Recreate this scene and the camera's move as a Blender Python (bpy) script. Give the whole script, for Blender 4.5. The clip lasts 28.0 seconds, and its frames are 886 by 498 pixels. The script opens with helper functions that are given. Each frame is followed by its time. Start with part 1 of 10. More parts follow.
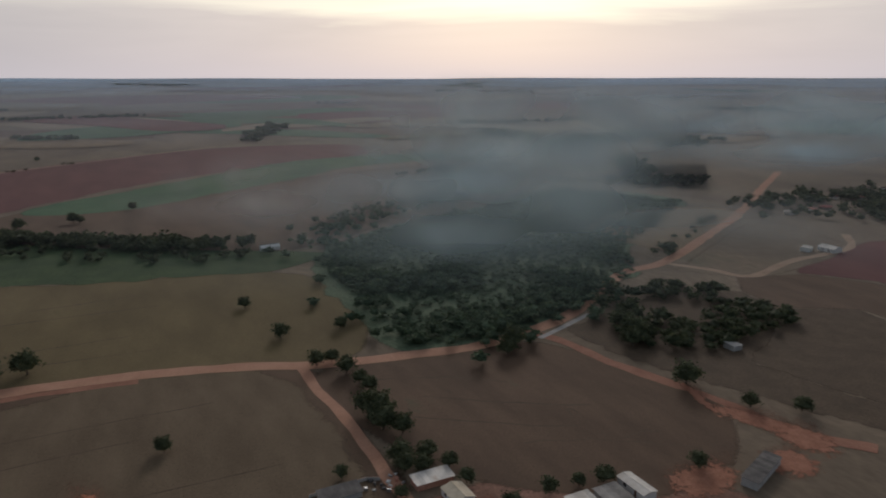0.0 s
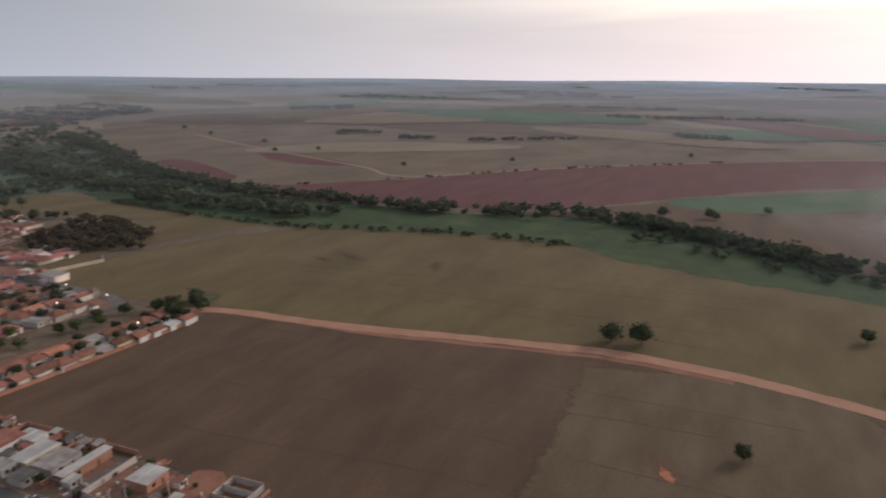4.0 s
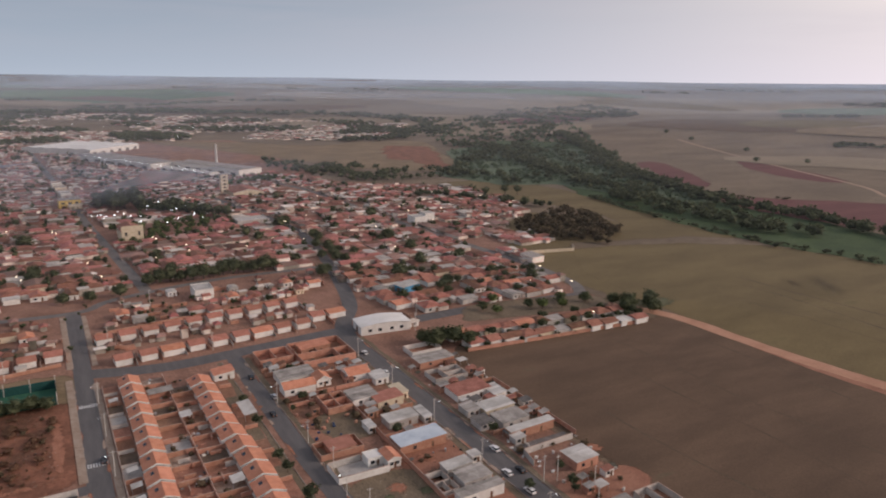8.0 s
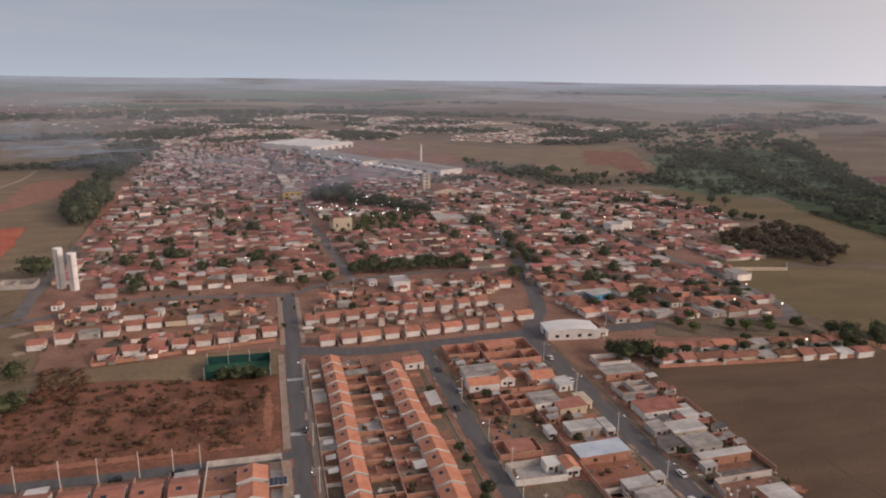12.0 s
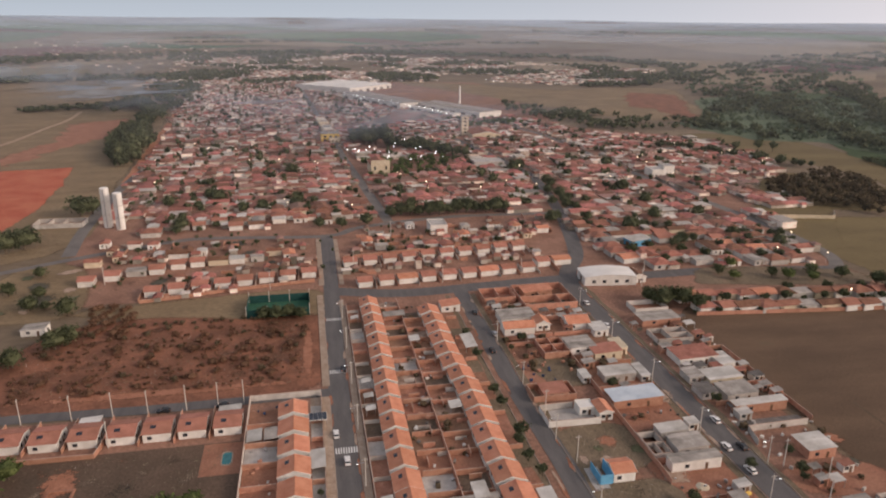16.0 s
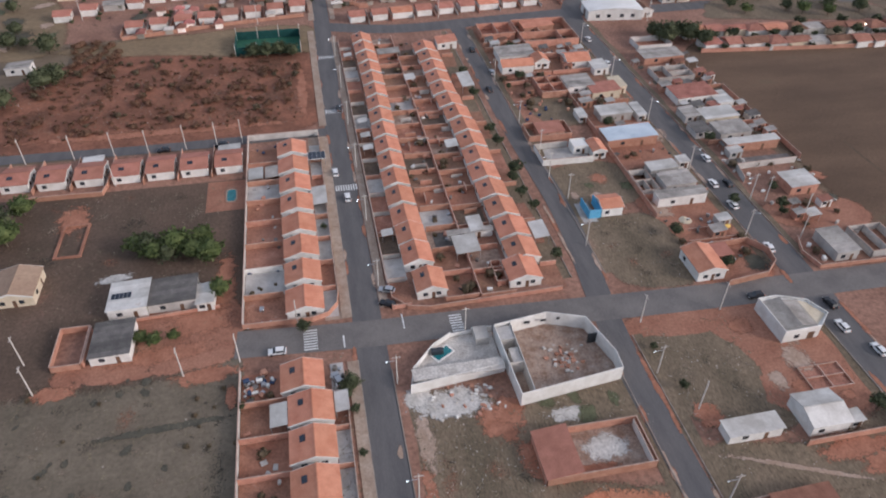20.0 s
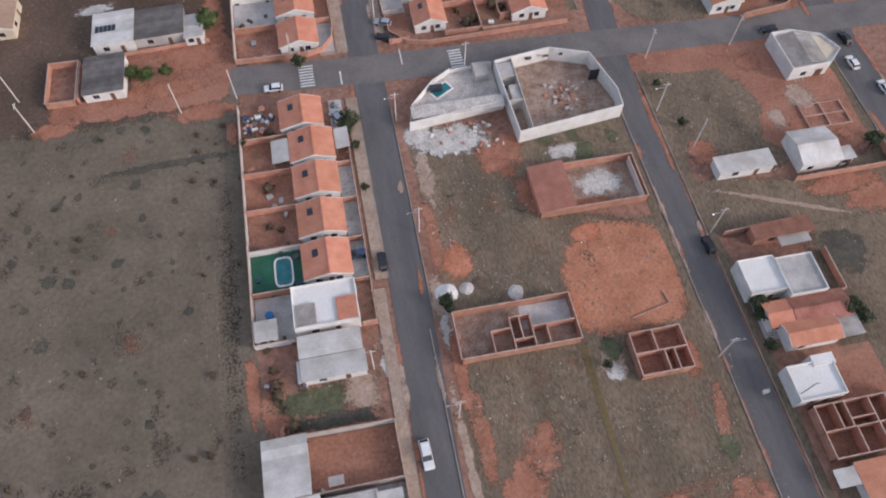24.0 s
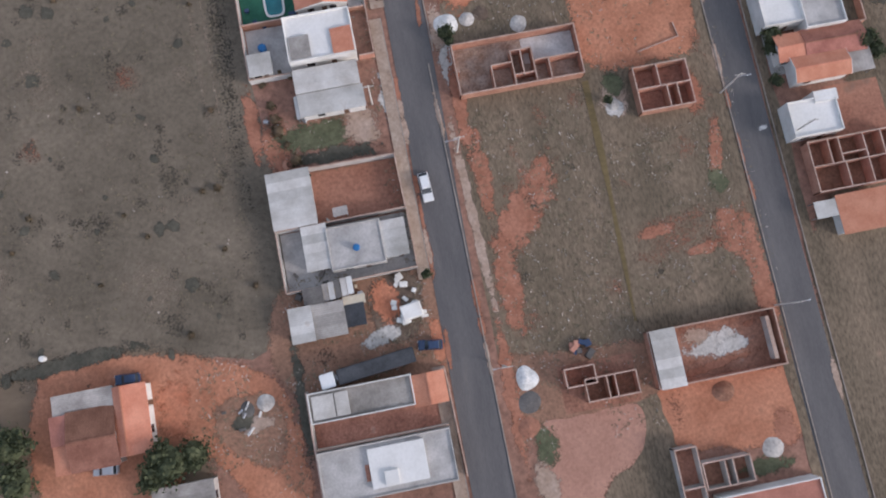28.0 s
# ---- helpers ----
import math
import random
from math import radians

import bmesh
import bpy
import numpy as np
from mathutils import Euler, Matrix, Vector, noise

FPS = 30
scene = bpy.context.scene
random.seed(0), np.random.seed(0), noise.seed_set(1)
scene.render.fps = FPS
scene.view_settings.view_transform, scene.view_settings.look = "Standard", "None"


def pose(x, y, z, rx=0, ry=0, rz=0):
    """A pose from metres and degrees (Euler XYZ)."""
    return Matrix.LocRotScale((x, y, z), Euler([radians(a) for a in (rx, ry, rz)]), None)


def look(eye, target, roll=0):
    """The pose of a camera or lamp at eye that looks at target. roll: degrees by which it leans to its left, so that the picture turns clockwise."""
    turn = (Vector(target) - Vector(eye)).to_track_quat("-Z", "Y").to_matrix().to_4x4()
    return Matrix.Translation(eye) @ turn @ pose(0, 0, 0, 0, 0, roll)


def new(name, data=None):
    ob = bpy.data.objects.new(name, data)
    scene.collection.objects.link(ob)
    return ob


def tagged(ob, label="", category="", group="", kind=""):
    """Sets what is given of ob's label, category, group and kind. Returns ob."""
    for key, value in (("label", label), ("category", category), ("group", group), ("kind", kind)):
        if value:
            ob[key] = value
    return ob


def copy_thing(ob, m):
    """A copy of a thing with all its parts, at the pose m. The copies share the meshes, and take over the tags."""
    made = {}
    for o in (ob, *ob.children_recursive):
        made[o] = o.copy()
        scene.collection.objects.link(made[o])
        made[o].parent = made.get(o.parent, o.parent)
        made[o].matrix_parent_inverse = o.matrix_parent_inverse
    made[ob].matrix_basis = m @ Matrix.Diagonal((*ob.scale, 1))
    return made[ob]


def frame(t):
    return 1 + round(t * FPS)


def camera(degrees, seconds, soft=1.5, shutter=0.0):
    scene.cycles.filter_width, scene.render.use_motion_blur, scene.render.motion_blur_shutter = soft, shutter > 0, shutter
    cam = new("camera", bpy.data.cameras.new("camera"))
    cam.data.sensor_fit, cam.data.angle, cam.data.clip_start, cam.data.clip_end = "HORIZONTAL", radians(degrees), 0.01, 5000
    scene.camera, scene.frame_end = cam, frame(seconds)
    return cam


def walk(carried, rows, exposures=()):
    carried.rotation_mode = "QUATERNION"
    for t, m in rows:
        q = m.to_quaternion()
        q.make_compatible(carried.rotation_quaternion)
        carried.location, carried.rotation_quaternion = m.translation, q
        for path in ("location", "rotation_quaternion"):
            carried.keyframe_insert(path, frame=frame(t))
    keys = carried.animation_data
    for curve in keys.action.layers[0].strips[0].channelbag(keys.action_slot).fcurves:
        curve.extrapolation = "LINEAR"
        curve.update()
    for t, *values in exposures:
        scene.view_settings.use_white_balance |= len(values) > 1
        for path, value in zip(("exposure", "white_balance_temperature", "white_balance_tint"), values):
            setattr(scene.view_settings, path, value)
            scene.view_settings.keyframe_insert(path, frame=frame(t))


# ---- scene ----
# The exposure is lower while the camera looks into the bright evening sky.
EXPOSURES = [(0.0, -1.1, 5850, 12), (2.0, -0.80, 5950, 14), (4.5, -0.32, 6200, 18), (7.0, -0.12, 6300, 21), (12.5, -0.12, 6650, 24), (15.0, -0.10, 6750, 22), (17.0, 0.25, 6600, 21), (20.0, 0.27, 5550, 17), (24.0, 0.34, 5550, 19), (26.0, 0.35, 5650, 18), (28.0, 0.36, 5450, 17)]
cam = camera(64.56, 28.0, soft=1.9, shutter=0.4)
walk(cam, [
    (0.0, pose(0, 0, 120, 76.16, 0.12, -117.14)),
    (0.5, pose(0, 0, 120, 76.19, 0.01, -112.70)),
    (1.0, pose(0, 0, 120, 76.19, -0.09, -107.75)),
    (1.5, pose(0, 0, 120, 76.23, -0.21, -102.58)),
    (2.0, pose(0, 0, 120, 76.21, -0.13, -97.25)),
    (2.5, pose(0, 0, 120, 76.25, -0.26, -90.54)),
    (3.0, pose(0, 0, 120, 76.26, -0.32, -83.38)),
    (3.5, pose(0, 0, 120, 76.28, -0.41, -75.44)),
    (4.0, pose(0, 0, 120, 76.28, -0.52, -67.61)),
    (4.5, pose(0, 0, 120, 76.27, -0.49, -61.29)),
    (6.5, pose(0, 0, 120, 76.23, -0.56, -43.26)),
    (7.0, pose(0, 0, 120, 76.26, -0.64, -38.70)),
    (7.5, pose(0, 0, 120, 76.27, -0.64, -36.26)),
    (8.0, pose(0, 0, 120, 76.28, -0.65, -30.14)),
    (8.5, pose(0, 0, 120, 76.33, -0.63, -29.10)),
    (9.0, pose(0, 0, 120, 76.35, -0.62, -24.24)),
    (9.5, pose(0, 0, 120, 76.36, -0.66, -23.62)),
    (10.0, pose(0, 0, 120, 76.38, -0.63, -22.75)),
    (10.5, pose(0, 0, 120, 76.40, -0.64, -22.35)),
    (11.0, pose(0, 0, 120, 76.41, -0.59, -20.42)),
    (11.5, pose(0, 0, 120, 76.41, -0.57, -19.89)),
    (12.0, pose(0, 0, 120, 76.37, -0.64, -14.06)),
    (12.5, pose(0, 0, 120, 76.36, -0.62, -13.37)),
    (14.5, pose(0, 0, 120, 75.99, -0.58, -10.74)),
    (15.0, pose(0, 0, 120, 75.87, -0.56, -10.79)),
    (15.5, pose(0, 0, 120, 74.39, -0.52, -10.86)),
    (16.0, pose(0, 0, 120, 71.74, -0.49, -10.95)),
    (16.5, pose(0, 0, 120, 69.13, -0.53, -11.00)),
    (17.0, pose(0, 0, 120, 66.54, -0.54, -11.05)),
    (17.5, pose(0, 0, 120, 63.96, -0.53, -11.11)),
    (18.0, pose(0, 0, 120, 61.34, -0.53, -11.14)),
    (18.5, pose(0, 0, 120, 58.65, -0.56, -11.17)),
    (19.0, pose(0, 0, 120, 55.98, -0.56, -11.21)),
    (19.5, pose(0, 0, 120, 53.35, -0.58, -11.22)),
    (20.0, pose(0, 0, 120, 50.71, -0.57, -11.25)),
    (20.5, pose(0, 0, 120, 48.05, -0.57, -11.25)),
    (21.0, pose(0, 0, 120, 45.39, -0.59, -11.25)),
    (21.5, pose(0, 0, 120, 42.75, -0.60, -11.27)),
    (23.5, pose(0, 0, 120, 32.12, -0.69, -11.26)),
    (24.0, pose(0, 0, 120, 29.50, -0.72, -11.23)),
    (24.5, pose(0, 0, 120, 26.85, -0.73, -11.25)),
    (25.0, pose(0, 0, 120, 24.12, -0.76, -11.22)),
    (25.5, pose(0, 0, 120, 21.35, -0.79, -11.20)),
    (26.0, pose(0, 0, 120, 18.68, -0.84, -11.11)),
    (26.5, pose(0, 0, 120, 16.10, -0.84, -11.12)),
    (27.0, pose(0, 0, 120, 13.49, -0.87, -11.10)),
    (27.5, pose(0, 0, 120, 10.81, -0.89, -11.07)),
    (28.0, pose(0, 0, 120, 8.14, -0.86, -11.15)),
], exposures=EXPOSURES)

# ---- sky and sun: the sun stands low behind a bright streak of cloud in the east ----
SUN_AZ = Vector((0.848, -0.53, 0)).normalized()
SUN_EL = radians(11)
world = bpy.data.worlds.new("evening_sky")
scene.world = world
world.use_nodes = True
wt = world.node_tree
wt.nodes.clear()


def wnode(kind, **values):
    n = wt.nodes.new(kind)
    for key, value in values.items():
        n.inputs[key].default_value = value
    return n


def wmath(op, a, b=None):
    n = wt.nodes.new("ShaderNodeMath")
    n.operation = op
    for i, v in enumerate((a, b)):
        if v is None:
            continue
        if isinstance(v, (int, float)):
            n.inputs[i].default_value = v
        else:
            wt.links.new(v, n.inputs[i])
    return n.outputs[0]


def wmix(fac, a, b):
    n = wt.nodes.new("ShaderNodeMix")
    n.data_type = "RGBA"
    for i, v in ((0, fac), (6, a), (7, b)):
        if isinstance(v, (int, float, tuple)):
            n.inputs[i].default_value = v
        else:
            wt.links.new(v, n.inputs[i])
    return n.outputs[2]


sky = wt.nodes.new("ShaderNodeTexSky")
sky.sky_type = "NISHITA"
sky.sun_disc = False
sky.sun_elevation = SUN_EL
sky.sun_rotation = math.atan2(SUN_AZ.x, SUN_AZ.y)
sky.dust_density = 3.0
coord = wt.nodes.new("ShaderNodeTexCoord")
split = wt.nodes.new("ShaderNodeSeparateXYZ")
wt.links.new(coord.outputs["Generated"], split.inputs[0])
dot = wt.nodes.new("ShaderNodeVectorMath")
dot.operation = "DOT_PRODUCT"
wt.links.new(coord.outputs["Generated"], dot.inputs[0])
dot.inputs[1].default_value = SUN_AZ
side = wmath("MULTIPLY_ADD", dot.outputs["Value"], 0.5)
side.node.inputs[2].default_value = 0.5
glow = wmath("POWER", side, 3.0)
# thin layered cloud, stretched along the horizon
flat = wt.nodes.new("ShaderNodeMapping")
flat.inputs["Scale"].default_value = (1.2, 1.2, 11.0)
wt.links.new(coord.outputs["Generated"], flat.inputs[0])
cloud = wnode("ShaderNodeTexNoise", Scale=1.6, Detail=5.0, Roughness=0.55, Distortion=0.4)
wt.links.new(flat.outputs[0], cloud.inputs["Vector"])
ramp = wt.nodes.new("ShaderNodeValToRGB")
ramp.color_ramp.elements[0].position, ramp.color_ramp.elements[1].position = 0.42, 0.66
wt.links.new(cloud.outputs["Fac"], ramp.inputs[0])
height = wmath("MULTIPLY", wmath("MAXIMUM", split.outputs["Z"], 0.0), 9.0)
high = wmath("MINIMUM", height, 1.0)
CLOUD_LOW_COOL, CLOUD_HIGH_COOL = (0.50, 0.61, 0.675, 1), (0.262, 0.385, 0.47, 1)
CLOUD_LOW_WARM, CLOUD_HIGH_WARM = (1.74, 1.48, 1.36, 1), (2.05, 1.74, 1.44, 1)
cool = wmix(high, CLOUD_LOW_COOL, CLOUD_HIGH_COOL)
warm = wmix(high, CLOUD_LOW_WARM, CLOUD_HIGH_WARM)
deck = wmix(glow, cool, warm)
streak_low = wmath("SUBTRACT", split.outputs["Z"], wmath("MULTIPLY", wmath("SUBTRACT", 1.35, cloud.outputs["Fac"]), 0.088))
streak = wmath("MULTIPLY", wmath("MINIMUM", wmath("MAXIMUM", wmath("MULTIPLY", streak_low, 50.0), 0.0), 1.0), wmath("POWER", side, 9.0))
streak = wmath("MULTIPLY", streak, wmath("ADD", wmath("MULTIPLY", ramp.outputs[0], 0.4), 0.6))
deck = wmix(streak, deck, (3.6, 3.2, 2.3, 1))
deck = wmix(wmath("MULTIPLY", ramp.outputs[0], wmath("MULTIPLY", high, 0.36)), deck, (0.64, 0.63, 0.65, 1))
# the deck darkens gently towards the zenith
deck = wmix(wmath("POWER", wmath("MAXIMUM", split.outputs["Z"], 0.0), 0.8), deck, (0.40, 0.41, 0.43, 1))
bg_sky = wt.nodes.new("ShaderNodeBackground")
bg_sky.inputs["Strength"].default_value = 0.08
wt.links.new(sky.outputs[0], bg_sky.inputs["Color"])
bg_cloud = wt.nodes.new("ShaderNodeBackground")
bg_cloud.inputs["Strength"].default_value = 1.0
wt.links.new(deck, bg_cloud.inputs["Color"])
both = wt.nodes.new("ShaderNodeMixShader")
both.inputs[0].default_value = 0.88
wt.links.new(bg_sky.outputs[0], both.inputs[1])
wt.links.new(bg_cloud.outputs[0], both.inputs[2])
wout = wt.nodes.new("ShaderNodeOutputWorld")
wt.links.new(both.outputs[0], wout.inputs[0])

sun_data = bpy.data.lights.new("sun", "SUN")
sun_data.energy, sun_data.angle, sun_data.color = 1.75, radians(14), (1.0, 0.86, 0.71)
sun = new("sun", sun_data)
sun_way = Vector((SUN_AZ.x * math.cos(SUN_EL + 0.2), SUN_AZ.y * math.cos(SUN_EL + 0.2), math.sin(SUN_EL + 0.2)))
sun.matrix_world = look(sun_way * 400, (0, 0, 0))

# ---- materials ----
def material(name, low, high, scale=0.4, fine=6.0, rough=0.9, bump=0.4, metal=0.0, vary=0.0, island=0.0, depth=0.05, third=None, stretch=None, grain=0.25, world_space=True, spec=0.3, ribs=None):
    """A surface with broad stains between two colours, fine grain, relief, and a change from piece to piece."""
    m = bpy.data.materials.new(name)
    m.use_nodes = True
    t = m.node_tree
    bsdf = t.nodes["Principled BSDF"]
    bsdf.inputs["Roughness"].default_value = rough
    bsdf.inputs["Metallic"].default_value = metal
    bsdf.inputs["Specular IOR Level"].default_value = spec

    def node(kind):
        return t.nodes.new(kind)
    if world_space:
        place = node("ShaderNodeNewGeometry").outputs["Position"]
    else:
        place = node("ShaderNodeTexCoord").outputs["Object"]
    if stretch:
        mapping = node("ShaderNodeMapping")
        mapping.inputs["Scale"].default_value = stretch[:3]
        if len(stretch) > 3:
            mapping.inputs["Rotation"].default_value = (0, 0, radians(stretch[3]))
        t.links.new(place, mapping.inputs[0])
        spot = mapping.outputs[0]
    else:
        spot = place
    broad = node("ShaderNodeTexNoise")
    broad.inputs["Scale"].default_value, broad.inputs["Detail"].default_value = scale, 6.0
    broad.inputs["Roughness"].default_value = 0.62
    t.links.new(spot, broad.inputs["Vector"])
    cr = node("ShaderNodeValToRGB")
    cr.color_ramp.elements[0].position, cr.color_ramp.elements[0].color = 0.36, (*low, 1)
    cr.color_ramp.elements[1].position, cr.color_ramp.elements[1].color = 0.64, (*high, 1)
    if third:
        e = cr.color_ramp.elements.new(0.74)
        e.color = (*third, 1)
    t.links.new(broad.outputs["Fac"], cr.inputs[0])
    small = node("ShaderNodeTexNoise")
    small.inputs["Scale"].default_value, small.inputs["Detail"].default_value = fine, 4.0
    small.inputs["Roughness"].default_value = 0.7
    t.links.new(spot, small.inputs["Vector"])
    value = node("ShaderNodeMapRange")
    value.inputs["From Min"].default_value, value.inputs["From Max"].default_value = 0.3, 0.7
    value.inputs["To Min"].default_value, value.inputs["To Max"].default_value = 1 - grain, 1 + grain
    t.links.new(small.outputs["Fac"], value.inputs["Value"])
    hsv = node("ShaderNodeHueSaturation")
    t.links.new(cr.outputs[0], hsv.inputs["Color"])
    last = value.outputs[0]
    source = None
    if vary:
        source, amount = node("ShaderNodeObjectInfo").outputs["Random"], vary
    if island:
        source, amount = node("ShaderNodeNewGeometry").outputs["Random Per Island"], island
    if source:
        span = node("ShaderNodeMapRange")
        span.inputs["To Min"].default_value, span.inputs["To Max"].default_value = 1 - amount, 1 + amount
        t.links.new(source, span.inputs["Value"])
        mul = node("ShaderNodeMath")
        mul.operation = "MULTIPLY"
        t.links.new(last, mul.inputs[0])
        t.links.new(span.outputs[0], mul.inputs[1])
        last = mul.outputs[0]
        hue = node("ShaderNodeMapRange")
        hue.inputs["To Min"].default_value, hue.inputs["To Max"].default_value = 0.5 + 0.03 * amount, 0.5 - 0.03 * amount
        t.links.new(source, hue.inputs["Value"])
        t.links.new(hue.outputs[0], hsv.inputs["Hue"])
    t.links.new(last, hsv.inputs["Value"])
    t.links.new(hsv.outputs[0], bsdf.inputs["Base Color"])
    relief = small.outputs["Fac"]
    if ribs:
        # parallel ribs of tiles or corrugated sheet: axis, metres from rib to rib
        wave = node("ShaderNodeTexWave")
        wave.bands_direction = ribs[0]
        wave.inputs["Scale"].default_value = 0.314 / ribs[1]
        wave.inputs["Distortion"].default_value = 0.15
        own = node("ShaderNodeTexCoord")
        t.links.new(own.outputs["Object"], wave.inputs["Vector"])
        add = node("ShaderNodeMath")
        add.operation = "MULTIPLY_ADD"
        t.links.new(wave.outputs["Fac"], add.inputs[0])
        add.inputs[1].default_value = 1.2
        t.links.new(small.outputs["Fac"], add.inputs[2])
        relief = add.outputs[0]
    if bump:
        b = node("ShaderNodeBump")
        b.inputs["Strength"].default_value, b.inputs["Distance"].default_value = bump, depth
        t.links.new(relief, b.inputs["Height"])
        t.links.new(b.outputs[0], bsdf.inputs["Normal"])
    return m


# ground and land
DRY_GRASS = material("dry_pasture", (0.125, 0.102, 0.073), (0.195, 0.158, 0.115), 0.07, 1.1, third=(0.23, 0.19, 0.14), grain=0.24)
FARMLAND = material("farmland", (0.15, 0.112, 0.076), (0.22, 0.165, 0.112), 0.006, 0.12, third=(0.135, 0.125, 0.078), stretch=(1, 2.2, 1, 25), grain=0.22, depth=0.3)
FALLOW = material("fallow_brown_field", (0.104, 0.066, 0.042), (0.150, 0.095, 0.060), 0.018, 0.9, third=(0.122, 0.10, 0.06), stretch=(1, 3, 1, 20), grain=0.25)
STUBBLE = material("tan_stubble_field", (0.135, 0.10, 0.046), (0.185, 0.138, 0.064), 0.012, 0.6, third=(0.125, 0.108, 0.046), stretch=(1, 2.5, 1, 35), grain=0.22)
PLOUGHED = material("ploughed_red_field", (0.125, 0.046, 0.044), (0.165, 0.064, 0.058), 0.01, 0.5, stretch=(1, 4, 1, 40), grain=0.2)
GREEN_CROP = material("green_crop", (0.055, 0.12, 0.06), (0.09, 0.16, 0.082), 0.012, 0.5, grain=0.25)
MARSH = material("river_meadow", (0.036, 0.066, 0.025), (0.07, 0.108, 0.04), 0.03, 0.6, third=(0.12, 0.12, 0.06), grain=0.4)
SCRUB = material("scrub_floor", (0.085, 0.125, 0.072), (0.14, 0.175, 0.105), 0.03, 0.5, grain=0.4)
DRY_TAN = material("dry_tan_meadow", (0.188, 0.132, 0.078), (0.262, 0.19, 0.113), 0.02, 0.4, third=(0.165, 0.145, 0.08), stretch=(1, 2, 1, -15), grain=0.25)
PALE_FIELD = material("pale_far_field", (0.24, 0.19, 0.13), (0.30, 0.235, 0.165), 0.006, 0.2, grain=0.12)
RED_SOIL = material("red_soil", (0.275, 0.125, 0.08), (0.375, 0.185, 0.122), 0.10, 1.6, third=(0.22, 0.145, 0.105), grain=0.24)
ORANGE_SOIL = material("orange_soil", (0.37, 0.155, 0.086), (0.49, 0.225, 0.132), 0.14, 1.6, third=(0.30, 0.15, 0.095), grain=0.24)
PINK_SOIL = material("pink_levelled_soil", (0.36, 0.19, 0.135), (0.45, 0.25, 0.18), 0.09, 1.4, third=(0.30, 0.17, 0.12), grain=0.16)
YARD_SOIL = material("brown_trodden_yard_soil", (0.21, 0.122, 0.08), (0.33, 0.185, 0.12), 0.13, 1.6, third=(0.17, 0.125, 0.085), grain=0.3)
DARK_EARTH = material("dark_trodden_earth", (0.11, 0.078, 0.056), (0.17, 0.125, 0.092), 0.3, 2.0, grain=0.35)
FARM_DIRT = material("farm_plot_ground", (0.092, 0.064, 0.045), (0.138, 0.092, 0.066), 0.06, 1.2, third=(0.19, 0.11, 0.08), grain=0.3)
RED_BRUSH = material("red_lot_with_brush", (0.16, 0.072, 0.044), (0.29, 0.125, 0.076), 0.07, 0.7, third=(0.20, 0.092, 0.056), grain=0.3)
BRIGHT_SOIL = material("bright_red_soil", (0.42, 0.10, 0.055), (0.50, 0.16, 0.09), 0.05, 0.7, grain=0.15)
TOWN_SOIL = material("town_lots_soil", (0.215, 0.115, 0.08), (0.33, 0.182, 0.13), 0.06, 0.8, third=(0.15, 0.115, 0.078), grain=0.35)
LOT_GRASS = material("weedy_lot", (0.135, 0.105, 0.07), (0.22, 0.165, 0.112), 0.07, 1.4, third=(0.28, 0.175, 0.125), stretch=(1.6, 0.6, 1, 6), grain=0.42)
DIRT_ROAD = material("dirt_road_surface", (0.42, 0.22, 0.14), (0.50, 0.28, 0.185), 0.08, 0.9, grain=0.15)
TRACK = material("pale_track", (0.34, 0.23, 0.16), (0.42, 0.30, 0.21), 0.08, 0.9, grain=0.15)
ASPHALT = material("asphalt", (0.108, 0.102, 0.102), (0.146, 0.136, 0.133), 0.10, 2.5, rough=0.8, third=(0.16, 0.145, 0.135), grain=0.14, stretch=(3, 0.5, 1))
ASPHALT_PALE = material("dusty_asphalt", (0.145, 0.132, 0.125), (0.20, 0.182, 0.168), 0.10, 2.5, rough=0.85, third=(0.22, 0.185, 0.16), grain=0.16)
PAVEMENT = material("dusty_pavement", (0.32, 0.23, 0.17), (0.42, 0.33, 0.26), 0.25, 2.0, third=(0.27, 0.155, 0.10), grain=0.2)
KERB = material("kerb_concrete", (0.24, 0.20, 0.17), (0.37, 0.32, 0.27), 0.3, 4.0, third=(0.26, 0.17, 0.12))
MARKING = material("road_paint", (0.60, 0.60, 0.58), (0.74, 0.74, 0.72), 0.8, 3.0, grain=0.3)
RUBBLE = material("sand_and_rubble", (0.42, 0.38, 0.34), (0.62, 0.58, 0.53), 0.4, 2.0, grain=0.3)
WHITE_SAND = material("white_sand_heap", (0.66, 0.64, 0.60), (0.78, 0.76, 0.73), 0.6, 3.0)
# buildings
WHITE_WALL = material("white_plaster", (0.66, 0.63, 0.58), (0.80, 0.78, 0.74), 0.35, 4.0, rough=0.85, grain=0.06, vary=0.06)
CREAM_WALL = material("cream_plaster", (0.60, 0.50, 0.36), (0.72, 0.62, 0.47), 0.35, 4.0, rough=0.85, grain=0.08, vary=0.12)
RAW_WALL = material("grey_render", (0.40, 0.37, 0.34), (0.56, 0.53, 0.49), 0.3, 3.0, rough=0.9, grain=0.12, vary=0.12)
BRICK_WALL = material("hollow_brick_wall", (0.41, 0.20, 0.135), (0.52, 0.28, 0.195), 0.5, 5.0, rough=0.9, grain=0.18, vary=0.15)
CAP = material("wall_coping", (0.40, 0.27, 0.21), (0.53, 0.39, 0.32), 0.5, 4.0, vary=0.1)
BLUE_WALL = material("blue_paint_wall", (0.10, 0.34, 0.55), (0.16, 0.44, 0.66), 0.5, 4.0, grain=0.08)
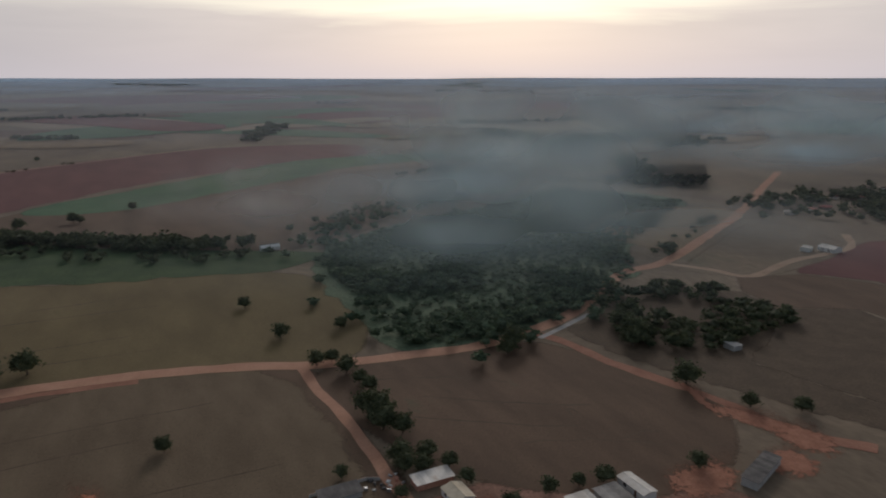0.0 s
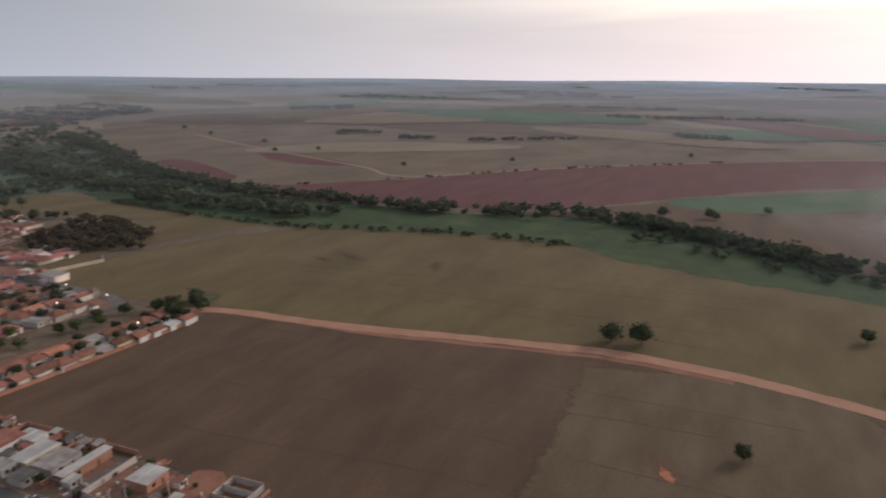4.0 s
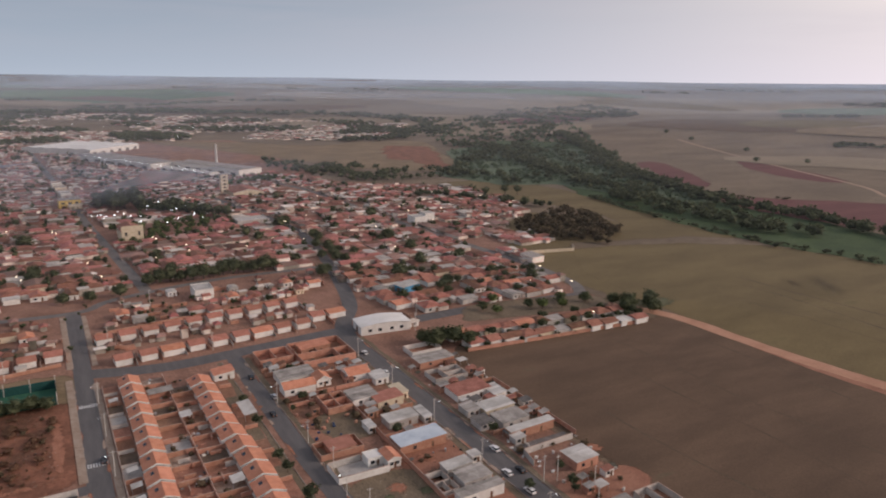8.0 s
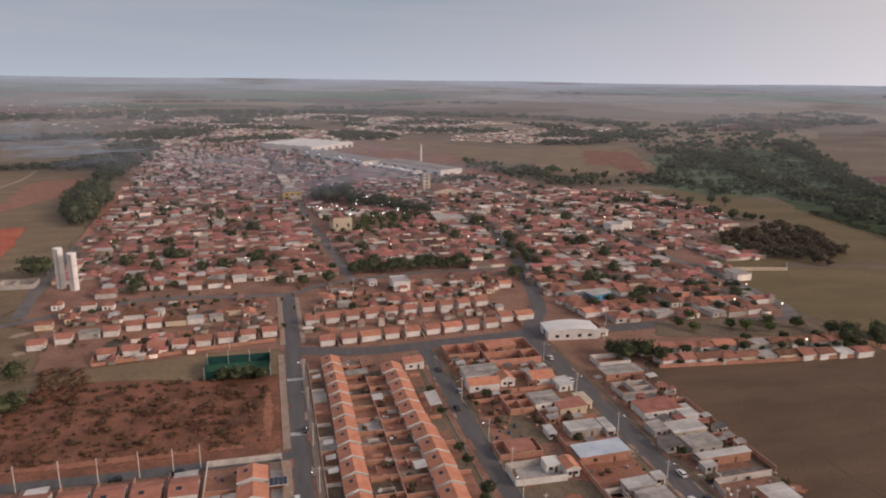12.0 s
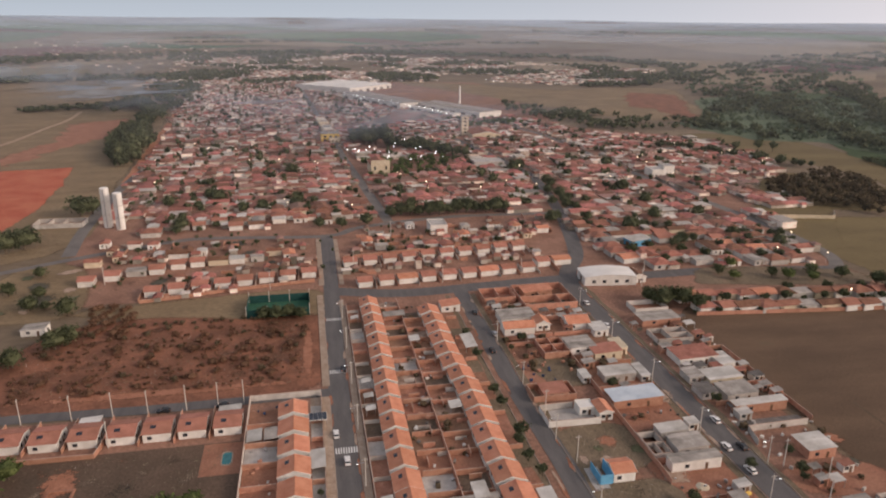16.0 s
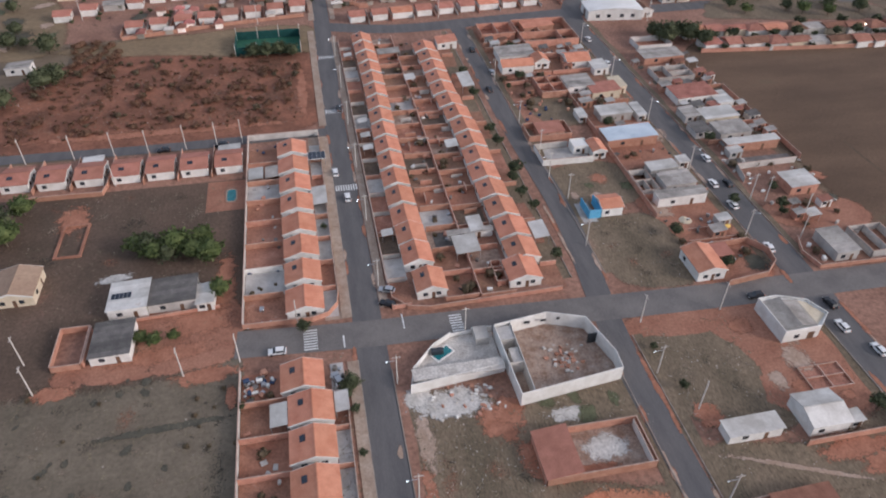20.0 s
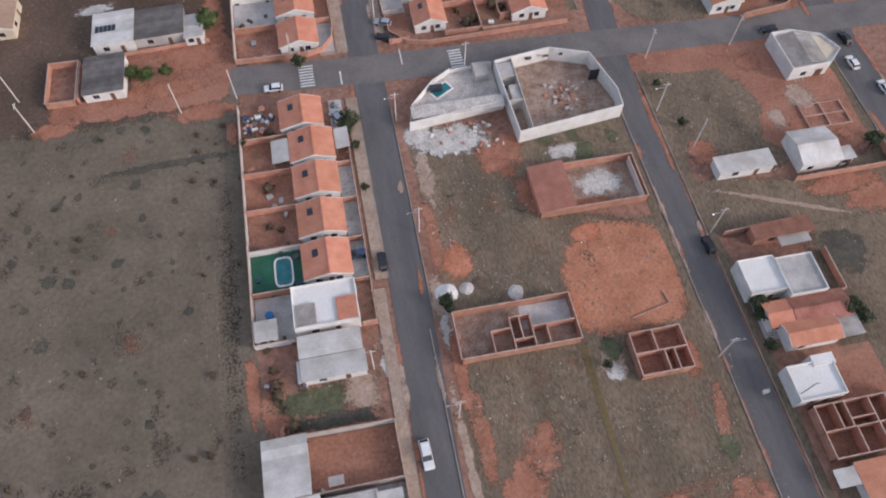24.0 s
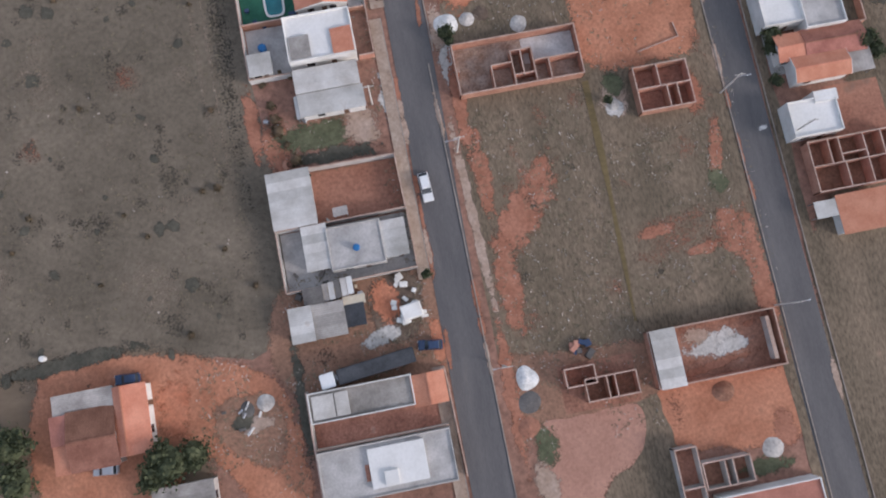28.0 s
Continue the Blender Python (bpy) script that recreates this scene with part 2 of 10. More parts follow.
YELLOW_WALL = material("yellow_paint_wall", (0.66, 0.44, 0.10), (0.76, 0.54, 0.16), 0.4, 4.0, grain=0.08)
ROOF_NEW = material("orange_roof_tiles", (0.52, 0.205, 0.12), (0.63, 0.285, 0.178), 0.35, 5.0, rough=0.75, bump=0.5, vary=0.08, ribs=("Y", 0.24), depth=0.04, grain=0.14)
ROOF_OLD = material("weathered_roof_tiles", (0.21, 0.092, 0.06), (0.33, 0.155, 0.105), 0.3, 4.0, rough=0.85, bump=0.5, vary=0.4, ribs=("Y", 0.24), depth=0.04, grain=0.2)
ROOF_ROW = material("salmon_roof_tiles", (0.34, 0.145, 0.10), (0.45, 0.20, 0.142), 0.3, 4.0, rough=0.8, bump=0.5, vary=0.12, ribs=("Y", 0.24), depth=0.04, grain=0.16)
ROOF_CEMENT = material("fibre_cement_sheet", (0.25, 0.225, 0.20), (0.46, 0.42, 0.38), 0.22, 3.0, third=(0.30, 0.25, 0.21), rough=0.85, bump=0.5, vary=0.2, ribs=("Y", 0.35), depth=0.05, grain=0.14)
ROOF_METAL = material("pale_metal_sheet", (0.44, 0.405, 0.36), (0.68, 0.65, 0.605), 0.16, 3.0, third=(0.50, 0.42, 0.35), rough=0.55, metal=0.15, bump=0.4, vary=0.17, ribs=("Y", 0.35), depth=0.04, grain=0.08)
ROOF_BLUE = material("pale_blue_sheet", (0.46, 0.53, 0.60), (0.62, 0.68, 0.73), 0.2, 3.0, third=(0.56, 0.57, 0.58), rough=0.55, grain=0.08)
ROOF_DARK = material("dark_old_roof", (0.11, 0.10, 0.095), (0.18, 0.165, 0.15), 0.3, 3.0, rough=0.85, bump=0.4, vary=0.2, ribs=("Y", 0.35), grain=0.2)
PALE_SLAB = material("pale_poured_floor", (0.46, 0.44, 0.42), (0.62, 0.60, 0.58), 0.3, 2.4, grain=0.14)
CONCRETE = material("concrete_slab", (0.34, 0.32, 0.30), (0.50, 0.475, 0.45), 0.25, 3.0, grain=0.15, vary=0.1)
FLOOR_RUBBLE = material("rubble_strewn_floor", (0.24, 0.15, 0.105), (0.40, 0.31, 0.25), 0.35, 2.4, third=(0.50, 0.46, 0.41), grain=0.35)
FLOOR_RED = material("packed_earth_yard", (0.24, 0.115, 0.075), (0.36, 0.185, 0.125), 0.22, 2.2, third=(0.40, 0.30, 0.24), grain=0.36, vary=0.2)
GLASS = material("dark_window_glass", (0.03, 0.035, 0.04), (0.05, 0.055, 0.065), 0.5, 3.0, rough=0.12, bump=0, spec=0.6, grain=0.05)
DOOR = material("brown_door", (0.12, 0.07, 0.045), (0.18, 0.10, 0.06), 0.8, 6.0, rough=0.6)
SOLAR = material("solar_collector_glass", (0.018, 0.02, 0.03), (0.035, 0.04, 0.055), 0.8, 4.0, rough=0.2, bump=0, spec=0.6, grain=0.1)
TANK_WHITE = material("white_tank_paint", (0.70, 0.68, 0.64), (0.80, 0.78, 0.75), 0.15, 2.0, rough=0.6, grain=0.06)
TANK_BLUE = material("blue_water_tank", (0.03, 0.13, 0.32), (0.05, 0.19, 0.42), 0.6, 4.0, rough=0.5)
POOL = material("pool_water", (0.015, 0.13, 0.15), (0.03, 0.19, 0.205), 0.6, 2.5, rough=0.08, bump=0.15, spec=0.6, grain=0.06)
TURF = material("green_turf", (0.025, 0.10, 0.065), (0.04, 0.135, 0.085), 0.4, 4.0)
COURT_NET = material("green_court_screen", (0.012, 0.06, 0.055), (0.02, 0.085, 0.078), 0.3, 3.0)
POLE = material("concrete_pole", (0.52, 0.48, 0.43), (0.64, 0.60, 0.55), 0.8, 6.0, world_space=False)
STEEL = material("galvanised_steel", (0.42, 0.42, 0.43), (0.55, 0.55, 0.56), 0.8, 6.0, rough=0.4, metal=0.8, grain=0.08)
BARK = material("bark", (0.10, 0.075, 0.055), (0.17, 0.13, 0.095), 1.5, 8.0, bump=0.6)
LEAF = material("tree_leaves", (0.068, 0.082, 0.042), (0.11, 0.125, 0.064), 0.3, 2.0, rough=0.75, bump=0, island=0.5, grain=0.3)
LEAF_BRIGHT = material("light_green_leaves", (0.065, 0.095, 0.03), (0.11, 0.14, 0.05), 0.3, 2.0, rough=0.75, bump=0, island=0.45, grain=0.3)
LEAF_DRY = material("dry_season_leaves", (0.085, 0.07, 0.04), (0.14, 0.105, 0.062), 0.3, 2.0, rough=0.8, bump=0, island=0.5, grain=0.3)


def leafy(m, share=0.35):
    """Leaves let part of the light through."""
    t = m.node_tree
    bsdf, out = t.nodes["Principled BSDF"], t.nodes["Material Output"]
    through_leaf = t.nodes.new("ShaderNodeBsdfTranslucent")
    t.links.new(bsdf.inputs["Base Color"].links[0].from_socket, through_leaf.inputs["Color"])
    mix = t.nodes.new("ShaderNodeMixShader")
    mix.inputs[0].default_value = share
    t.links.new(bsdf.outputs[0], mix.inputs[1])
    t.links.new(through_leaf.outputs[0], mix.inputs[2])
    t.links.new(mix.outputs[0], out.inputs[0])


LEAF_BRUSH = material("brown_brush_leaves", (0.15, 0.088, 0.054), (0.215, 0.12, 0.074), 0.2, 1.0, rough=0.85, bump=0, island=0.4, grain=0.3)
LEAF_SCRUB = material("grey_green_scrub_leaves", (0.088, 0.128, 0.075), (0.13, 0.17, 0.10), 0.02, 1.0, rough=0.8, bump=0, island=0.45, grain=0.3)
for leaf_material in (LEAF, LEAF_BRIGHT, LEAF_DRY, LEAF_SCRUB, LEAF_BRUSH):
    leafy(leaf_material)
CAR_WHITE = material("white_car_paint", (0.72, 0.72, 0.71), (0.80, 0.80, 0.79), 0.5, 4.0, rough=0.25, bump=0, spec=0.5, grain=0.03)
CAR_SILVER = material("silver_car_paint", (0.42, 0.43, 0.45), (0.50, 0.51, 0.53), 0.5, 4.0, rough=0.3, metal=0.5, bump=0, grain=0.03)
CAR_BLACK = material("black_car_paint", (0.015, 0.016, 0.02), (0.03, 0.031, 0.036), 0.5, 4.0, rough=0.2, bump=0, spec=0.5, grain=0.05)
CAR_BLUE = material("dark_blue_car_paint", (0.03, 0.05, 0.10), (0.045, 0.07, 0.14), 0.5, 4.0, rough=0.25, bump=0, spec=0.5, grain=0.05)
TYRE = material("tyre_rubber", (0.015, 0.015, 0.016), (0.03, 0.03, 0.03), 1.0, 8.0)
TARP = material("dark_trailer_tarp", (0.045, 0.047, 0.052), (0.075, 0.078, 0.085), 0.4, 3.0, rough=0.7)


def lit(name, colour, strength):
    m = bpy.data.materials.new(name)
    m.use_nodes = True
    b = m.node_tree.nodes["Principled BSDF"]
    b.inputs["Base Color"].default_value = (0.8, 0.8, 0.75, 1)
    b.inputs["Emission Color"].default_value = (*colour, 1)
    b.inputs["Emission Strength"].default_value = strength
    return m


LAMP_WHITE = lit("street_lamp_white", (0.9, 1.0, 0.95), 6)
LAMP_WARM = lit("street_lamp_warm", (1.0, 0.80, 0.50), 5)

# ---- small building helpers ----
def part(name, bm, mat, parent=None, label="", kind=""):
    """Links a bmesh as one mesh object under a thing or a part."""
    me = bpy.data.meshes.new(name)
    bm.to_mesh(me)
    bm.free()
    for m in (mat if isinstance(mat, (list, tuple)) else (mat,)):
        me.materials.append(m)
    ob = new(name, me)
    if parent is not None:
        ob.parent = parent
    return tagged(ob, label, kind=kind)


def from_arrays(name, verts, faces, mat, parent=None, smooth=False):
    me = bpy.data.meshes.new(name)
    me.from_pydata(verts.tolist() if hasattr(verts, "tolist") else verts, [], faces.tolist() if hasattr(faces, "tolist") else faces)
    for m in (mat if isinstance(mat, (list, tuple)) else (mat,)):
        me.materials.append(m)
    if smooth:
        me.polygons.foreach_set("use_smooth", [True] * len(me.polygons))
    ob = new(name, me)
    if parent is not None:
        ob.parent = parent
    return ob


def thing(name, x, y, rz=0.0, label="", category="", group="", z=0.0):
    ob = new(name)
    ob.empty_display_size = 0.5
    ob.matrix_basis = pose(x, y, z, 0, 0, rz)
    return tagged(ob, label, category, group)


def box(bm, x0, x1, y0, y1, z0, z1):
    v = [bm.verts.new((x, y, z)) for z in (z0, z1) for x, y in ((x0, y0), (x1, y0), (x1, y1), (x0, y1))]
    for f in ((3, 2, 1, 0), (4, 5, 6, 7), (0, 1, 5, 4), (1, 2, 6, 5), (2, 3, 7, 6), (3, 0, 4, 7)):
        bm.faces.new([v[i] for i in f])
    return bm


def boxes(*rows):
    bm = bmesh.new()
    for r in rows:
        box(bm, *r)
    return bm


def prism(outline, z0, z1):
    """An upright solid over an outline of (x, y), counter-clockwise."""
    bm = bmesh.new()
    low = [bm.verts.new((x, y, z0)) for x, y in outline]
    top = [bm.verts.new((x, y, z1)) for x, y in outline]
    bm.faces.new(low[::-1])
    bm.faces.new(top)
    n = len(outline)
    for i in range(n):
        bm.faces.new((low[i], low[(i + 1) % n], top[(i + 1) % n], top[i]))
    return bm


def cylinder(bm, x, y, z0, z1, r0, r1=None, n=12):
    r1 = r0 if r1 is None else r1
    ring = [[bm.verts.new((x + r * math.cos(2 * math.pi * i / n), y + r * math.sin(2 * math.pi * i / n), z)) for i in range(n)] for r, z in ((r0, z0), (r1, z1))]
    for i in range(n):
        j = (i + 1) % n
        bm.faces.new((ring[0][i], ring[0][j], ring[1][j], ring[1][i]))
    bm.faces.new(ring[1])
    bm.faces.new(ring[0][::-1])
    return bm


def smooth_line(points, step=6.0, closed=False):
    """A rounded line through points (Catmull-Rom)."""
    p = [Vector((x, y)) for x, y in points]
    n = len(p)
    out = []
    for i in range(n if closed else n - 1):
        a, b, c, d = (p[(i + k) % n] if closed else p[min(max(i + k, 0), n - 1)] for k in (-1, 0, 1, 2))
        parts = max(2, int((c - b).length / step))
        for k in range(parts):
            t = k / parts
            out.append(0.5 * (2 * b + (c - a) * t + (2 * a - 5 * b + 4 * c - d) * t * t + (3 * b - a - 3 * c + d) * t ** 3))
    if not closed:
        out.append(p[-1])
    return out


# ---- the land: one sheet, level round the town and rising to the far hills ----
def land(x, y):
    r = math.hypot(x, y)
    if r < 1400:
        return 0.0
    k = (r - 1400) / 3500
    return 108 * min(k, 1.0) ** 1.4 + 10 * min(1, k * 3) * noise.noise((x * 0.0011, y * 0.0011, 0.3))


def land_sheet():
    radii = [0, 60, 150, 300, 500, 800, 1100, 1400]
    while radii[-1] < 4930:
        radii.append(min(4930, radii[-1] + 70 + radii[-1] * 0.012))
    n = 240
    verts, faces = [(0, 0, 0)], []
    for r in radii[1:]:
        for i in range(n):
            x, y = r * math.cos(2 * math.pi * i / n), r * math.sin(2 * math.pi * i / n)
            verts.append((x, y, land(x, y)))
    for i in range(n):
        faces.append((0, 1 + i, 1 + (i + 1) % n))
    for k in range(len(radii) - 2):
        a = 1 + k * n
        for i in range(n):
            j = (i + 1) % n
            faces.append((a + i, a + n + i, a + n + j, a + j))
    return tagged(from_arrays("ground", verts, faces, FARMLAND, smooth=True), "wide dry farmland rising to far hills", "ground", kind="structure")


land_sheet()


def speckle(t, cover, bsdf, out):
    """Lets a surface cover a share of the ground in small crumbs."""
    crumbs = t.nodes.new("ShaderNodeTexNoise")
    crumbs.inputs["Scale"].default_value, crumbs.inputs["Detail"].default_value = 2.6, 3.0
    crumbs.inputs["Roughness"].default_value = 0.7
    t.links.new(t.nodes.new("ShaderNodeNewGeometry").outputs["Position"], crumbs.inputs["Vector"])
    even = t.nodes.new("ShaderNodeMapRange")
    even.inputs["From Min"].default_value, even.inputs["From Max"].default_value = 0.30, 0.70
    even.inputs["To Min"].default_value, even.inputs["To Max"].default_value = 0.02, 0.80
    t.links.new(crumbs.outputs["Fac"], even.inputs["Value"])
    gap = t.nodes.new("ShaderNodeMath")
    gap.operation = "SUBTRACT"
    t.links.new(cover, gap.inputs[0])
    t.links.new(even.outputs[0], gap.inputs[1])
    sharp = t.nodes.new("ShaderNodeMath")
    sharp.operation = "MULTIPLY"
    sharp.use_clamp = True
    t.links.new(gap.outputs[0], sharp.inputs[0])
    sharp.inputs[1].default_value = 3.2
    mix = t.nodes.new("ShaderNodeMixShader")
    t.links.new(sharp.outputs[0], mix.inputs[0])
    t.links.new(t.nodes.new("ShaderNodeBsdfTransparent").outputs[0], mix.inputs[1])
    t.links.new(bsdf.outputs[0], mix.inputs[2])
    t.links.new(mix.outputs[0], out.inputs[0])


SOFT = {}
LAYER = [0]


def soft(mat):
    """The same surface, thinning out raggedly over the rim of a plot."""
    if mat.name in SOFT:
        return SOFT[mat.name]
    m = mat.copy()
    m.name = mat.name + "_ragged"
    t = m.node_tree
    bsdf, out = t.nodes["Principled BSDF"], t.nodes["Material Output"]
    rim = t.nodes.new("ShaderNodeAttribute")
    rim.attribute_name = "edge"
    ragged = t.nodes.new("ShaderNodeTexNoise")
    ragged.inputs["Scale"].default_value, ragged.inputs["Detail"].default_value = 0.6, 6.0
    ragged.inputs["Roughness"].default_value = 0.68
    t.links.new(t.nodes.new("ShaderNodeNewGeometry").outputs["Position"], ragged.inputs["Vector"])
    add = t.nodes.new("ShaderNodeMath")
    add.operation = "MULTIPLY_ADD"
    t.links.new(ragged.outputs["Fac"], add.inputs[0])
    add.inputs[1].default_value = 1.6
    t.links.new(rim.outputs["Fac"], add.inputs[2])
    fade = t.nodes.new("ShaderNodeMapRange")
    fade.inputs["From Min"].default_value, fade.inputs["From Max"].default_value = 0.75, 1.75
    t.links.new(add.outputs[0], fade.inputs["Value"])
    whole = t.nodes.new("ShaderNodeMath")
    whole.operation = "GREATER_THAN"
    t.links.new(rim.outputs["Fac"], whole.inputs[0])
    whole.inputs[1].default_value = 0.97
    top = t.nodes.new("ShaderNodeMath")
    top.operation = "MAXIMUM"
    t.links.new(fade.outputs[0], top.inputs[0])
    t.links.new(whole.outputs[0], top.inputs[1])
    speckle(t, top.outputs[0], bsdf, out)
    SOFT[mat.name] = m
    return m


def field(name, outline, mat, z, label, rough=1.2, step=8.0, category="field", round_it=True, rim=None):
    """A level plot with an uneven, ragged edge."""
    if round_it:
        line = smooth_line(outline, step if step > 5 else 0.7, True)
    else:
        line = []
        for (ax, ay), (bx, by) in zip(outline, outline[1:] + outline[:1]):
            n = max(1, int(math.hypot(bx - ax, by - ay) / (step if step > 5 else 1.5)))
            line += [Vector((ax + (bx - ax) * k / n, ay + (by - ay) * k / n)) for k in range(n)]
    rim = rim or (1.6 if step < 5 else 3.5)
    LAYER[0] += 1
    z += 0.00035 * LAYER[0]
    pts = []
    for p in line:
        w = noise.noise_vector((p.x * 0.06, p.y * 0.06, z * 9)) * rough + noise.noise_vector((p.x * 0.33, p.y * 0.33, z * 9)) * rough * 0.8
        pts.append(Vector((p.x + w.x, p.y + w.y)))
    n = len(pts)
    turn = 1 if sum(pts[i].x * pts[(i + 1) % n].y - pts[(i + 1) % n].x * pts[i].y for i in range(n)) > 0 else -1
    reach = max(1, int(rim / max(0.4, (pts[1] - pts[0]).length)))
    bm = bmesh.new()
    edge = bm.verts.layers.float.new("edge")
    inner, outer = [], []
    for i, p in enumerate(pts):
        d = pts[(i + reach) % n] - pts[i - reach]
        d = d.normalized() if d.length > 1e-6 else Vector((1, 0))
        side = Vector((d.y, -d.x)) * turn
        inner.append(bm.verts.new((p.x, p.y, z)))
        outer.append(bm.verts.new((p.x + side.x * rim, p.y + side.y * rim, z - 0.012)))
        inner[-1][edge] = 1.0
        outer[-1][edge] = 0.0
    es = [bm.edges.new((inner[i], inner[(i + 1) % n])) for i in range(n)]
    bmesh.ops.triangle_fill(bm, edges=es, use_beauty=True)
    for i in range(n):
        j = (i + 1) % n
        bm.faces.new((inner[i], inner[j], outer[j], outer[i]))
    for f in bm.faces:
        f.normal_update()
        if f.normal.z < 0:
            f.normal_flip()
    return tagged(part(name, bm, soft(mat)), label, category, kind="structure")


def far_field(az0, az1, r0, r1, mat, label, name="far_field", z=0.6):
    """A wide distant plot that follows the rising land, between two bearings (degrees clockwise from the main street) and two distances."""
    na, nr = max(3, int(abs(az1 - az0) / 1.2)), max(3, int((r1 - r0) / 90))
    verts, faces = [], []
    for i in range(nr + 1):
        for j in range(na + 1):
            a = radians(az0 + (az1 - az0) * j / na)
            lens = max(0.06, math.sin(math.pi * j / na)) ** 0.45
            mid = (r0 + r1) / 2 * (1 + 0.16 * (j / na - 0.5) * math.sin(r0 * 0.7 + az0))
            r = mid + (r1 - r0) * (i / nr - 0.5) * lens
            r *= 1 + 0.045 * noise.noise((a * 9, i * 0.01 + r0 * 0.01, 2.0))
            x, y = r * math.sin(a), r * math.cos(a)
            verts.append((x, y, land(x, y) + z))
    for i in range(nr):
        for j in range(na):
            k = i * (na + 1) + j
            faces.append((k, k + na + 1, k + na + 2, k + 1)[::-1])
    return tagged(from_arrays(name, verts, faces, mat, smooth=True), label, "field", kind="structure")


def ribbon(name, points, width, z, mat, label, kind="structure", category="road", wobble=0.0, thick=0.0, step=5.0):
    """A road or strip along a line; thick gives it real sides down to the ground."""
    line = smooth_line(points, step)
    bm = bmesh.new()
    rows = []
    for i, p in enumerate(line):
        d = (line[min(i + 1, len(line) - 1)] - line[max(i - 1, 0)]).normalized()
        side = Vector((-d.y, d.x))
        w = width / 2 + wobble * noise.noise((p.x * 0.07, p.y * 0.07, 5))
        w2 = width / 2 + wobble * noise.noise((p.x * 0.07, p.y * 0.07, 9))
        a, b = p + side * w, p - side * w2
        base = land(p.x, p.y)
        row = [bm.verts.new((a.x, a.y, base + z)), bm.verts.new((b.x, b.y, base + z))]
        if thick:
            row = [bm.verts.new((a.x, a.y, base + z - thick)), *row, bm.verts.new((b.x, b.y, base + z - thick))]
        rows.append(row)
    for r, q in zip(rows, rows[1:]):
        for k in range(len(r) - 1):
            bm.faces.new((r[k], r[k + 1], q[k + 1], q[k]))
    bmesh.ops.recalc_face_normals(bm, faces=bm.faces)
    return tagged(part(name, bm, mat), label, category, kind=kind)


# fields, pasture and lots
BANK = material("grassy_contour_bank", (0.088, 0.062, 0.040), (0.118, 0.082, 0.052), 0.1, 1.0, grain=0.3)
PALE_FALLOW = material("paler_fallow_field", (0.128, 0.09, 0.054), (0.175, 0.126, 0.078), 0.02, 0.9, third=(0.145, 0.12, 0.068), stretch=(1, 3, 1, 20), grain=0.25)
field("pasture", [(-24.5, 118), (-24.5, 60), (-25, 8), (-60, 12), (-140, 0), (-300, -40), (-300, 200), (-105, 190), (-105, 145), (-60, 128)], DRY_GRASS, 0.05, "grey-green dry pasture with scattered tufts", 1.5)
field("fallow_field", [(156, 254), (257, 240), (282, 238), (287, 142), (300, 70), (302, 30), (296, -11), (280, -58), (270, -74), (200, -74), (165, -70), (155, -20), (152, 60), (153, 160)], FALLOW, 0.05, "brown fallow field between the houses and the dirt road")
field("fallow_field", [(268, -100), (258, -150), (250, -178), (212, -193), (176, -204), (143, -180), (135, -140), (170, -95), (225, -76), (262, -76)], FALLOW, 0.06, "brown fallow field beside the hedge track")
field("fallow_field", [(162, 47), (220, 45), (281, 46), (293, 4), (284, -50), (258, -64), (210, -66), (166, -62), (158, -10)], PALE_FALLOW, 0.06, "paler worn part of the fallow field", 2.0, 4, round_it=False, rim=5)
field("stubble_field", [(286, 246), (296, 330), (327, 376), (410, 356), (476, 306), (503, 198), (502, 108), (466, 50), (444, -40), (432, -92), (392, -121), (322, -119), (280, -100), (274, -80), (290, -40), (304, 10), (305, 45), (294, 130)], STUBBLE, 0.05, "olive-tan stubble field beyond the dirt road", 3)
field("stubble_field", [(345, 400), (440, 372), (500, 340), (520, 420), (505, 520), (500, 640), (470, 700), (400, 700), (410, 600), (440, 520), (430, 430)], STUBBLE, 0.06, "tan field edge below the small wood", 3)
field("stubble_field", [(278, 262), (276, 330), (288, 396), (306, 424), (326, 448), (345, 480), (392, 508), (430, 470), (436, 432), (345, 400), (327, 376), (296, 330), (288, 262)], STUBBLE, 0.055, "tan field edge along the last houses", 2.0, 4, round_it=False)
field("river_meadow", [(432, -95), (446, -42), (470, 50), (505, 106), (507, 198), (480, 308), (478, 395), (500, 545), (560, 700), (700, 1000), (900, 1290), (1010, 1220), (820, 900), (694, 720), (600, 470), (592, 350), (584, 228), (612, 132), (600, 67), (545, -8), (515, -58), (490, -100), (460, -140)], MARSH, 0.08, "green river meadow along the stream", 5)
field("scrub_land", [(460, -140), (523, -224), (560, -324), (610, -453), (500, -520), (376, -340), (322, -300), (300, -256), (276, -205), (264, -160), (272, -120), (322, -119), (392, -121)], SCRUB, 0.07, "scrubby low woodland floor", 5)
field("ploughed_field", [(600, 500), (700, 430), (782, 346), (890, 276), (1005, 160), (1150, 0), (1258, -220), (1221, -420), (1100, -420), (1028, -355), (909, -108), (780, 37), (683, 117), (627, 180), (613, 273), (596, 380)], PLOUGHED, 0.06, "freshly ploughed dark red field", 4, 14)
field("crop_field", [(719, 52), (705, -27), (776, -139), (850, -250), (903, -314), (930, -456), (890, -530), (960, -530), (1022, -493), (1018, -295), (926, -164), (816, -30), (764, 36)], GREEN_CROP, 0.09, "strip of green crop beside ploughed soil", 4, 14)
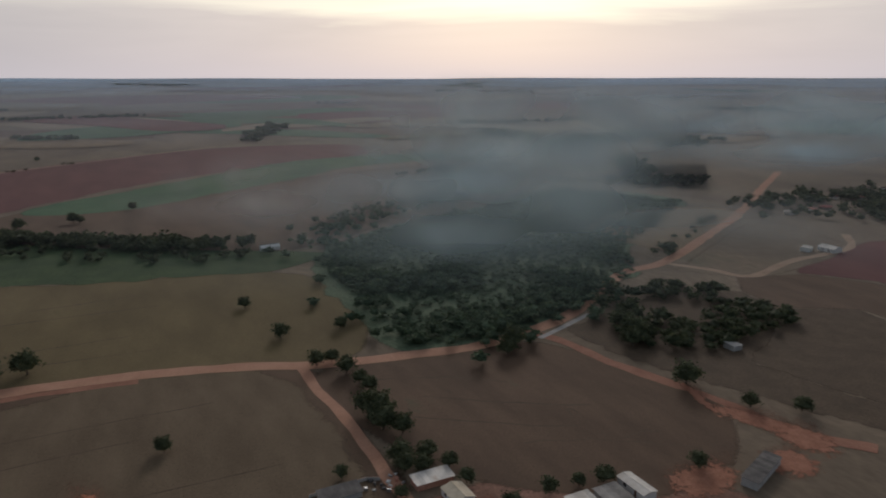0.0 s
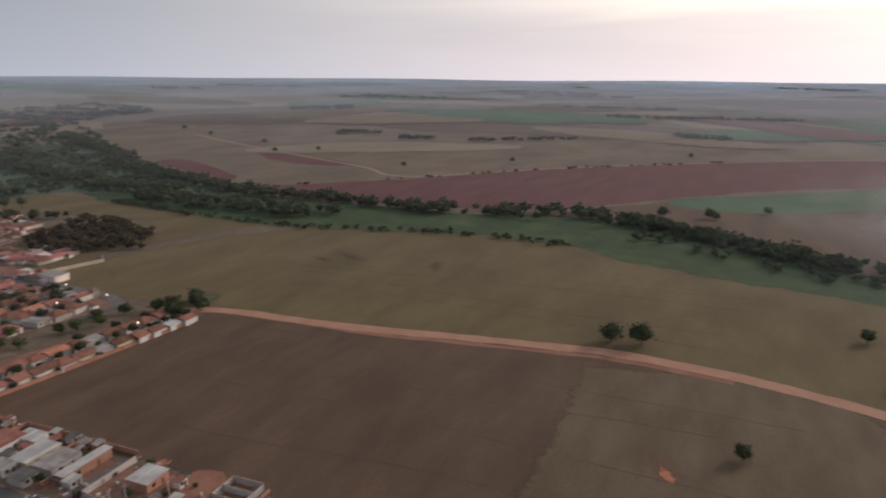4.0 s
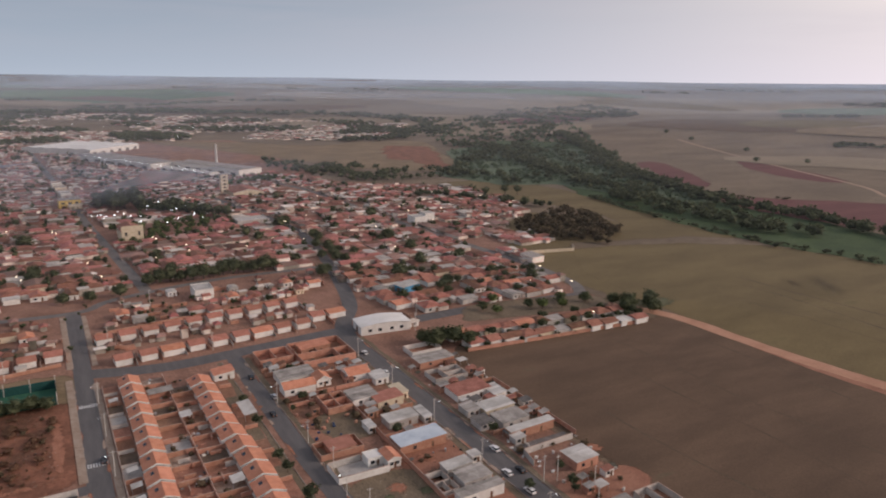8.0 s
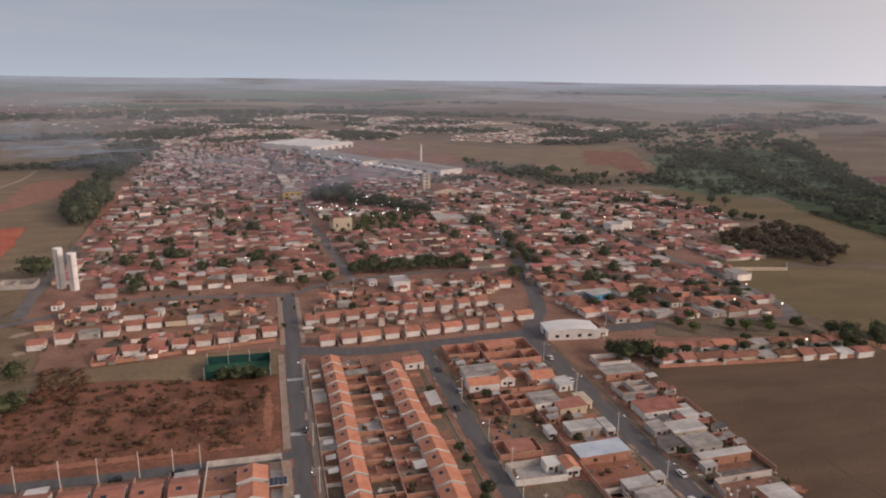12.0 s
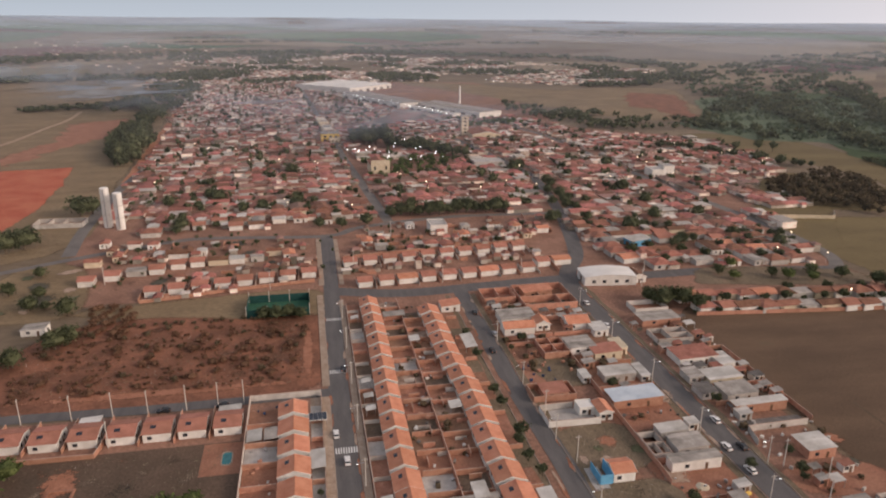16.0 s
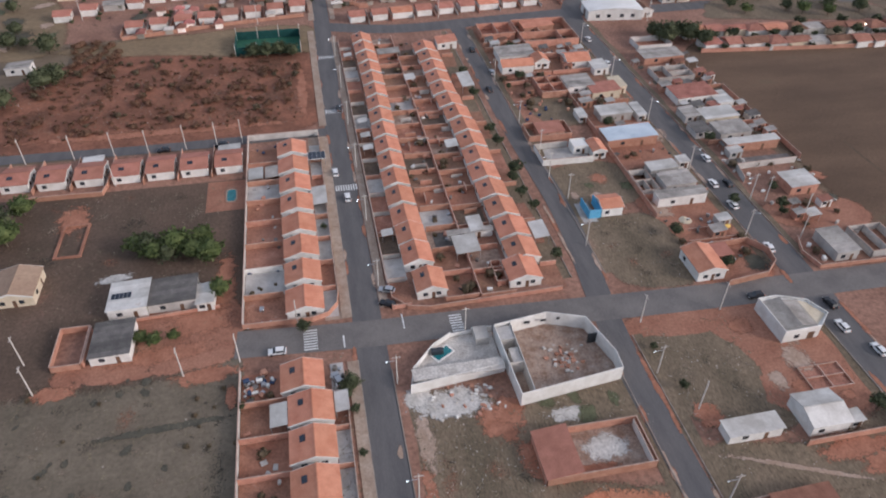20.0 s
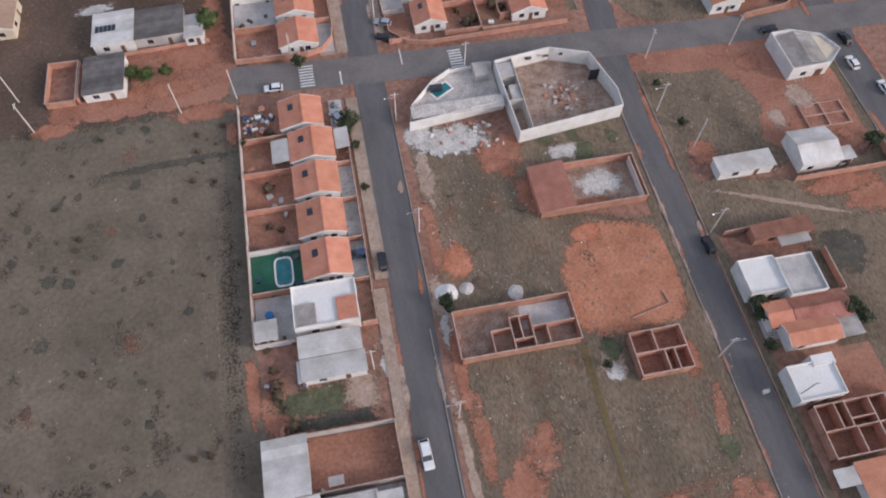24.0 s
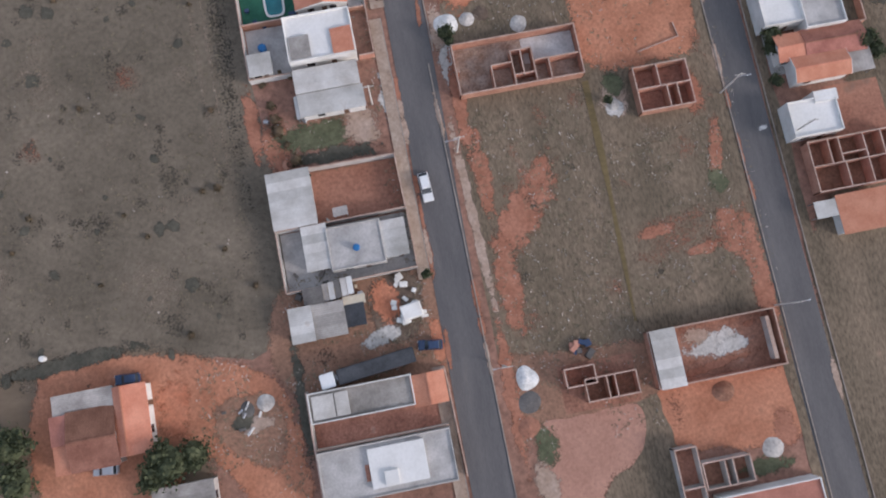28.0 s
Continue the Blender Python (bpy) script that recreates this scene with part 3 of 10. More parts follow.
field("fallow_field", [(620, 150), (760, 20), (770, -60), (840, -250), (900, -495), (760, -540), (620, -440), (560, -300), (520, -200), (480, -110), (520, -60), (560, 0), (612, 80)], FALLOW, 0.05, "brown fallow slope above the stream", 5, 14)
field("red_lot", [(-1.5, 219), (0.5, 276), (-30, 277), (-70, 285), (-104, 270), (-106, 219)], RED_BRUSH, 0.06, "vacant red-soil lot with dry brush", 1.5)
field("verge", [(-1, 279), (-1, 306), (-78, 301), (-100, 296), (-70, 288), (-32, 280)], DRY_TAN, 0.05, "dry grass strip with bare soil")
field("sports_earth", [(-330, 596), (-244, 608), (-190, 616), (-183, 575), (-177, 536), (-174, 473), (-177, 424), (-250, 372), (-330, 330)], BRIGHT_SOIL, 0.07, "bright red levelled earth", 2.5, 4, round_it=False)
field("meadow", [(-340, 330), (-140, 380), (-142, 540), (-150, 700), (-170, 960), (-240, 1010), (-420, 970), (-420, 600)], DRY_TAN, 0.045, "dry tan grass with worn tracks at the town edge", 5, 14)
field("red_earth", [(-266, 872), (-240, 893), (-214, 910), (-203, 850), (-192, 787), (-205, 760), (-218, 735), (-229, 700), (-237, 658), (-250, 632), (-262, 660), (-258, 700), (-244, 740), (-250, 780), (-256, 815)], RED_SOIL, 0.06, "bare red earth with worn tracks", 9, 4, round_it=False)
ribbon("dirt_road", [(-330, 640), (-290, 729), (-282, 839), (-278, 908), (-285, 990)], 5, 0.075, TRACK, "pale track through dry grass", wobble=1.6)
ribbon("road_bank", [(-133, 530), (-138, 610), (-144, 690), (-151, 790), (-158, 900), (-166, 1000)], 7, 0.10, ORANGE_SOIL, "red earth verge along the town road", wobble=2, category="ground")
field("green_park", [(-138, 362), (-112, 352), (-101, 302), (-122, 290), (-150, 300)], DRY_TAN, 0.06, "worn grass park")
field("town_ground", [(-122, 375), (-132, 540), (-155, 866), (-176, 1238), (-120, 1390), (300, 1400), (310, 960), (300, 790), (400, 690), (404, 590), (385, 512), (336, 486), (318, 452), (298, 420), (282, 400), (270, 330), (266, 296), (262, 262), (155, 256), (148, 100), (150, -140), (-24, -140), (-24, 205), (-24, 300), (-110, 310)], TOWN_SOIL, 0.04, "reddish town soil between houses", 2, 12)
field("meadow", [(505, 800), (574, 996), (647, 1196), (540, 1230), (435, 1200), (330, 1310), (200, 1400), (190, 1340), (270, 1160), (330, 1010), (359, 940), (401, 852)], DRY_TAN, 0.06, "open tan field behind the works", 5, 14)
field("red_earth", [(556, 1150), (608, 1106), (575, 1010), (537, 931), (510, 870), (484, 817), (470, 850), (490, 930), (467, 960), (500, 1050), (520, 1100)], RED_BRUSH, 0.09, "bare red slope in the field", 12, 14, round_it=False)
field("pasture", [(-513, 1318), (-400, 1370), (-326, 1400), (-273, 1250), (-246, 1030), (-300, 980), (-375, 953), (-600, 960)], DRY_TAN, 0.06, "dry pasture beyond the town edge", 6, 14)
field("garden_plots", [(232, -319), (213, -356), (170, -340), (140, -300), (128, -262), (155, -254), (190, -248), (214, -288)], BANK, 0.07, "dark kitchen-garden plots", 2.0, 4, round_it=False)
field("ploughed_field", [(297, -420), (300, -470), (306, -512), (290, -580), (200, -560), (160, -450), (200, -410), (240, -418), (274, -393)], PLOUGHED, 0.06, "dark red ploughed plot", 2.0, 14, round_it=False)
field("meadow", [(456, -335), (483, -456), (470, -510), (432, -527), (400, -470), (366, -395), (355, -361), (400, -350)], DRY_TAN, 0.085, "dry tan meadow beside the scrub wood", 5, 14)
field("stubble_field", [(314, -328), (350, -400), (390, -481), (350, -495), (305, -490), (285, -420), (280, -360)], FARMLAND, 0.065, "dry tan plot beside the hamlet road", 2.0, 14, round_it=False)
field("fallow_field", [(284, -350), (270, -390), (230, -412), (160, -440), (150, -352), (212, -360), (236, -322), (262, -330)], FALLOW, 0.063, "brown plot between the grove and the ploughed soil", 2.0, 14, round_it=False)
field("ploughed_field", [(782, 761), (807, 734), (697, 566), (670, 564), (720, 670)], PLOUGHED, 0.07, "narrow strip of red ploughland", 5, 14)
field("ploughed_field", [(947, 710), (923, 608), (872, 497), (839, 535), (870, 632)], PLOUGHED, 0.07, "lens of dark red ploughland", 5, 14)
far_field(18, 42, 1500, 2150, PALE_FIELD, "pale dry field")
far_field(32, 60, 2300, 3300, PALE_FIELD, "pale tan field on the far slope")
far_field(-14, 14, 2500, 3300, GREEN_CROP, "distant green crop field")
far_field(-4, 24, 2100, 2420, FALLOW, "distant brown field")
far_field(52, 74, 1150, 1330, PALE_FIELD, "pale stubble beyond the ploughed soil")
far_field(60, 95, 1500, 1900, FALLOW, "brown ploughland")
far_field(70, 112, 2050, 2500, DRY_GRASS, "grey-green pasture on the slope")
far_field(66, 98, 2700, 3400, PALE_FIELD, "pale far stubble")
far_field(100, 140, 1450, 1800, FALLOW, "brown fields behind the smoke")
far_field(112, 150, 2000, 2700, PLOUGHED, "reddish far ploughland")
far_field(118, 146, 3100, 3800, PALE_FIELD, "pale field near the horizon")

FAR_GREEN = material("far_green_crop", (0.075, 0.16, 0.065), (0.12, 0.20, 0.09), 0.004, 0.1, grain=0.15)
far_field(-24, 1, 3450, 4300, FAR_GREEN, "broad green crop on the far slope", z=3.0)
far_field(-5, 11, 3000, 3500, FAR_GREEN, "green crop below the far slope", z=3.1)
far_field(4, 24, 3550, 4200, PALE_FIELD, "pale stubble on the far slope", z=3.2)
far_field(-12, 4, 2500, 2900, PALE_FIELD, "dry tan field behind the town", z=3.0)
far_field(26, 46, 3300, 3800, FAR_GREEN, "green strip near the horizon", z=3.0)
STRIPS = np.random.default_rng(21)
for k in range(90):
    az, r = STRIPS.uniform(-32, 150), 1350 * (4300 / 1350) ** STRIPS.random()
    if -16 < az < 34 and r < 2350:
        continue
    wide = STRIPS.uniform(7, 22)
    far_field(az, az + wide, r, r * STRIPS.uniform(1.06, 1.22), (PALE_FIELD, FALLOW, DRY_TAN, PLOUGHED, DRY_TAN, PALE_FIELD, STUBBLE, GREEN_CROP)[int(STRIPS.integers(0, 8))], "narrow far field on the dry slope", z=0.7 + 0.02 * k)

# dirt roads and tracks
ribbon("dirt_road", [(262, 270), (280, 242), (284, 184), (289, 142), (297, 92), (303, 40), (300, 10), (296, -16), (284, -56), (276, -74), (270, -94), (265, -121), (261, -148), (266, -182), (275, -211), (299, -252), (326, -296), (333, -335), (369, -407), (434, -526), (520, -660), (601, -790)], 8.5, 0.12, DIRT_ROAD, "graded pale red dirt road", wobble=1.2)
ribbon("dirt_road", [(276, -73), (250, -72), (222, -74), (178, -73), (140, -74)], 4.5, 0.13, DIRT_ROAD, "narrow red dirt track beside a hedge", wobble=0.8)
ribbon("dirt_road", [(330, -334), (305, -348), (283, -358), (296, -412), (301, -479), (330, -520)], 6, 0.12, TRACK, "sandy track between plots", wobble=1.0)
ribbon("dirt_road", [(270, -183), (240, -190), (212, -194), (176, -204), (143, -210), (120, -222)], 6, 0.11, RED_SOIL, "red soil path with worn edges", wobble=2.2)
ribbon("dirt_road", [(1157, 1022), (958, 675), (852, 471), (790, 372), (948, 224), (1130, 12), (1290, -215)], 6, 0.14, TRACK, "pale farm track along the ploughed field", wobble=1.5, step=14)
ribbon("road_bank", [(283, 236), (281, 184), (283, 142), (290, 92), (296, 40), (291, -10)], 4.5, 0.10, RED_SOIL, "red earth bank beside the dirt road", wobble=1.5, category="ground")

# low contour banks across the fields
LINES = np.random.default_rng(5)
for xs, y0, y1, bend in (((176, 206, 234, 262), -60, 232, 5), ((332, 356, 384, 418), -66, 300, 9), ((150, 158, 167, 176, 186, 196, 207), -172, -92, 3), ((610, 660, 700), -330, -20, 14)):
    for x in xs:
        a, b = y0 + LINES.uniform(0, 60), y1 - LINES.uniform(0, 70)
        pts = [(x + bend * math.sin(k * 0.55 + x) + LINES.uniform(-1, 1) + (0.55 * (a + (b - a) * k / 7 - y0) if y1 == -92 else 0), a + (b - a) * k / 7) for k in range(8)]
        ribbon("contour_bank", pts, LINES.uniform(0.4, 0.8), 0.085, BANK, "low grassy contour bank across the field", category="ground", wobble=0.5)

# streets
ribbon("road", [(5.2, -150), (5.4, -30), (5.9, 20), (6.6, 60), (6.6, 140), (6.4, 230), (7.6, 300), (8.4, 389)], 7.0, 0.12, ASPHALT, "worn grey asphalt main street")
ribbon("road", [(62.8, -150), (63.2, -10), (63.5, 50), (63.2, 100), (67, 150), (65.7, 200), (65.8, 250), (66, 296)], 6.6, 0.12, ASPHALT, "grey asphalt side street")
ribbon("road", [(118, 20), (118.4, 90), (119.4, 120), (119, 190), (119.5, 240), (121, 300), (140, 340), (158, 410)], 8.4, 0.12, ASPHALT, "asphalt street along the field")
ribbon("road", [(-24, 118), (5, 116), (40, 115), (90, 113), (150, 112)], 8.6, 0.124, ASPHALT_PALE, "asphalt cross street")
ribbon("road", [(8, 304), (40, 296.5), (80, 299), (121, 302), (160, 300), (200, 300), (262, 292)], 9.5, 0.124, ASPHALT, "asphalt cross street below the hall")
ribbon("road", [(-180, 211.5), (-100, 212), (-50, 211), (3, 212)], 5.4, 0.124, ASPHALT, "narrow asphalt street")
ribbon("road", [(-200, 330), (-149, 355), (-120, 372), (-78, 393), (-55, 397), (8, 391), (30, 406), (87, 420), (158, 420), (175, 440)], 5.4, 0.128, ASPHALT_PALE, "asphalt street at the edge of the old town")
ribbon("road", [(-125, 376), (-131, 433), (-134, 530), (-131, 651), (-145, 866), (-170, 1238)], 7, 0.124, ASPHALT_PALE, "street along the town edge")
ribbon("road", [(47, 415), (40, 512), (31, 640), (25, 757), (-5, 1272)], 6.5, 0.132, ASPHALT_PALE, "straight town street")
ribbon("road", [(158, 410), (170, 480), (175, 533), (168, 608), (150, 720)], 7.5, 0.132, ASPHALT, "tree-lined town street")
ribbon("road", [(262, 292), (274, 312), (277, 353), (274.5, 392), (269, 447), (266, 488), (261.5, 546), (258, 640), (250, 740), (222, 830)], 7, 0.136, ASPHALT_PALE, "avenue through the town")

# ---- soft-edged patches of bare soil, grass and dust on the ground ----
def patch_material(name, low, high, thick=1.0, fine=1.6):
    m = material(name, low, high, 0.3, fine, grain=0.25)
    t = m.node_tree
    bsdf, out = t.nodes["Principled BSDF"], t.nodes["Material Output"]
    place = t.nodes.new("ShaderNodeTexCoord").outputs["Object"]
    length = t.nodes.new("ShaderNodeVectorMath")
    length.operation = "LENGTH"
    t.links.new(place, length.inputs[0])
    ragged = t.nodes.new("ShaderNodeTexNoise")
    ragged.inputs["Scale"].default_value, ragged.inputs["Detail"].default_value = 0.35, 6.0
    ragged.inputs["Roughness"].default_value = 0.68
    t.links.new(t.nodes.new("ShaderNodeNewGeometry").outputs["Position"], ragged.inputs["Vector"])
    add = t.nodes.new("ShaderNodeMath")
    add.operation = "MULTIPLY_ADD"
    t.links.new(ragged.outputs["Fac"], add.inputs[0])
    add.inputs[1].default_value = -1.5
    t.links.new(length.outputs["Value"], add.inputs[2])
    fade = t.nodes.new("ShaderNodeMapRange")
    fade.interpolation_type = "SMOOTHSTEP"
    fade.inputs["From Min"].default_value, fade.inputs["From Max"].default_value = (0.25, -0.40) if thick > 0.5 else (0.3, -0.7)
    fade.inputs["To Max"].default_value = thick
    t.links.new(add.outputs[0], fade.inputs["Value"])
    speckle(t, fade.outputs[0], bsdf, out)
    return m


P_RED = patch_material("worn_red_earth", (0.30, 0.13, 0.078), (0.40, 0.185, 0.118))
P_ORANGE = patch_material("scraped_orange_earth", (0.42, 0.155, 0.082), (0.52, 0.225, 0.13))
P_DUST = patch_material("pale_dust", (0.34, 0.24, 0.175), (0.44, 0.33, 0.26))
P_GREY = patch_material("pale_sand_spill", (0.44, 0.41, 0.37), (0.60, 0.57, 0.53))
P_GREEN = patch_material("green_weeds", (0.085, 0.092, 0.05), (0.14, 0.14, 0.08))
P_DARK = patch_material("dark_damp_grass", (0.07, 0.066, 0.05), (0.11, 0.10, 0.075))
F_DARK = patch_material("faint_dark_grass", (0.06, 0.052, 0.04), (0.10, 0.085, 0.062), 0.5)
F_BROWN = patch_material("faint_brown_brush", (0.12, 0.062, 0.040), (0.17, 0.09, 0.056), 0.6)
F_DUST = patch_material("faint_pale_grass", (0.26, 0.20, 0.145), (0.32, 0.25, 0.185), 0.5)
F_RED = patch_material("faint_red_tint", (0.26, 0.12, 0.075), (0.32, 0.155, 0.10), 0.5)
PATCH_MESH = bpy.data.meshes.new("soil_patch")
PATCH_MESH.from_pydata([(math.cos(k * math.pi / 5), math.sin(k * math.pi / 5), 0) for k in range(10)], [], [tuple(range(10))])
PATCH_LABELS = {"worn_red_earth": "worn patch of bare red earth", "scraped_orange_earth": "scraped patch of orange earth", "pale_dust": "dusty pale patch of ground", "pale_sand_spill": "pale spilled sand on soil", "green_weeds": "patch of low green weeds", "dark_damp_grass": "patch of darker dry grass", "faint_dark_grass": "faint darker patch in the grass", "faint_brown_brush": "patch of brown dry brush on red soil", "faint_pale_grass": "faint paler patch in the grass", "faint_red_tint": "faint reddish patch of soil"}
PATCH_COUNT = [0]


def soil(x, y, rx, ry, rz, mat, z=0.102):
    me = PATCH_MESH.copy()
    me.materials.append(mat)
    ob = new("soil_patch", me)
    PATCH_COUNT[0] += 1
    ob.matrix_basis = pose(x, y, z + 0.00004 * PATCH_COUNT[0], 0, 0, rz) @ Matrix.Diagonal((rx * 1.25, ry * 1.25, 1, 1))
    return tagged(ob, PATCH_LABELS[mat.name], "ground", kind="structure")


def strew(count, x0, x1, y0, y1, size, mats, seed):
    """Small patches scattered over a lot."""
    gen = np.random.default_rng(seed)
    placed = []
    for k in range(count):
        s = size * gen.uniform(0.4, 1.3)
        x, y = gen.uniform(x0, x1), gen.uniform(y0, y1)
        if any(math.hypot(x - a, y - b) < (s + c) * 0.8 for a, b, c in placed):
            continue
        placed.append((x, y, s))
        soil(x, y, s * gen.uniform(0.5, 1), s, gen.uniform(-60, 60), mats[int(gen.integers(0, len(mats)))])


# vacant lots between the two streets
soil(20.5, 20.5, 4.0, 11, -38, P_RED)
soil(24.0, 26.5, 2.0, 5, -30, P_RED)
soil(46, 10, 12, 4.6, 8, F_RED)
soil(42, 12.4, 4, 1.2, 10, P_RED)
soil(50, 8, 4.5, 1.1, 8, P_RED)
soil(55, 10, 3, 5, 10, P_RED)
soil(56, 25, 1.4, 6, -12, P_RED)
soil(16.6, 63, 3.6, 5.0, 0, P_ORANGE)
soil(17.4, 74, 3.4, 7, 0, F_RED)
soil(30, 86, 4.5, 7, 20, P_RED)
soil(14.5, 84, 2.0, 9, 0, P_DUST)
soil(22, 92.5, 10, 4.5, 0, P_GREY)
soil(15, 95, 4, 3, 0, P_GREY)
soil(45, 85, 5, 2.4, 0, P_GREY)
soil(11.8, 56, 1.8, 6, 0, P_DUST)
soil(12.4, 49, 1.6, 5, 0, P_GREY)
soil(11.4, 20, 1.0, 22, 2, P_DUST)
soil(58, 0, 2.2, 16, 0, P_RED)
soil(11.8, -10, 1.6, 14, 0, P_RED)
soil(40.2, 37.6, 3.0, 4.4, 12, P_DUST)
soil(40.0, 35.6, 1.8, 2.0, 12, P_GREY)
soil(43.4, 64.5, 3.6, 2.6, 20, P_ORANGE, 0.11)
soil(42.5, 59.5, 2.0, 5, 10, F_DARK, 0.11)
soil(57, 46, 2, 6, 10, F_RED, 0.11)
soil(40.6, 40.2, 2.4, 2.6, 0, P_GREEN)
soil(36.2, 24, 0.9, 20, 5, F_DUST)
soil(54.6, 36, 2.2, 4.5, 0, P_RED)
soil(36.4, 75, 5, 6, 30, P_RED)
soil(33, 88, 3.5, 5, 0, P_RED)
soil(13.4, 70, 1.6, 10, 0, P_RED)
soil(13.0, 40, 1.4, 12, 0, P_RED)
soil(14.4, 28, 1.8, 9, 0, P_RED)
soil(15, 8, 2.6, 10, 0, P_RED)
soil(47, 14, 12, 2.2, 6, F_RED)
strew(16, 14, 34, -2, 40, 3.0, [F_DARK, F_DUST, F_DARK, F_RED, F_RED], 1)
strew(14, 38, 57, 0, 31, 3.0, [P_GREEN, F_DARK, F_RED, F_DUST], 2)
strew(12, 14, 34, 55, 84, 3.4, [F_DARK, F_DARK, F_DUST, F_RED], 3)
strew(10, 38, 57, 82, 90, 2.2, [P_GREEN, P_DUST], 4)
# pasture
strew(330, -100, -27, 4, 114, 2.1, [F_DARK, F_DARK, F_DUST, F_DARK], 5)
strew(30, -98, -30, 6, 112, 7.5, [F_DUST, F_DARK], 25)
# dark brown band west of the boundary wall, with the wall's shadow painted in
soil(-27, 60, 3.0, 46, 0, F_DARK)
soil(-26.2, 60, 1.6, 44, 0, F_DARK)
soil(-31.4, 58, 0.75, 46, 1.2, F_DUST, 0.115)
soil(-29.2, 54, 0.5, 44, 0.6, F_DUST, 0.115)
strew(95, -98, -34, 6, 112, 1.25, [P_DARK], 55)
strew(14, -98, -34, 6, 112, 4.5, [F_DARK, F_RED], 56)
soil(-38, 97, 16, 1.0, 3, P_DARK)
soil(-30, 110, 8, 3, 6, P_RED)
soil(-62, 110.5, 5.5, 2.4, 5, P_RED)
soil(-24.4, 103, 1.4, 4, 0, P_RED)
soil(-20, 40, 3.0, 6, 0, P_RED)
soil(-12, 40.5, 9, 3.2, 3, P_GREEN)
soil(-5, 41, 4, 4, 0, P_DUST)
soil(1.0, 45, 1.8, 7, 0, P_GREY)
soil(-10, 36.6, 9, 1.6, 0, P_DARK)
soil(-23.6, 44, 1.4, 8, 0, P_RED)
# farm plot
strew(36, -98, -27, 140, 186, 6, [F_DARK, F_DUST, F_RED], 6)
soil(-55, 147, 5, 2, 10, P_GREY)
soil(-32, 127, 9, 5, 0, P_RED)
soil(-40, 118, 14, 3, 3, P_RED)
soil(-27, 140, 3, 14, 0, P_RED)
soil(-70, 175, 5, 7, 0, P_RED)
# mixed block and beyond
strew(18, 73, 91, 122, 146, 4, [F_DARK, F_RED], 7)
strew(12, 73, 91, 158, 174, 3.5, [P_GREEN, P_DUST, P_RED], 8)
strew(16, 94, 112, 121, 200, 4, [P_RED, P_DUST, P_DARK], 9)
strew(12, 72, 112, 224, 288, 5, [P_RED, P_DUST, P_DARK], 10)
strew(14, 72, 90, 78, 104, 4.5, [F_DARK, F_DARK, F_DUST], 11)
strew(16, 92, 111, 78, 105, 3.5, [P_RED, P_RED, P_DUST], 12)
strew(16, 92, 150, -40, 60, 6, [P_RED, P_GREEN, P_DUST, P_DARK], 13)
soil(86, 64, 18, 0.7, -22, P_DUST)
soil(100, 66, 10, 3, 0, P_RED)
soil(74, 79, 3.5, 4, 0, P_RED)
soil(105, 62, 8, 4, 0, P_RED)
strew(14, 128, 152, 120, 250, 4, [P_RED, P_DUST, P_DARK], 14)
# worn places on the fields
soil(211, 10, 16, 8, 30, F_RED)
soil(208, 9, 5, 2.4, 30, P_ORANGE)
soil(193, -4, 7, 3.5, -20, F_RED)
soil(408, 172, 24, 7, 20, F_DARK)
soil(408, 236, 10, 26, -35, F_DARK)
soil(395, 250, 16, 5, 60, F_DARK)
soil(290, 262, 14, 8, 0, P_GREEN)
# red lot
strew(46, -100, -8, 238, 274, 9, [F_BROWN, F_BROWN, F_DARK], 18)
strew(22, -100, -8, 223, 240, 6, [F_RED, F_RED, F_BROWN], 27)
soil(-52, 221.5, 50, 2.6, 0, P_RED)
soil(-3.6, 244, 2.2, 26, 0, P_RED)
strew(14, -140, -104, 296, 356, 8, [P_GREEN, P_DUST, P_DARK], 19)

# dust and sand spilled over the edges of the asphalt
SPILL = np.random.default_rng(88)
for line, half, y0, y1 in ((5.8, 3.2, -20, 112), (6.6, 3.2, 120, 290), (63.4, 3.0, -20, 108), (65.8, 3.0, 124, 290), (119.2, 3.9, 60, 290)):
    for k in range(int((y1 - y0) / 7)):
        y = SPILL.uniform(y0, y1)
        side = SPILL.choice([-1, 1])
        soil(line + side * half, y, SPILL.uniform(0.35, 0.8), SPILL.uniform(1.5, 6), SPILL.uniform(-3, 3), (P_DUST, P_RED)[int(SPILL.integers(0, 2))], 0.139)
soil(65.2, 27, 1.1, 0.6, 20, P_GREY, 0.139)

# ---- kinds of things: houses, walls, unfinished buildings ----
def opening(name, x, y, z0, z1, w, axis, mat, parent, out):
    """A door or window standing 3 cm proud of a wall: axis 'x' lies in a wall that runs along x."""
    if axis == "x":
        bm = boxes((x - w / 2, x + w / 2, min(y, y + out), max(y, y + out), z0, z1))
    else:
        bm = boxes((min(x, x + out), max(x, x + out), y - w / 2, y + w / 2, z0, z1))
    return part(name, bm, mat, parent)


def slope(x0, z0, x1, z1, y0, y1, thick=0.14):
    """A roof slope that rises across x, a slab with real thickness."""
    bm = bmesh.new()
    v = [bm.verts.new(c) for y in (y0, y1) for c in ((x0, y, z0), (x1, y, z1), (x1, y, z1 + thick), (x0, y, z0 + thick))]
    for f in ((3, 2, 1, 0), (4, 5, 6, 7), (0, 1, 5, 4), (1, 2, 6, 5), (2, 3, 7, 6), (3, 0, 4, 7)):
        bm.faces.new([v[i] for i in f])
    bmesh.ops.recalc_face_normals(bm, faces=bm.faces)
    return bm


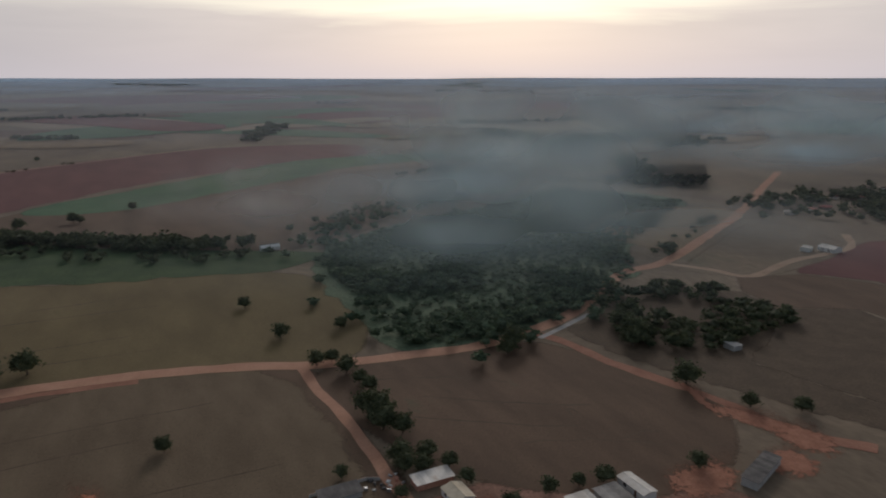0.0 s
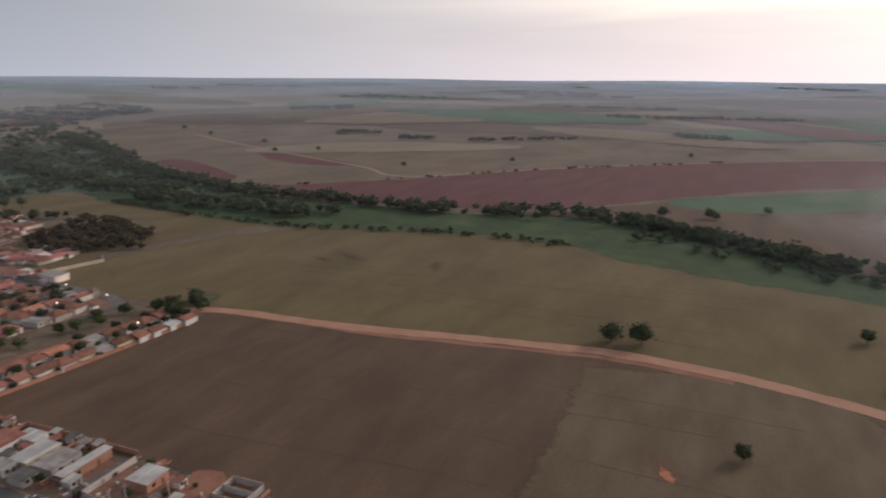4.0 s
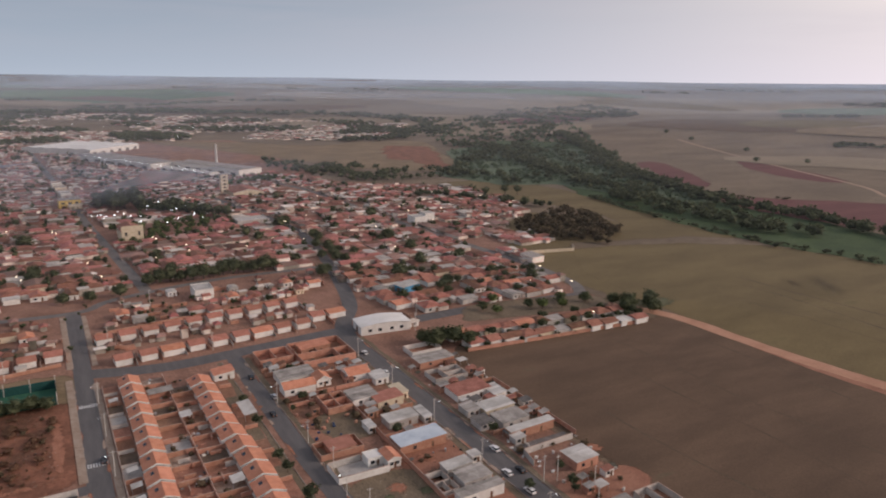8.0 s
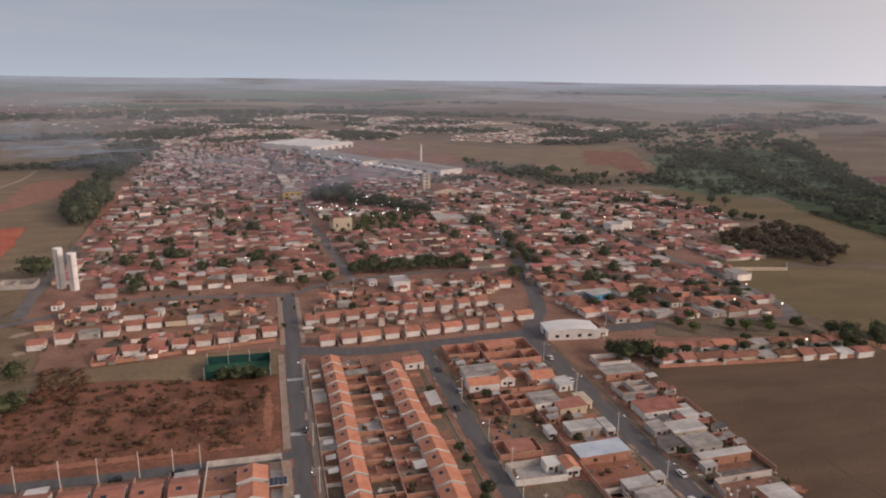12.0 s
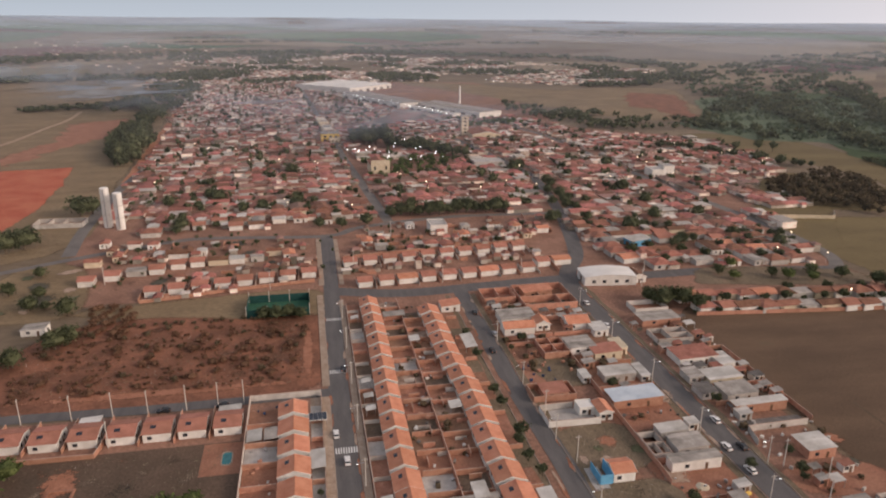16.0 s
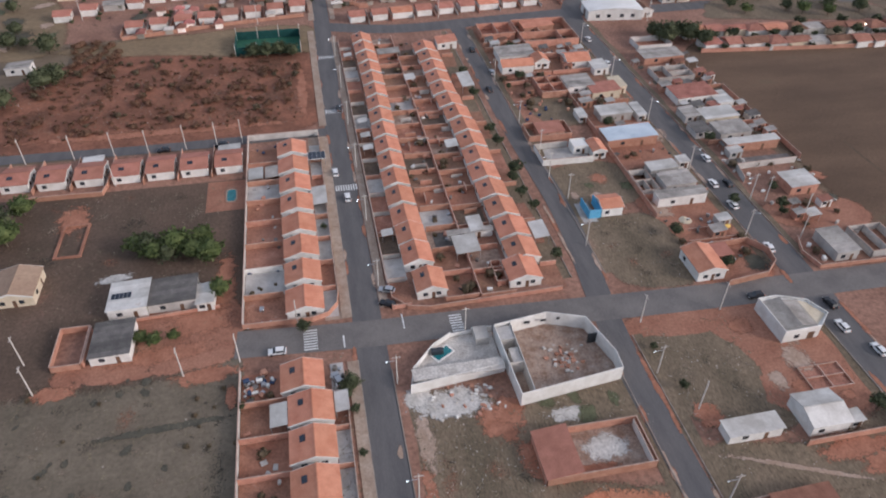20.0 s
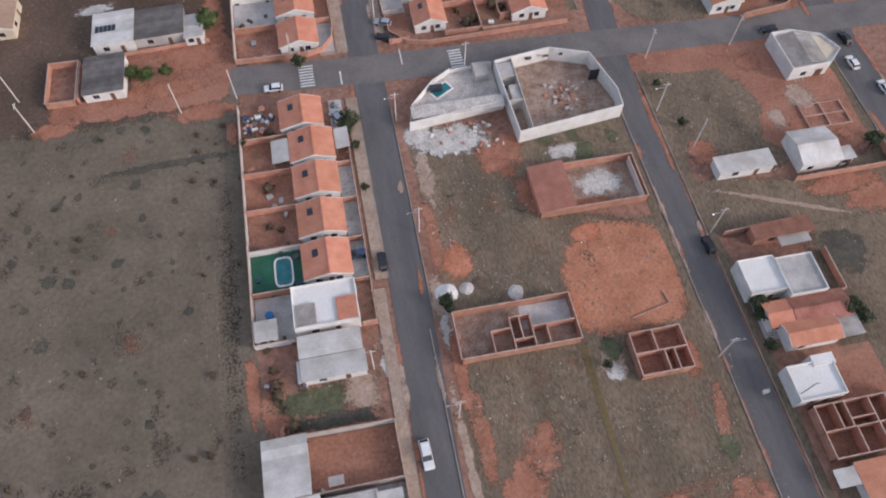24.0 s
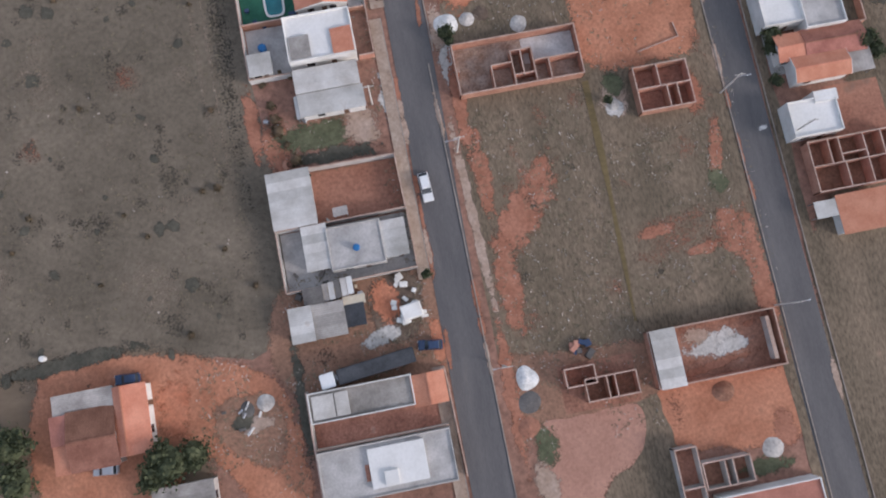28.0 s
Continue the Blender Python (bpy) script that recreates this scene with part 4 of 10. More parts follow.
def gable_house(x, y, w, d, label, group="", h=2.7, rise=1.5, wall=WHITE_WALL, roof=ROOF_NEW, ridge="y", solar=0, apex=0.5, over=0.3, fascia=True, back=False):
    """A small house with a ridged tile roof: w across the ridge, d along it."""
    ob = thing("house", x, y, 90 if ridge == "x" else 0, label, "house", group)
    hw, hd = w / 2, d / 2
    rx = -hw + w * apex
    bm = bmesh.new()
    ends = []
    for yy in (-hd, hd):
        ends.append([bm.verts.new(c) for c in ((-hw, yy, 0), (hw, yy, 0), (hw, yy, h), (rx, yy, h + rise), (-hw, yy, h))])
    bm.faces.new(ends[0])
    bm.faces.new(ends[1][::-1])
    for i in range(5):
        j = (i + 1) % 5
        bm.faces.new((ends[0][i], ends[1][i], ends[1][j], ends[0][j]))
    bmesh.ops.recalc_face_normals(bm, faces=bm.faces)
    part("wall_body", bm, wall, ob)
    e = 0.05
    drop_l, drop_r = over * rise / (rx + hw), over * rise / (hw - rx)
    part("roof_slope", slope(-hw - over, h - drop_l + e, rx, h + rise + e, -hd - over, hd + over), roof, ob)
    part("roof_slope", slope(hw + over, h - drop_r + e, rx, h + rise + e, -hd - over, hd + over), roof, ob)
    part("ridge_cap", boxes((rx - 0.14, rx + 0.14, -hd - over, hd + over, h + rise + 0.13, h + rise + 0.26)), roof, ob)
    if fascia:
        for yy in (-hd - over - 0.06, hd + over):
            for s, drop in ((-1, drop_l), (1, drop_r)):
                part("fascia", slope(s * (hw + over) , h - drop - 0.22, rx, h + rise - 0.22, yy, yy + 0.06, 0.44), WHITE_WALL, ob)
    opening("window", -hw * 0.45, -hd, 1.0, 2.1, 1.2, "x", GLASS, ob, -0.03)
    opening("window", hw * 0.45, -hd, 1.0, 2.1, 1.2, "x", GLASS, ob, -0.03)
    opening("door", 0.1 * hw, -hd, 0.02, 2.1, 0.9, "x", DOOR, ob, -0.03)
    opening("window", -hw, 0.25 * d, 1.0, 2.1, 1.3, "y", GLASS, ob, -0.03)
    opening("window", hw, -0.2 * d, 1.0, 2.1, 1.3, "y", GLASS, ob, 0.03)
    opening("door", hw, 0.2 * d, 0.02, 2.1, 0.9, "y", DOOR, ob, 0.03)
    if solar:
        s = -1 if solar < 0 else 1
        xa, xb = s * hw * 0.58, s * hw * 0.32
        ref = -hw if s < 0 else hw

        def zz(q):
            return h + rise * (q - ref) / (rx - ref) + 0.24
        part("solar_collector", slope(xa, zz(xa), xb, zz(xb), 0.05 * d, 0.05 * d + 1.6, 0.08), SOLAR, ob, "dark solar water collector")
    return ob


def shed_house(x, y, w, d, label, group="", h0=2.6, h1=3.2, wall=RAW_WALL, roof=ROOF_CEMENT, rz=0, over=0.3):
    """A house under one sheet roof that tips across x."""
    ob = thing("house", x, y, rz, label, "house", group)
    hw, hd = w / 2, d / 2
    bm = bmesh.new()
    ends = [[bm.verts.new(c) for c in ((-hw, yy, 0), (hw, yy, 0), (hw, yy, h1), (-hw, yy, h0))] for yy in (-hd, hd)]
    bm.faces.new(ends[0])
    bm.faces.new(ends[1][::-1])
    for i in range(4):
        j = (i + 1) % 4
        bm.faces.new((ends[0][i], ends[1][i], ends[1][j], ends[0][j]))
    bmesh.ops.recalc_face_normals(bm, faces=bm.faces)
    part("wall_body", bm, wall, ob)
    dz = (h1 - h0) / w * over
    sheets = max(1, round((d + 2 * over) / 1.7)) if roof in (ROOF_METAL, ROOF_CEMENT, ROOF_DARK) else 1
    step = (d + 2 * over) / sheets
    for k in range(sheets):
        y0, lift = -hd - over + k * step, 0.02 + 0.012 * ((k * 7) % 3)
        part("roof_sheet" if sheets > 1 else "roof", slope(-hw - over, h0 - dz + lift, hw + over, h1 + dz + lift, y0, y0 + step - 0.01, 0.07), roof, ob)
    opening("window", -hw * 0.4, -hd, 1.0, 2.1, 1.3, "x", GLASS, ob, -0.03)
    opening("door", hw * 0.4, -hd, 0.02, 2.1, 0.9, "x", DOOR, ob, -0.03)
    opening("window", hw, 0, 1.0, 2.1, 1.3, "y", GLASS, ob, 0.03)
    return ob


def flat_house(x, y, w, d, label, group="", h=3.2, wall=WHITE_WALL, deck=CONCRETE, lip=0.5, rz=0):
    """A box house with a parapet round a flat roof."""
    ob = thing("house", x, y, rz, label, "house", group)
    hw, hd, t = w / 2, d / 2, 0.18
    part("wall_body", boxes((-hw, hw, -hd, hd, 0, h)), wall, ob)
    part("roof_deck", boxes((-hw + t, hw - t, -hd + t, hd - t, h, h + 0.06)), deck, ob)
    for r in ((-hw, hw, -hd, -hd + t), (-hw, hw, hd - t, hd), (-hw, -hw + t, -hd + t, hd - t), (hw - t, hw, -hd + t, hd - t)):
        part("parapet", boxes((*r, h, h + lip)), wall, ob)
    opening("window", -hw * 0.4, -hd, 1.0, 2.1, 1.4, "x", GLASS, ob, -0.03)
    opening("door", hw * 0.3, -hd, 0.02, 2.1, 0.9, "x", DOOR, ob, -0.03)
    opening("window", hw, 0.1 * d, 1.0, 2.1, 1.6, "y", GLASS, ob, 0.03)
    return ob


def canopy(x, y, w, d, label, z=2.6, roof=ROOF_METAL, rz=0, tip=0.2):
    """A sheet roof on four posts."""
    ob = thing("carport", x, y, rz, label, "carport")
    hw, hd = w / 2, d / 2
    part("roof_sheet", slope(-hw, z - tip, hw, z + tip, -hd, hd, 0.07), roof, ob)
    for sx in (-1, 1):
        for sy in (-1, 1):
            px = sx * (hw - 0.2)
            part("post", boxes((px - 0.06, px + 0.06, sy * (hd - 0.2) - 0.06, sy * (hd - 0.2) + 0.06, 0, z + sx * tip * (hw - 0.2) / hw)), STEEL, ob)
    return ob


def yard_wall(points, label, h=2.1, mat=BRICK_WALL, t=0.16, cap=CAP):
    """A run of boundary wall, each straight length with its coping."""
    ob = thing("boundary_wall", *points[0], 0, label, "wall")
    ox, oy = points[0]
    for (ax, ay), (bx, by) in zip(points, points[1:]):
        d = Vector((bx - ax, by - ay))
        side = Vector((-d.y, d.x)).normalized() * t / 2
        e = d.normalized() * t / 2
        c = [(ax - ox - e.x + side.x, ay - oy - e.y + side.y), (ax - ox - e.x - side.x, ay - oy - e.y - side.y), (bx - ox - e.x - side.x, by - oy - e.y - side.y), (bx - ox - e.x + side.x, by - oy - e.y + side.y)]
        part("wall_length", prism(c, 0, h), mat, ob)
        if cap:
            s2 = side * 1.35
            c = [(ax - ox - e.x + s2.x, ay - oy - e.y + s2.y), (ax - ox - e.x - s2.x, ay - oy - e.y - s2.y), (bx - ox - e.x - s2.x, by - oy - e.y - s2.y), (bx - ox - e.x + s2.x, by - oy - e.y + s2.y)]
            part("coping", prism(c, h, h + 0.07), cap, ob)
    return ob


def shell(x0, x1, y0, y1, label, walls=(), h=2.5, mat=BRICK_WALL, floor=FLOOR_RED, cap=CAP, t=0.17, outer=True):
    """An unfinished building without a roof: outer walls, partitions given as (ax, ay, bx, by) in fractions, and a floor."""
    cx, cy, hw, hd = (x0 + x1) / 2, (y0 + y1) / 2, (x1 - x0) / 2, (y1 - y0) / 2
    ob = thing("unfinished_house", cx, cy, 0, label, "unfinished house")
    part("floor_slab", boxes((-hw, hw, -hd, hd, 0.06, 0.12)), floor, ob)
    rows = []
    if outer:
        rows += [(-hw, -hd, hw, -hd), (-hw, hd, hw, hd), (-hw, -hd, -hw, hd), (hw, -hd, hw, hd)]
    for a, b, c, d in walls:
        rows.append((-hw + 2 * hw * a, -hd + 2 * hd * b, -hw + 2 * hw * c, -hd + 2 * hd * d))
    for k, (ax, ay, bx, by) in enumerate(rows):
        hh = h + 0.004 * k
        if abs(ax - bx) > abs(ay - by):
            r = (min(ax, bx) - t / 2, max(ax, bx) + t / 2, ay - t / 2, ay + t / 2)
        else:
            r = (ax - t / 2, ax + t / 2, min(ay, by) - t / 2, max(ay, by) + t / 2)
        part("wall", boxes((*r, 0.1, hh)), mat, ob)
        part("coping", boxes((r[0] - 0.03, r[1] + 0.03, r[2] - 0.03, r[3] + 0.03, hh, hh + 0.05)), cap, ob)
    return ob


def heap(x, y, r, h, mat, label, category="heap", seed=0):
    """A poured heap of sand or soil."""
    bm = bmesh.new()
    n, rings = 24, 8
    top = bm.verts.new((0, 0, h))
    last = None
    for k in range(1, rings + 1):
        f = k / rings
        ring = []
        for i in range(n):
            a = 2 * math.pi * i / n
            rr = r * f * (1 + 0.22 * noise.noise((math.cos(a) * 0.9 + seed, math.sin(a) * 0.9, f * 0.5)))
            z = 0.75 * h * (1 - f * f) ** 1.1 * (1 + 0.35 * noise.noise((rr * math.cos(a) * 0.8, rr * math.sin(a) * 0.8, seed)))
            ring.append(bm.verts.new((rr * math.cos(a), rr * math.sin(a), max(z, 0) if k < rings else -0.02)))
        for i in range(n):
            j = (i + 1) % n
            if last is None:
                bm.faces.new((top, ring[i], ring[j]))
            else:
                bm.faces.new((last[i], ring[i], ring[j], last[j]))
        last = ring
    ob = part("mound", bm, mat)
    ob.matrix_basis = pose(x, y, 0.09)
    for p in ob.data.polygons:
        p.use_smooth = True
    return tagged(ob, label, category)


def water_tank(x, y, z, label="round blue plastic water tank", r=0.75, mat=None):
    ob = thing("water_tank", x, y, 0, label, "water tank", z=z)
    bm = bmesh.new()
    cylinder(bm, 0, 0, 0, 1.0, r * 0.85, r, 16)
    part("tank_body", bm, mat or TANK_BLUE, ob)
    bm = bmesh.new()
    cylinder(bm, 0, 0, 1.0, 1.15, r * 1.04, r * 0.8, 16)
    part("lid", bm, mat or TANK_BLUE, ob)
    return ob


def pool(x, y, w, d, label, rim=PAVEMENT):
    """A sunk pool with a raised rim and water."""
    ob = thing("swimming_pool", x, y, 0, label, "swimming pool")

    def ring_points(rx, ry, n=28):
        out = []
        for i in range(n):
            a = 2 * math.pi * i / n
            c, s = math.cos(a), math.sin(a)
            out.append((rx * math.copysign(abs(c) ** 0.45, c), ry * math.copysign(abs(s) ** 0.45, s)))
        return out
    bm = bmesh.new()
    rows = [[bm.verts.new((px, py, z)) for px, py in ring_points(a, b)] for a, b, z in ((w / 2 + 0.35, d / 2 + 0.35, 0.08), (w / 2 + 0.35, d / 2 + 0.35, 0.30), (w / 2, d / 2, 0.30), (w / 2, d / 2, 0.10))]
    for a, b in zip(rows, rows[1:]):
        for i in range(len(a)):
            j = (i + 1) % len(a)
            bm.faces.new((a[i], a[j], b[j], b[i]))
    bmesh.ops.recalc_face_normals(bm, faces=bm.faces)
    part("rim", bm, rim, ob)
    part("water", prism(ring_points(w / 2, d / 2), 0.09, 0.22), POOL, ob, "clear turquoise water")
    return ob


# ---- pavements and kerbs along the streets ----
def pavement(points, width, label="dusty raised pavement with a kerb"):
    ribbon("pavement", points, width, 0.24, PAVEMENT, label, thick=0.2, category="pavement")


for px, y0, y1 in ((1.9, 122, 208), (2.2, 216, 300), (3.4, 312, 386), (1.9, 62, 108), (1.0, 12, 60), (0.2, -60, -3)):
    pavement([(px, y0), (px, (y0 + y1) / 2), (px, y1)], 2.4 if y0 > 20 else 2.0)
    kx = px + (1.2 if y0 > 20 else 1.0) + 0.1
    ribbon("kerb", [(kx, y0), (kx, (y0 + y1) / 2), (kx, y1)], 0.2, 0.26, KERB, "pale concrete kerb", thick=0.2, category="kerb")
for px, y0, y1 in ((11.5, 124, 292), (13, 312, 384), (11.4, 52, 104), (10.1, -60, 50), (59.0, 126, 290), (70.4, 126, 290), (59.2, -40, 104), (68.4, -40, 104), (113.6, 122, 290), (125.0, 122, 290), (113.2, 60, 106)):
    if px in (11.5, 13):
        pavement([(px, y0), (px, (y0 + y1) / 2), (px, y1)], 2.0)
    else:
        ribbon("verge", [(px, y0), (px, (y0 + y1) / 2), (px, y1)], 2.3, 0.10, LOT_GRASS if px > 20 else TOWN_SOIL, "dusty worn verge beside the street", category="verge", wobble=1.2, step=1.5)
    kx = px - 1.1 if px in (11.5, 13, 11.4, 10.1, 70.4, 68.4, 125.0) else px + 1.1
    ribbon("kerb", [(kx, y0), (kx, (y0 + y1) / 2), (kx, y1)], 0.2, 0.26, KERB, "pale concrete kerb", thick=0.2, category="kerb")

# ---- paint on the road: crossings and stop lines ----
def stripes(x, y, count, w, length, step, along, label):
    ob = thing("zebra_crossing", x, y, 0, label, "road marking")
    for i in range(count):
        k = (i - (count - 1) / 2) * step
        if along == "x":
            part("stripe", boxes((k - w / 2, k + w / 2, -length / 2, length / 2, 0.126, 0.132)), MARKING, ob)
        else:
            part("stripe", boxes((-length / 2, length / 2, k - w / 2, k + w / 2, 0.126, 0.132)), MARKING, ob)


stripes(6.8, 177.5, 9, 0.4, 3.0, 0.75, "x", "worn white zebra crossing")
stripes(6.9, 226, 8, 0.4, 2.6, 0.8, "x", "faded white zebra crossing")
stripes(7.3, 272, 8, 0.4, 2.6, 0.8, "x", "faded white zebra crossing")
stripes(-7.0, 116.4, 8, 0.4, 3.2, 0.85, "y", "white zebra crossing at the corner")
stripes(27.5, 115.2, 8, 0.4, 3.0, 0.85, "y", "white zebra crossing beside the corner wall")
stripes(0.6, 114.5, 1, 0.35, 4.0, 1.0, "x", "worn white painted stop line")
stripes(15.0, 118.5, 1, 0.3, 5.0, 1.0, "x", "worn white painted stop line")

# ---- main street, west side: a row of small houses with walled yards ----
W_ROW = "houses in the west row"
for i in range(8):
    gable_house(-7.6 - 0.18 * max(0, i - 2), 127.5 + 10.16 * i, 8.6, 7.5, "small white house with orange tile roof and collector", W_ROW, solar=-1 if i % 3 else 0, apex=0.52)
yard_wall([(-22.4, 123.2), (-22.4, 210.5), (1.0 - 0.5, 210.5)], "long rendered boundary wall round the row's yards", 2.2, RAW_WALL)
yard_wall([(0.4, 141), (0.4, 210)], "pale front wall of the row", 1.7, WHITE_WALL)
yard_wall([(-22.4, 122.8), (-6, 122.4), (-2.4, 123.6), (0.0, 126.6), (0.6, 131), (0.4, 141)], "orange brick corner wall with rounded end", 1.6, BRICK_WALL)
for i in range(7):
    yy = 132.4 + 10.16 * i
    yard_wall([(-22.2, yy), (-12.6, yy)], "brick yard wall between two back yards", 1.9, WHITE_WALL if i == 1 else BRICK_WALL)
    yard_wall([(-3.0, yy + 0.3), (0.3, yy + 0.3)], "brick wall between two front yards", 1.7, BRICK_WALL)


def yard_floor(x0, x1, y0, y1, mat, label, z=0.09):
    ob = part("yard_floor", boxes((x0, x1, y0, y1, 0.0, z)), mat)
    return tagged(ob, label, "yard floor", kind="structure")


for i in range(8):
    yy = 123.0 + 10.16 * i
    yard_floor(-22.2, -12.0, yy + 0.2, yy + 9.8, (FLOOR_RED, CONCRETE, FLOOR_RED, FLOOR_RED, RED_SOIL, CONCRETE, FLOOR_RED, FLOOR_RED)[i], "back yard floor of packed earth" if i % 4 != 1 else "grey concrete back yard")
    yard_floor(-3.2, 0.2, yy + 0.2, yy + 9.8, (CONCRETE, RED_SOIL, CONCRETE, CONCRETE, CONCRETE, FLOOR_RED, CONCRETE, CONCRETE)[i], "front yard floor")
canopy(-1.6, 171.5, 4.6, 9.0, "pale sheet carport over the front yard", 2.6, ROOF_METAL)
canopy(-19.6, 186.5, 4.4, 6.4, "white sheet roof over a back yard", 2.5, ROOF_METAL)
canopy(-14.6, 187, 4.6, 6.4, "grey corrugated roof behind the house", 2.4, ROOF_CEMENT)
solar_ob = thing("solar_array", -0.9, 193.5, 0, "dark solar panel array over a carport", "solar panels")
part("frame", boxes((-2.9, 2.7, -2.3, 2.3, 2.5, 2.62)), WHITE_WALL, solar_ob)
for i in range(4):
    part("panel", boxes((-2.7 + i * 1.35, -1.45 + i * 1.35, -2.1, 2.1, 2.63, 2.69)), SOLAR, solar_ob)
for sx in (-2.7, 2.5):
    for sy in (-2.1, 2.1):
        part("post", boxes((sx - 0.06, sx + 0.06, sy - 0.06, sy + 0.06, 0, 2.5)), STEEL, solar_ob)
yard_floor(-3.2, 3.2, 122, 210, PAVEMENT, "pavement of dusty cement", 0.05)

# houses of the same row beyond the crossing
for i, yy in enumerate((103.5, 94.5, 85.5, 76.2, 66.8)):
    gable_house(-7.8 if i else -9.2, yy, 8.8, 7.3, "small house with fresh orange tile roof and collector", W_ROW, solar=-1, apex=0.55)
yard_wall([(-22.6, 108.6), (-22.6, 52)], "worn rendered boundary wall beside the pasture", 2.1, RAW_WALL)
yard_wall([(-0.2, 104), (-0.2, 53)], "pale low front wall", 1.5, RAW_WALL)
for i, yy in enumerate((99.0, 90.0, 80.9, 71.5, 62.3)):
    yard_wall([(-22.4, yy), (-12.4, yy)], "brick wall between two back yards" if i != 3 else "white wall of the pool yard", 1.9, WHITE_WALL if i == 3 else BRICK_WALL)
    yard_wall([(-3.2, yy), (-0.3, yy)], "brick wall between two front yards", 1.6, BRICK_WALL)
for i, (y0, y1) in enumerate(((99.2, 108.2), (90.2, 98.8), (81.1, 89.8), (71.7, 80.7))):
    yard_floor(-22.4, -12.4, y0, y1, (RED_SOIL, FLOOR_RED, RED_SOIL, FLOOR_RED)[i], "packed red earth back yard")
    yard_floor(-3.2, -0.3, y0, y1, (CONCRETE, FLOOR_RED, CONCRETE, CONCRETE)[i], "front yard floor")
yard_floor(-22.4, -12.6, 62.4, 71.3, TURF, "green artificial turf in the pool yard")
yard_floor(-3.2, -0.3, 62.4, 71.3, CONCRETE, "concrete front yard")
pool(-16.3, 67.0, 3.0, 5.8, "turquoise oval pool with a pale rim on turf", WHITE_WALL)
canopy(-14.4, 94.3, 3.6, 6.0, "white sheet roof beside a house", 2.5, ROOF_METAL)
canopy(-1.4, 95.5, 3.0, 5.4, "white carport roof before a house", 2.5, ROOF_METAL)
ob = flat_house(-9.1, 57.2, 11.8, 8.4, "white flat-roofed house with painted deck", h=3.6, deck=TANK_WHITE)
part("tiled_corner", slope(-0.6 + 2.6, 3.95, 5.7, 4.25, -4.0, 0.6, 0.1), ROOF_NEW, ob, "orange tiled corner roof")
part("roof_sheet", slope(-5.4, 3.9, -1.8, 4.1, -3.8, 0.3, 0.06), ROOF_CEMENT, ob, "worn grey sheet")
yard_floor(-22.3, -15.2, 53, 62, CONCRETE, "grey concrete yard")
shed_house(-20.2, 54.2, 3.6, 3.6, "white outbuilding with a plain flat roof", h0=2.7, h1=2.8, wall=WHITE_WALL, roof=ROOF_METAL)
water_tank(-19.6, 58.0, 0.09)
yard_wall([(-22.6, 52), (-15.2, 52)], "white yard wall beside pasture", 2.0, WHITE_WALL)
yard_wall([(-0.2, 53), (-3.0, 53)], "brick end wall of the yard", 2.0, BRICK_WALL)
ob = shed_house(-9.2, 49.7, 10.8, 3.8, "long low house with pale sheet roof", h0=2.9, h1=3.1, wall=WHITE_WALL, roof=ROOF_METAL)
ob = shed_house(-9.0, 45.4, 11.0, 3.6, "front wing with pale sheet roof and open patio", h0=2.7, h1=2.9, wall=WHITE_WALL, roof=ROOF_METAL)
canopy(-14.8, 45.4, 1.4, 4.2, "narrow white lean-to roof", 2.3, ROOF_METAL)

# walled lots further on
yard_wall([(-22.4, 24.4), (-22.4, 34.5), (-0.1, 34.2), (0.1, 24.6), (-22.2, 24.4)], "rendered wall round a bare red yard", 2.3, RAW_WALL)
yard_floor(-22.2, -0.2, 24.6, 34.0, RED_SOIL, "bare red earth yard")
shed_house(-18.7, 29.4, 7.0, 9.4, "workshop with wide pale corrugated roof", h0=2.9, h1=3.2, wall=RAW_WALL, roof=ROOF_METAL)
yard_wall([(-22.4, 24.2), (-22.3, 13.8), (0.2, 14.2), (0.2, 24.4)], "grey rendered wall round a concrete yard", 2.2, RAW_WALL)
yard_floor(-22.1, 0.0, 14.0, 24.2, CONCRETE, "grey concrete yard")
shed_house(-15.9, 20.4, 3.8, 7.2, "narrow outbuilding with pale sheet roof", h0=2.8, h1=3.0, wall=WHITE_WALL, roof=ROOF_METAL)
flat_house(-9.3, 19.6, 9.2, 7.4, "house with bare concrete roof slab", h=3.1, wall=RAW_WALL, lip=0.25)
shed_house(-2.9, 19.6, 4.0, 5.8, "front room with pale sheet roof", h0=3.0, h1=3.3, wall=WHITE_WALL, roof=ROOF_METAL)
water_tank(-9.2, 19.0, 3.17, "small blue water tank on the roof", 0.6)
canopy(-11, 26.0, 2.6, 1.6, "small pale shelter against the wall", 2.0, ROOF_CEMENT)

# scrap yard
shed_house(-20.5, 8.1, 3.4, 5.4, "tool shed with white sheet roof", h0=2.6, h1=2.8, wall=RAW_WALL, roof=ROOF_METAL)
shed_house(-16.0, 8.1, 5.2, 5.2, "shed with stained cement roof", h0=2.5, h1=2.7, wall=RAW_WALL, roof=ROOF_CEMENT)
shed_house(-17.9, 12.4, 2.8, 2.6, "low shed with dark old roof", h0=2.4, h1=2.6, wall=RAW_WALL, roof=ROOF_DARK)
for k in range(5):
    canopy(-15.8 + 1.06 * k, 12.7 + 0.12 * k, 0.98, 3.0, "loose strip of sheet roof on posts", 2.3 + 0.06 * (k % 3), (ROOF_CEMENT, ROOF_METAL, ROOF_DARK, ROOF_METAL, TANK_WHITE)[k], 0, 0.05)
canopy(-11.6, 8.1, 3.6, 3.8, "dark tarpaulin shelter on posts", 2.3, TARP)
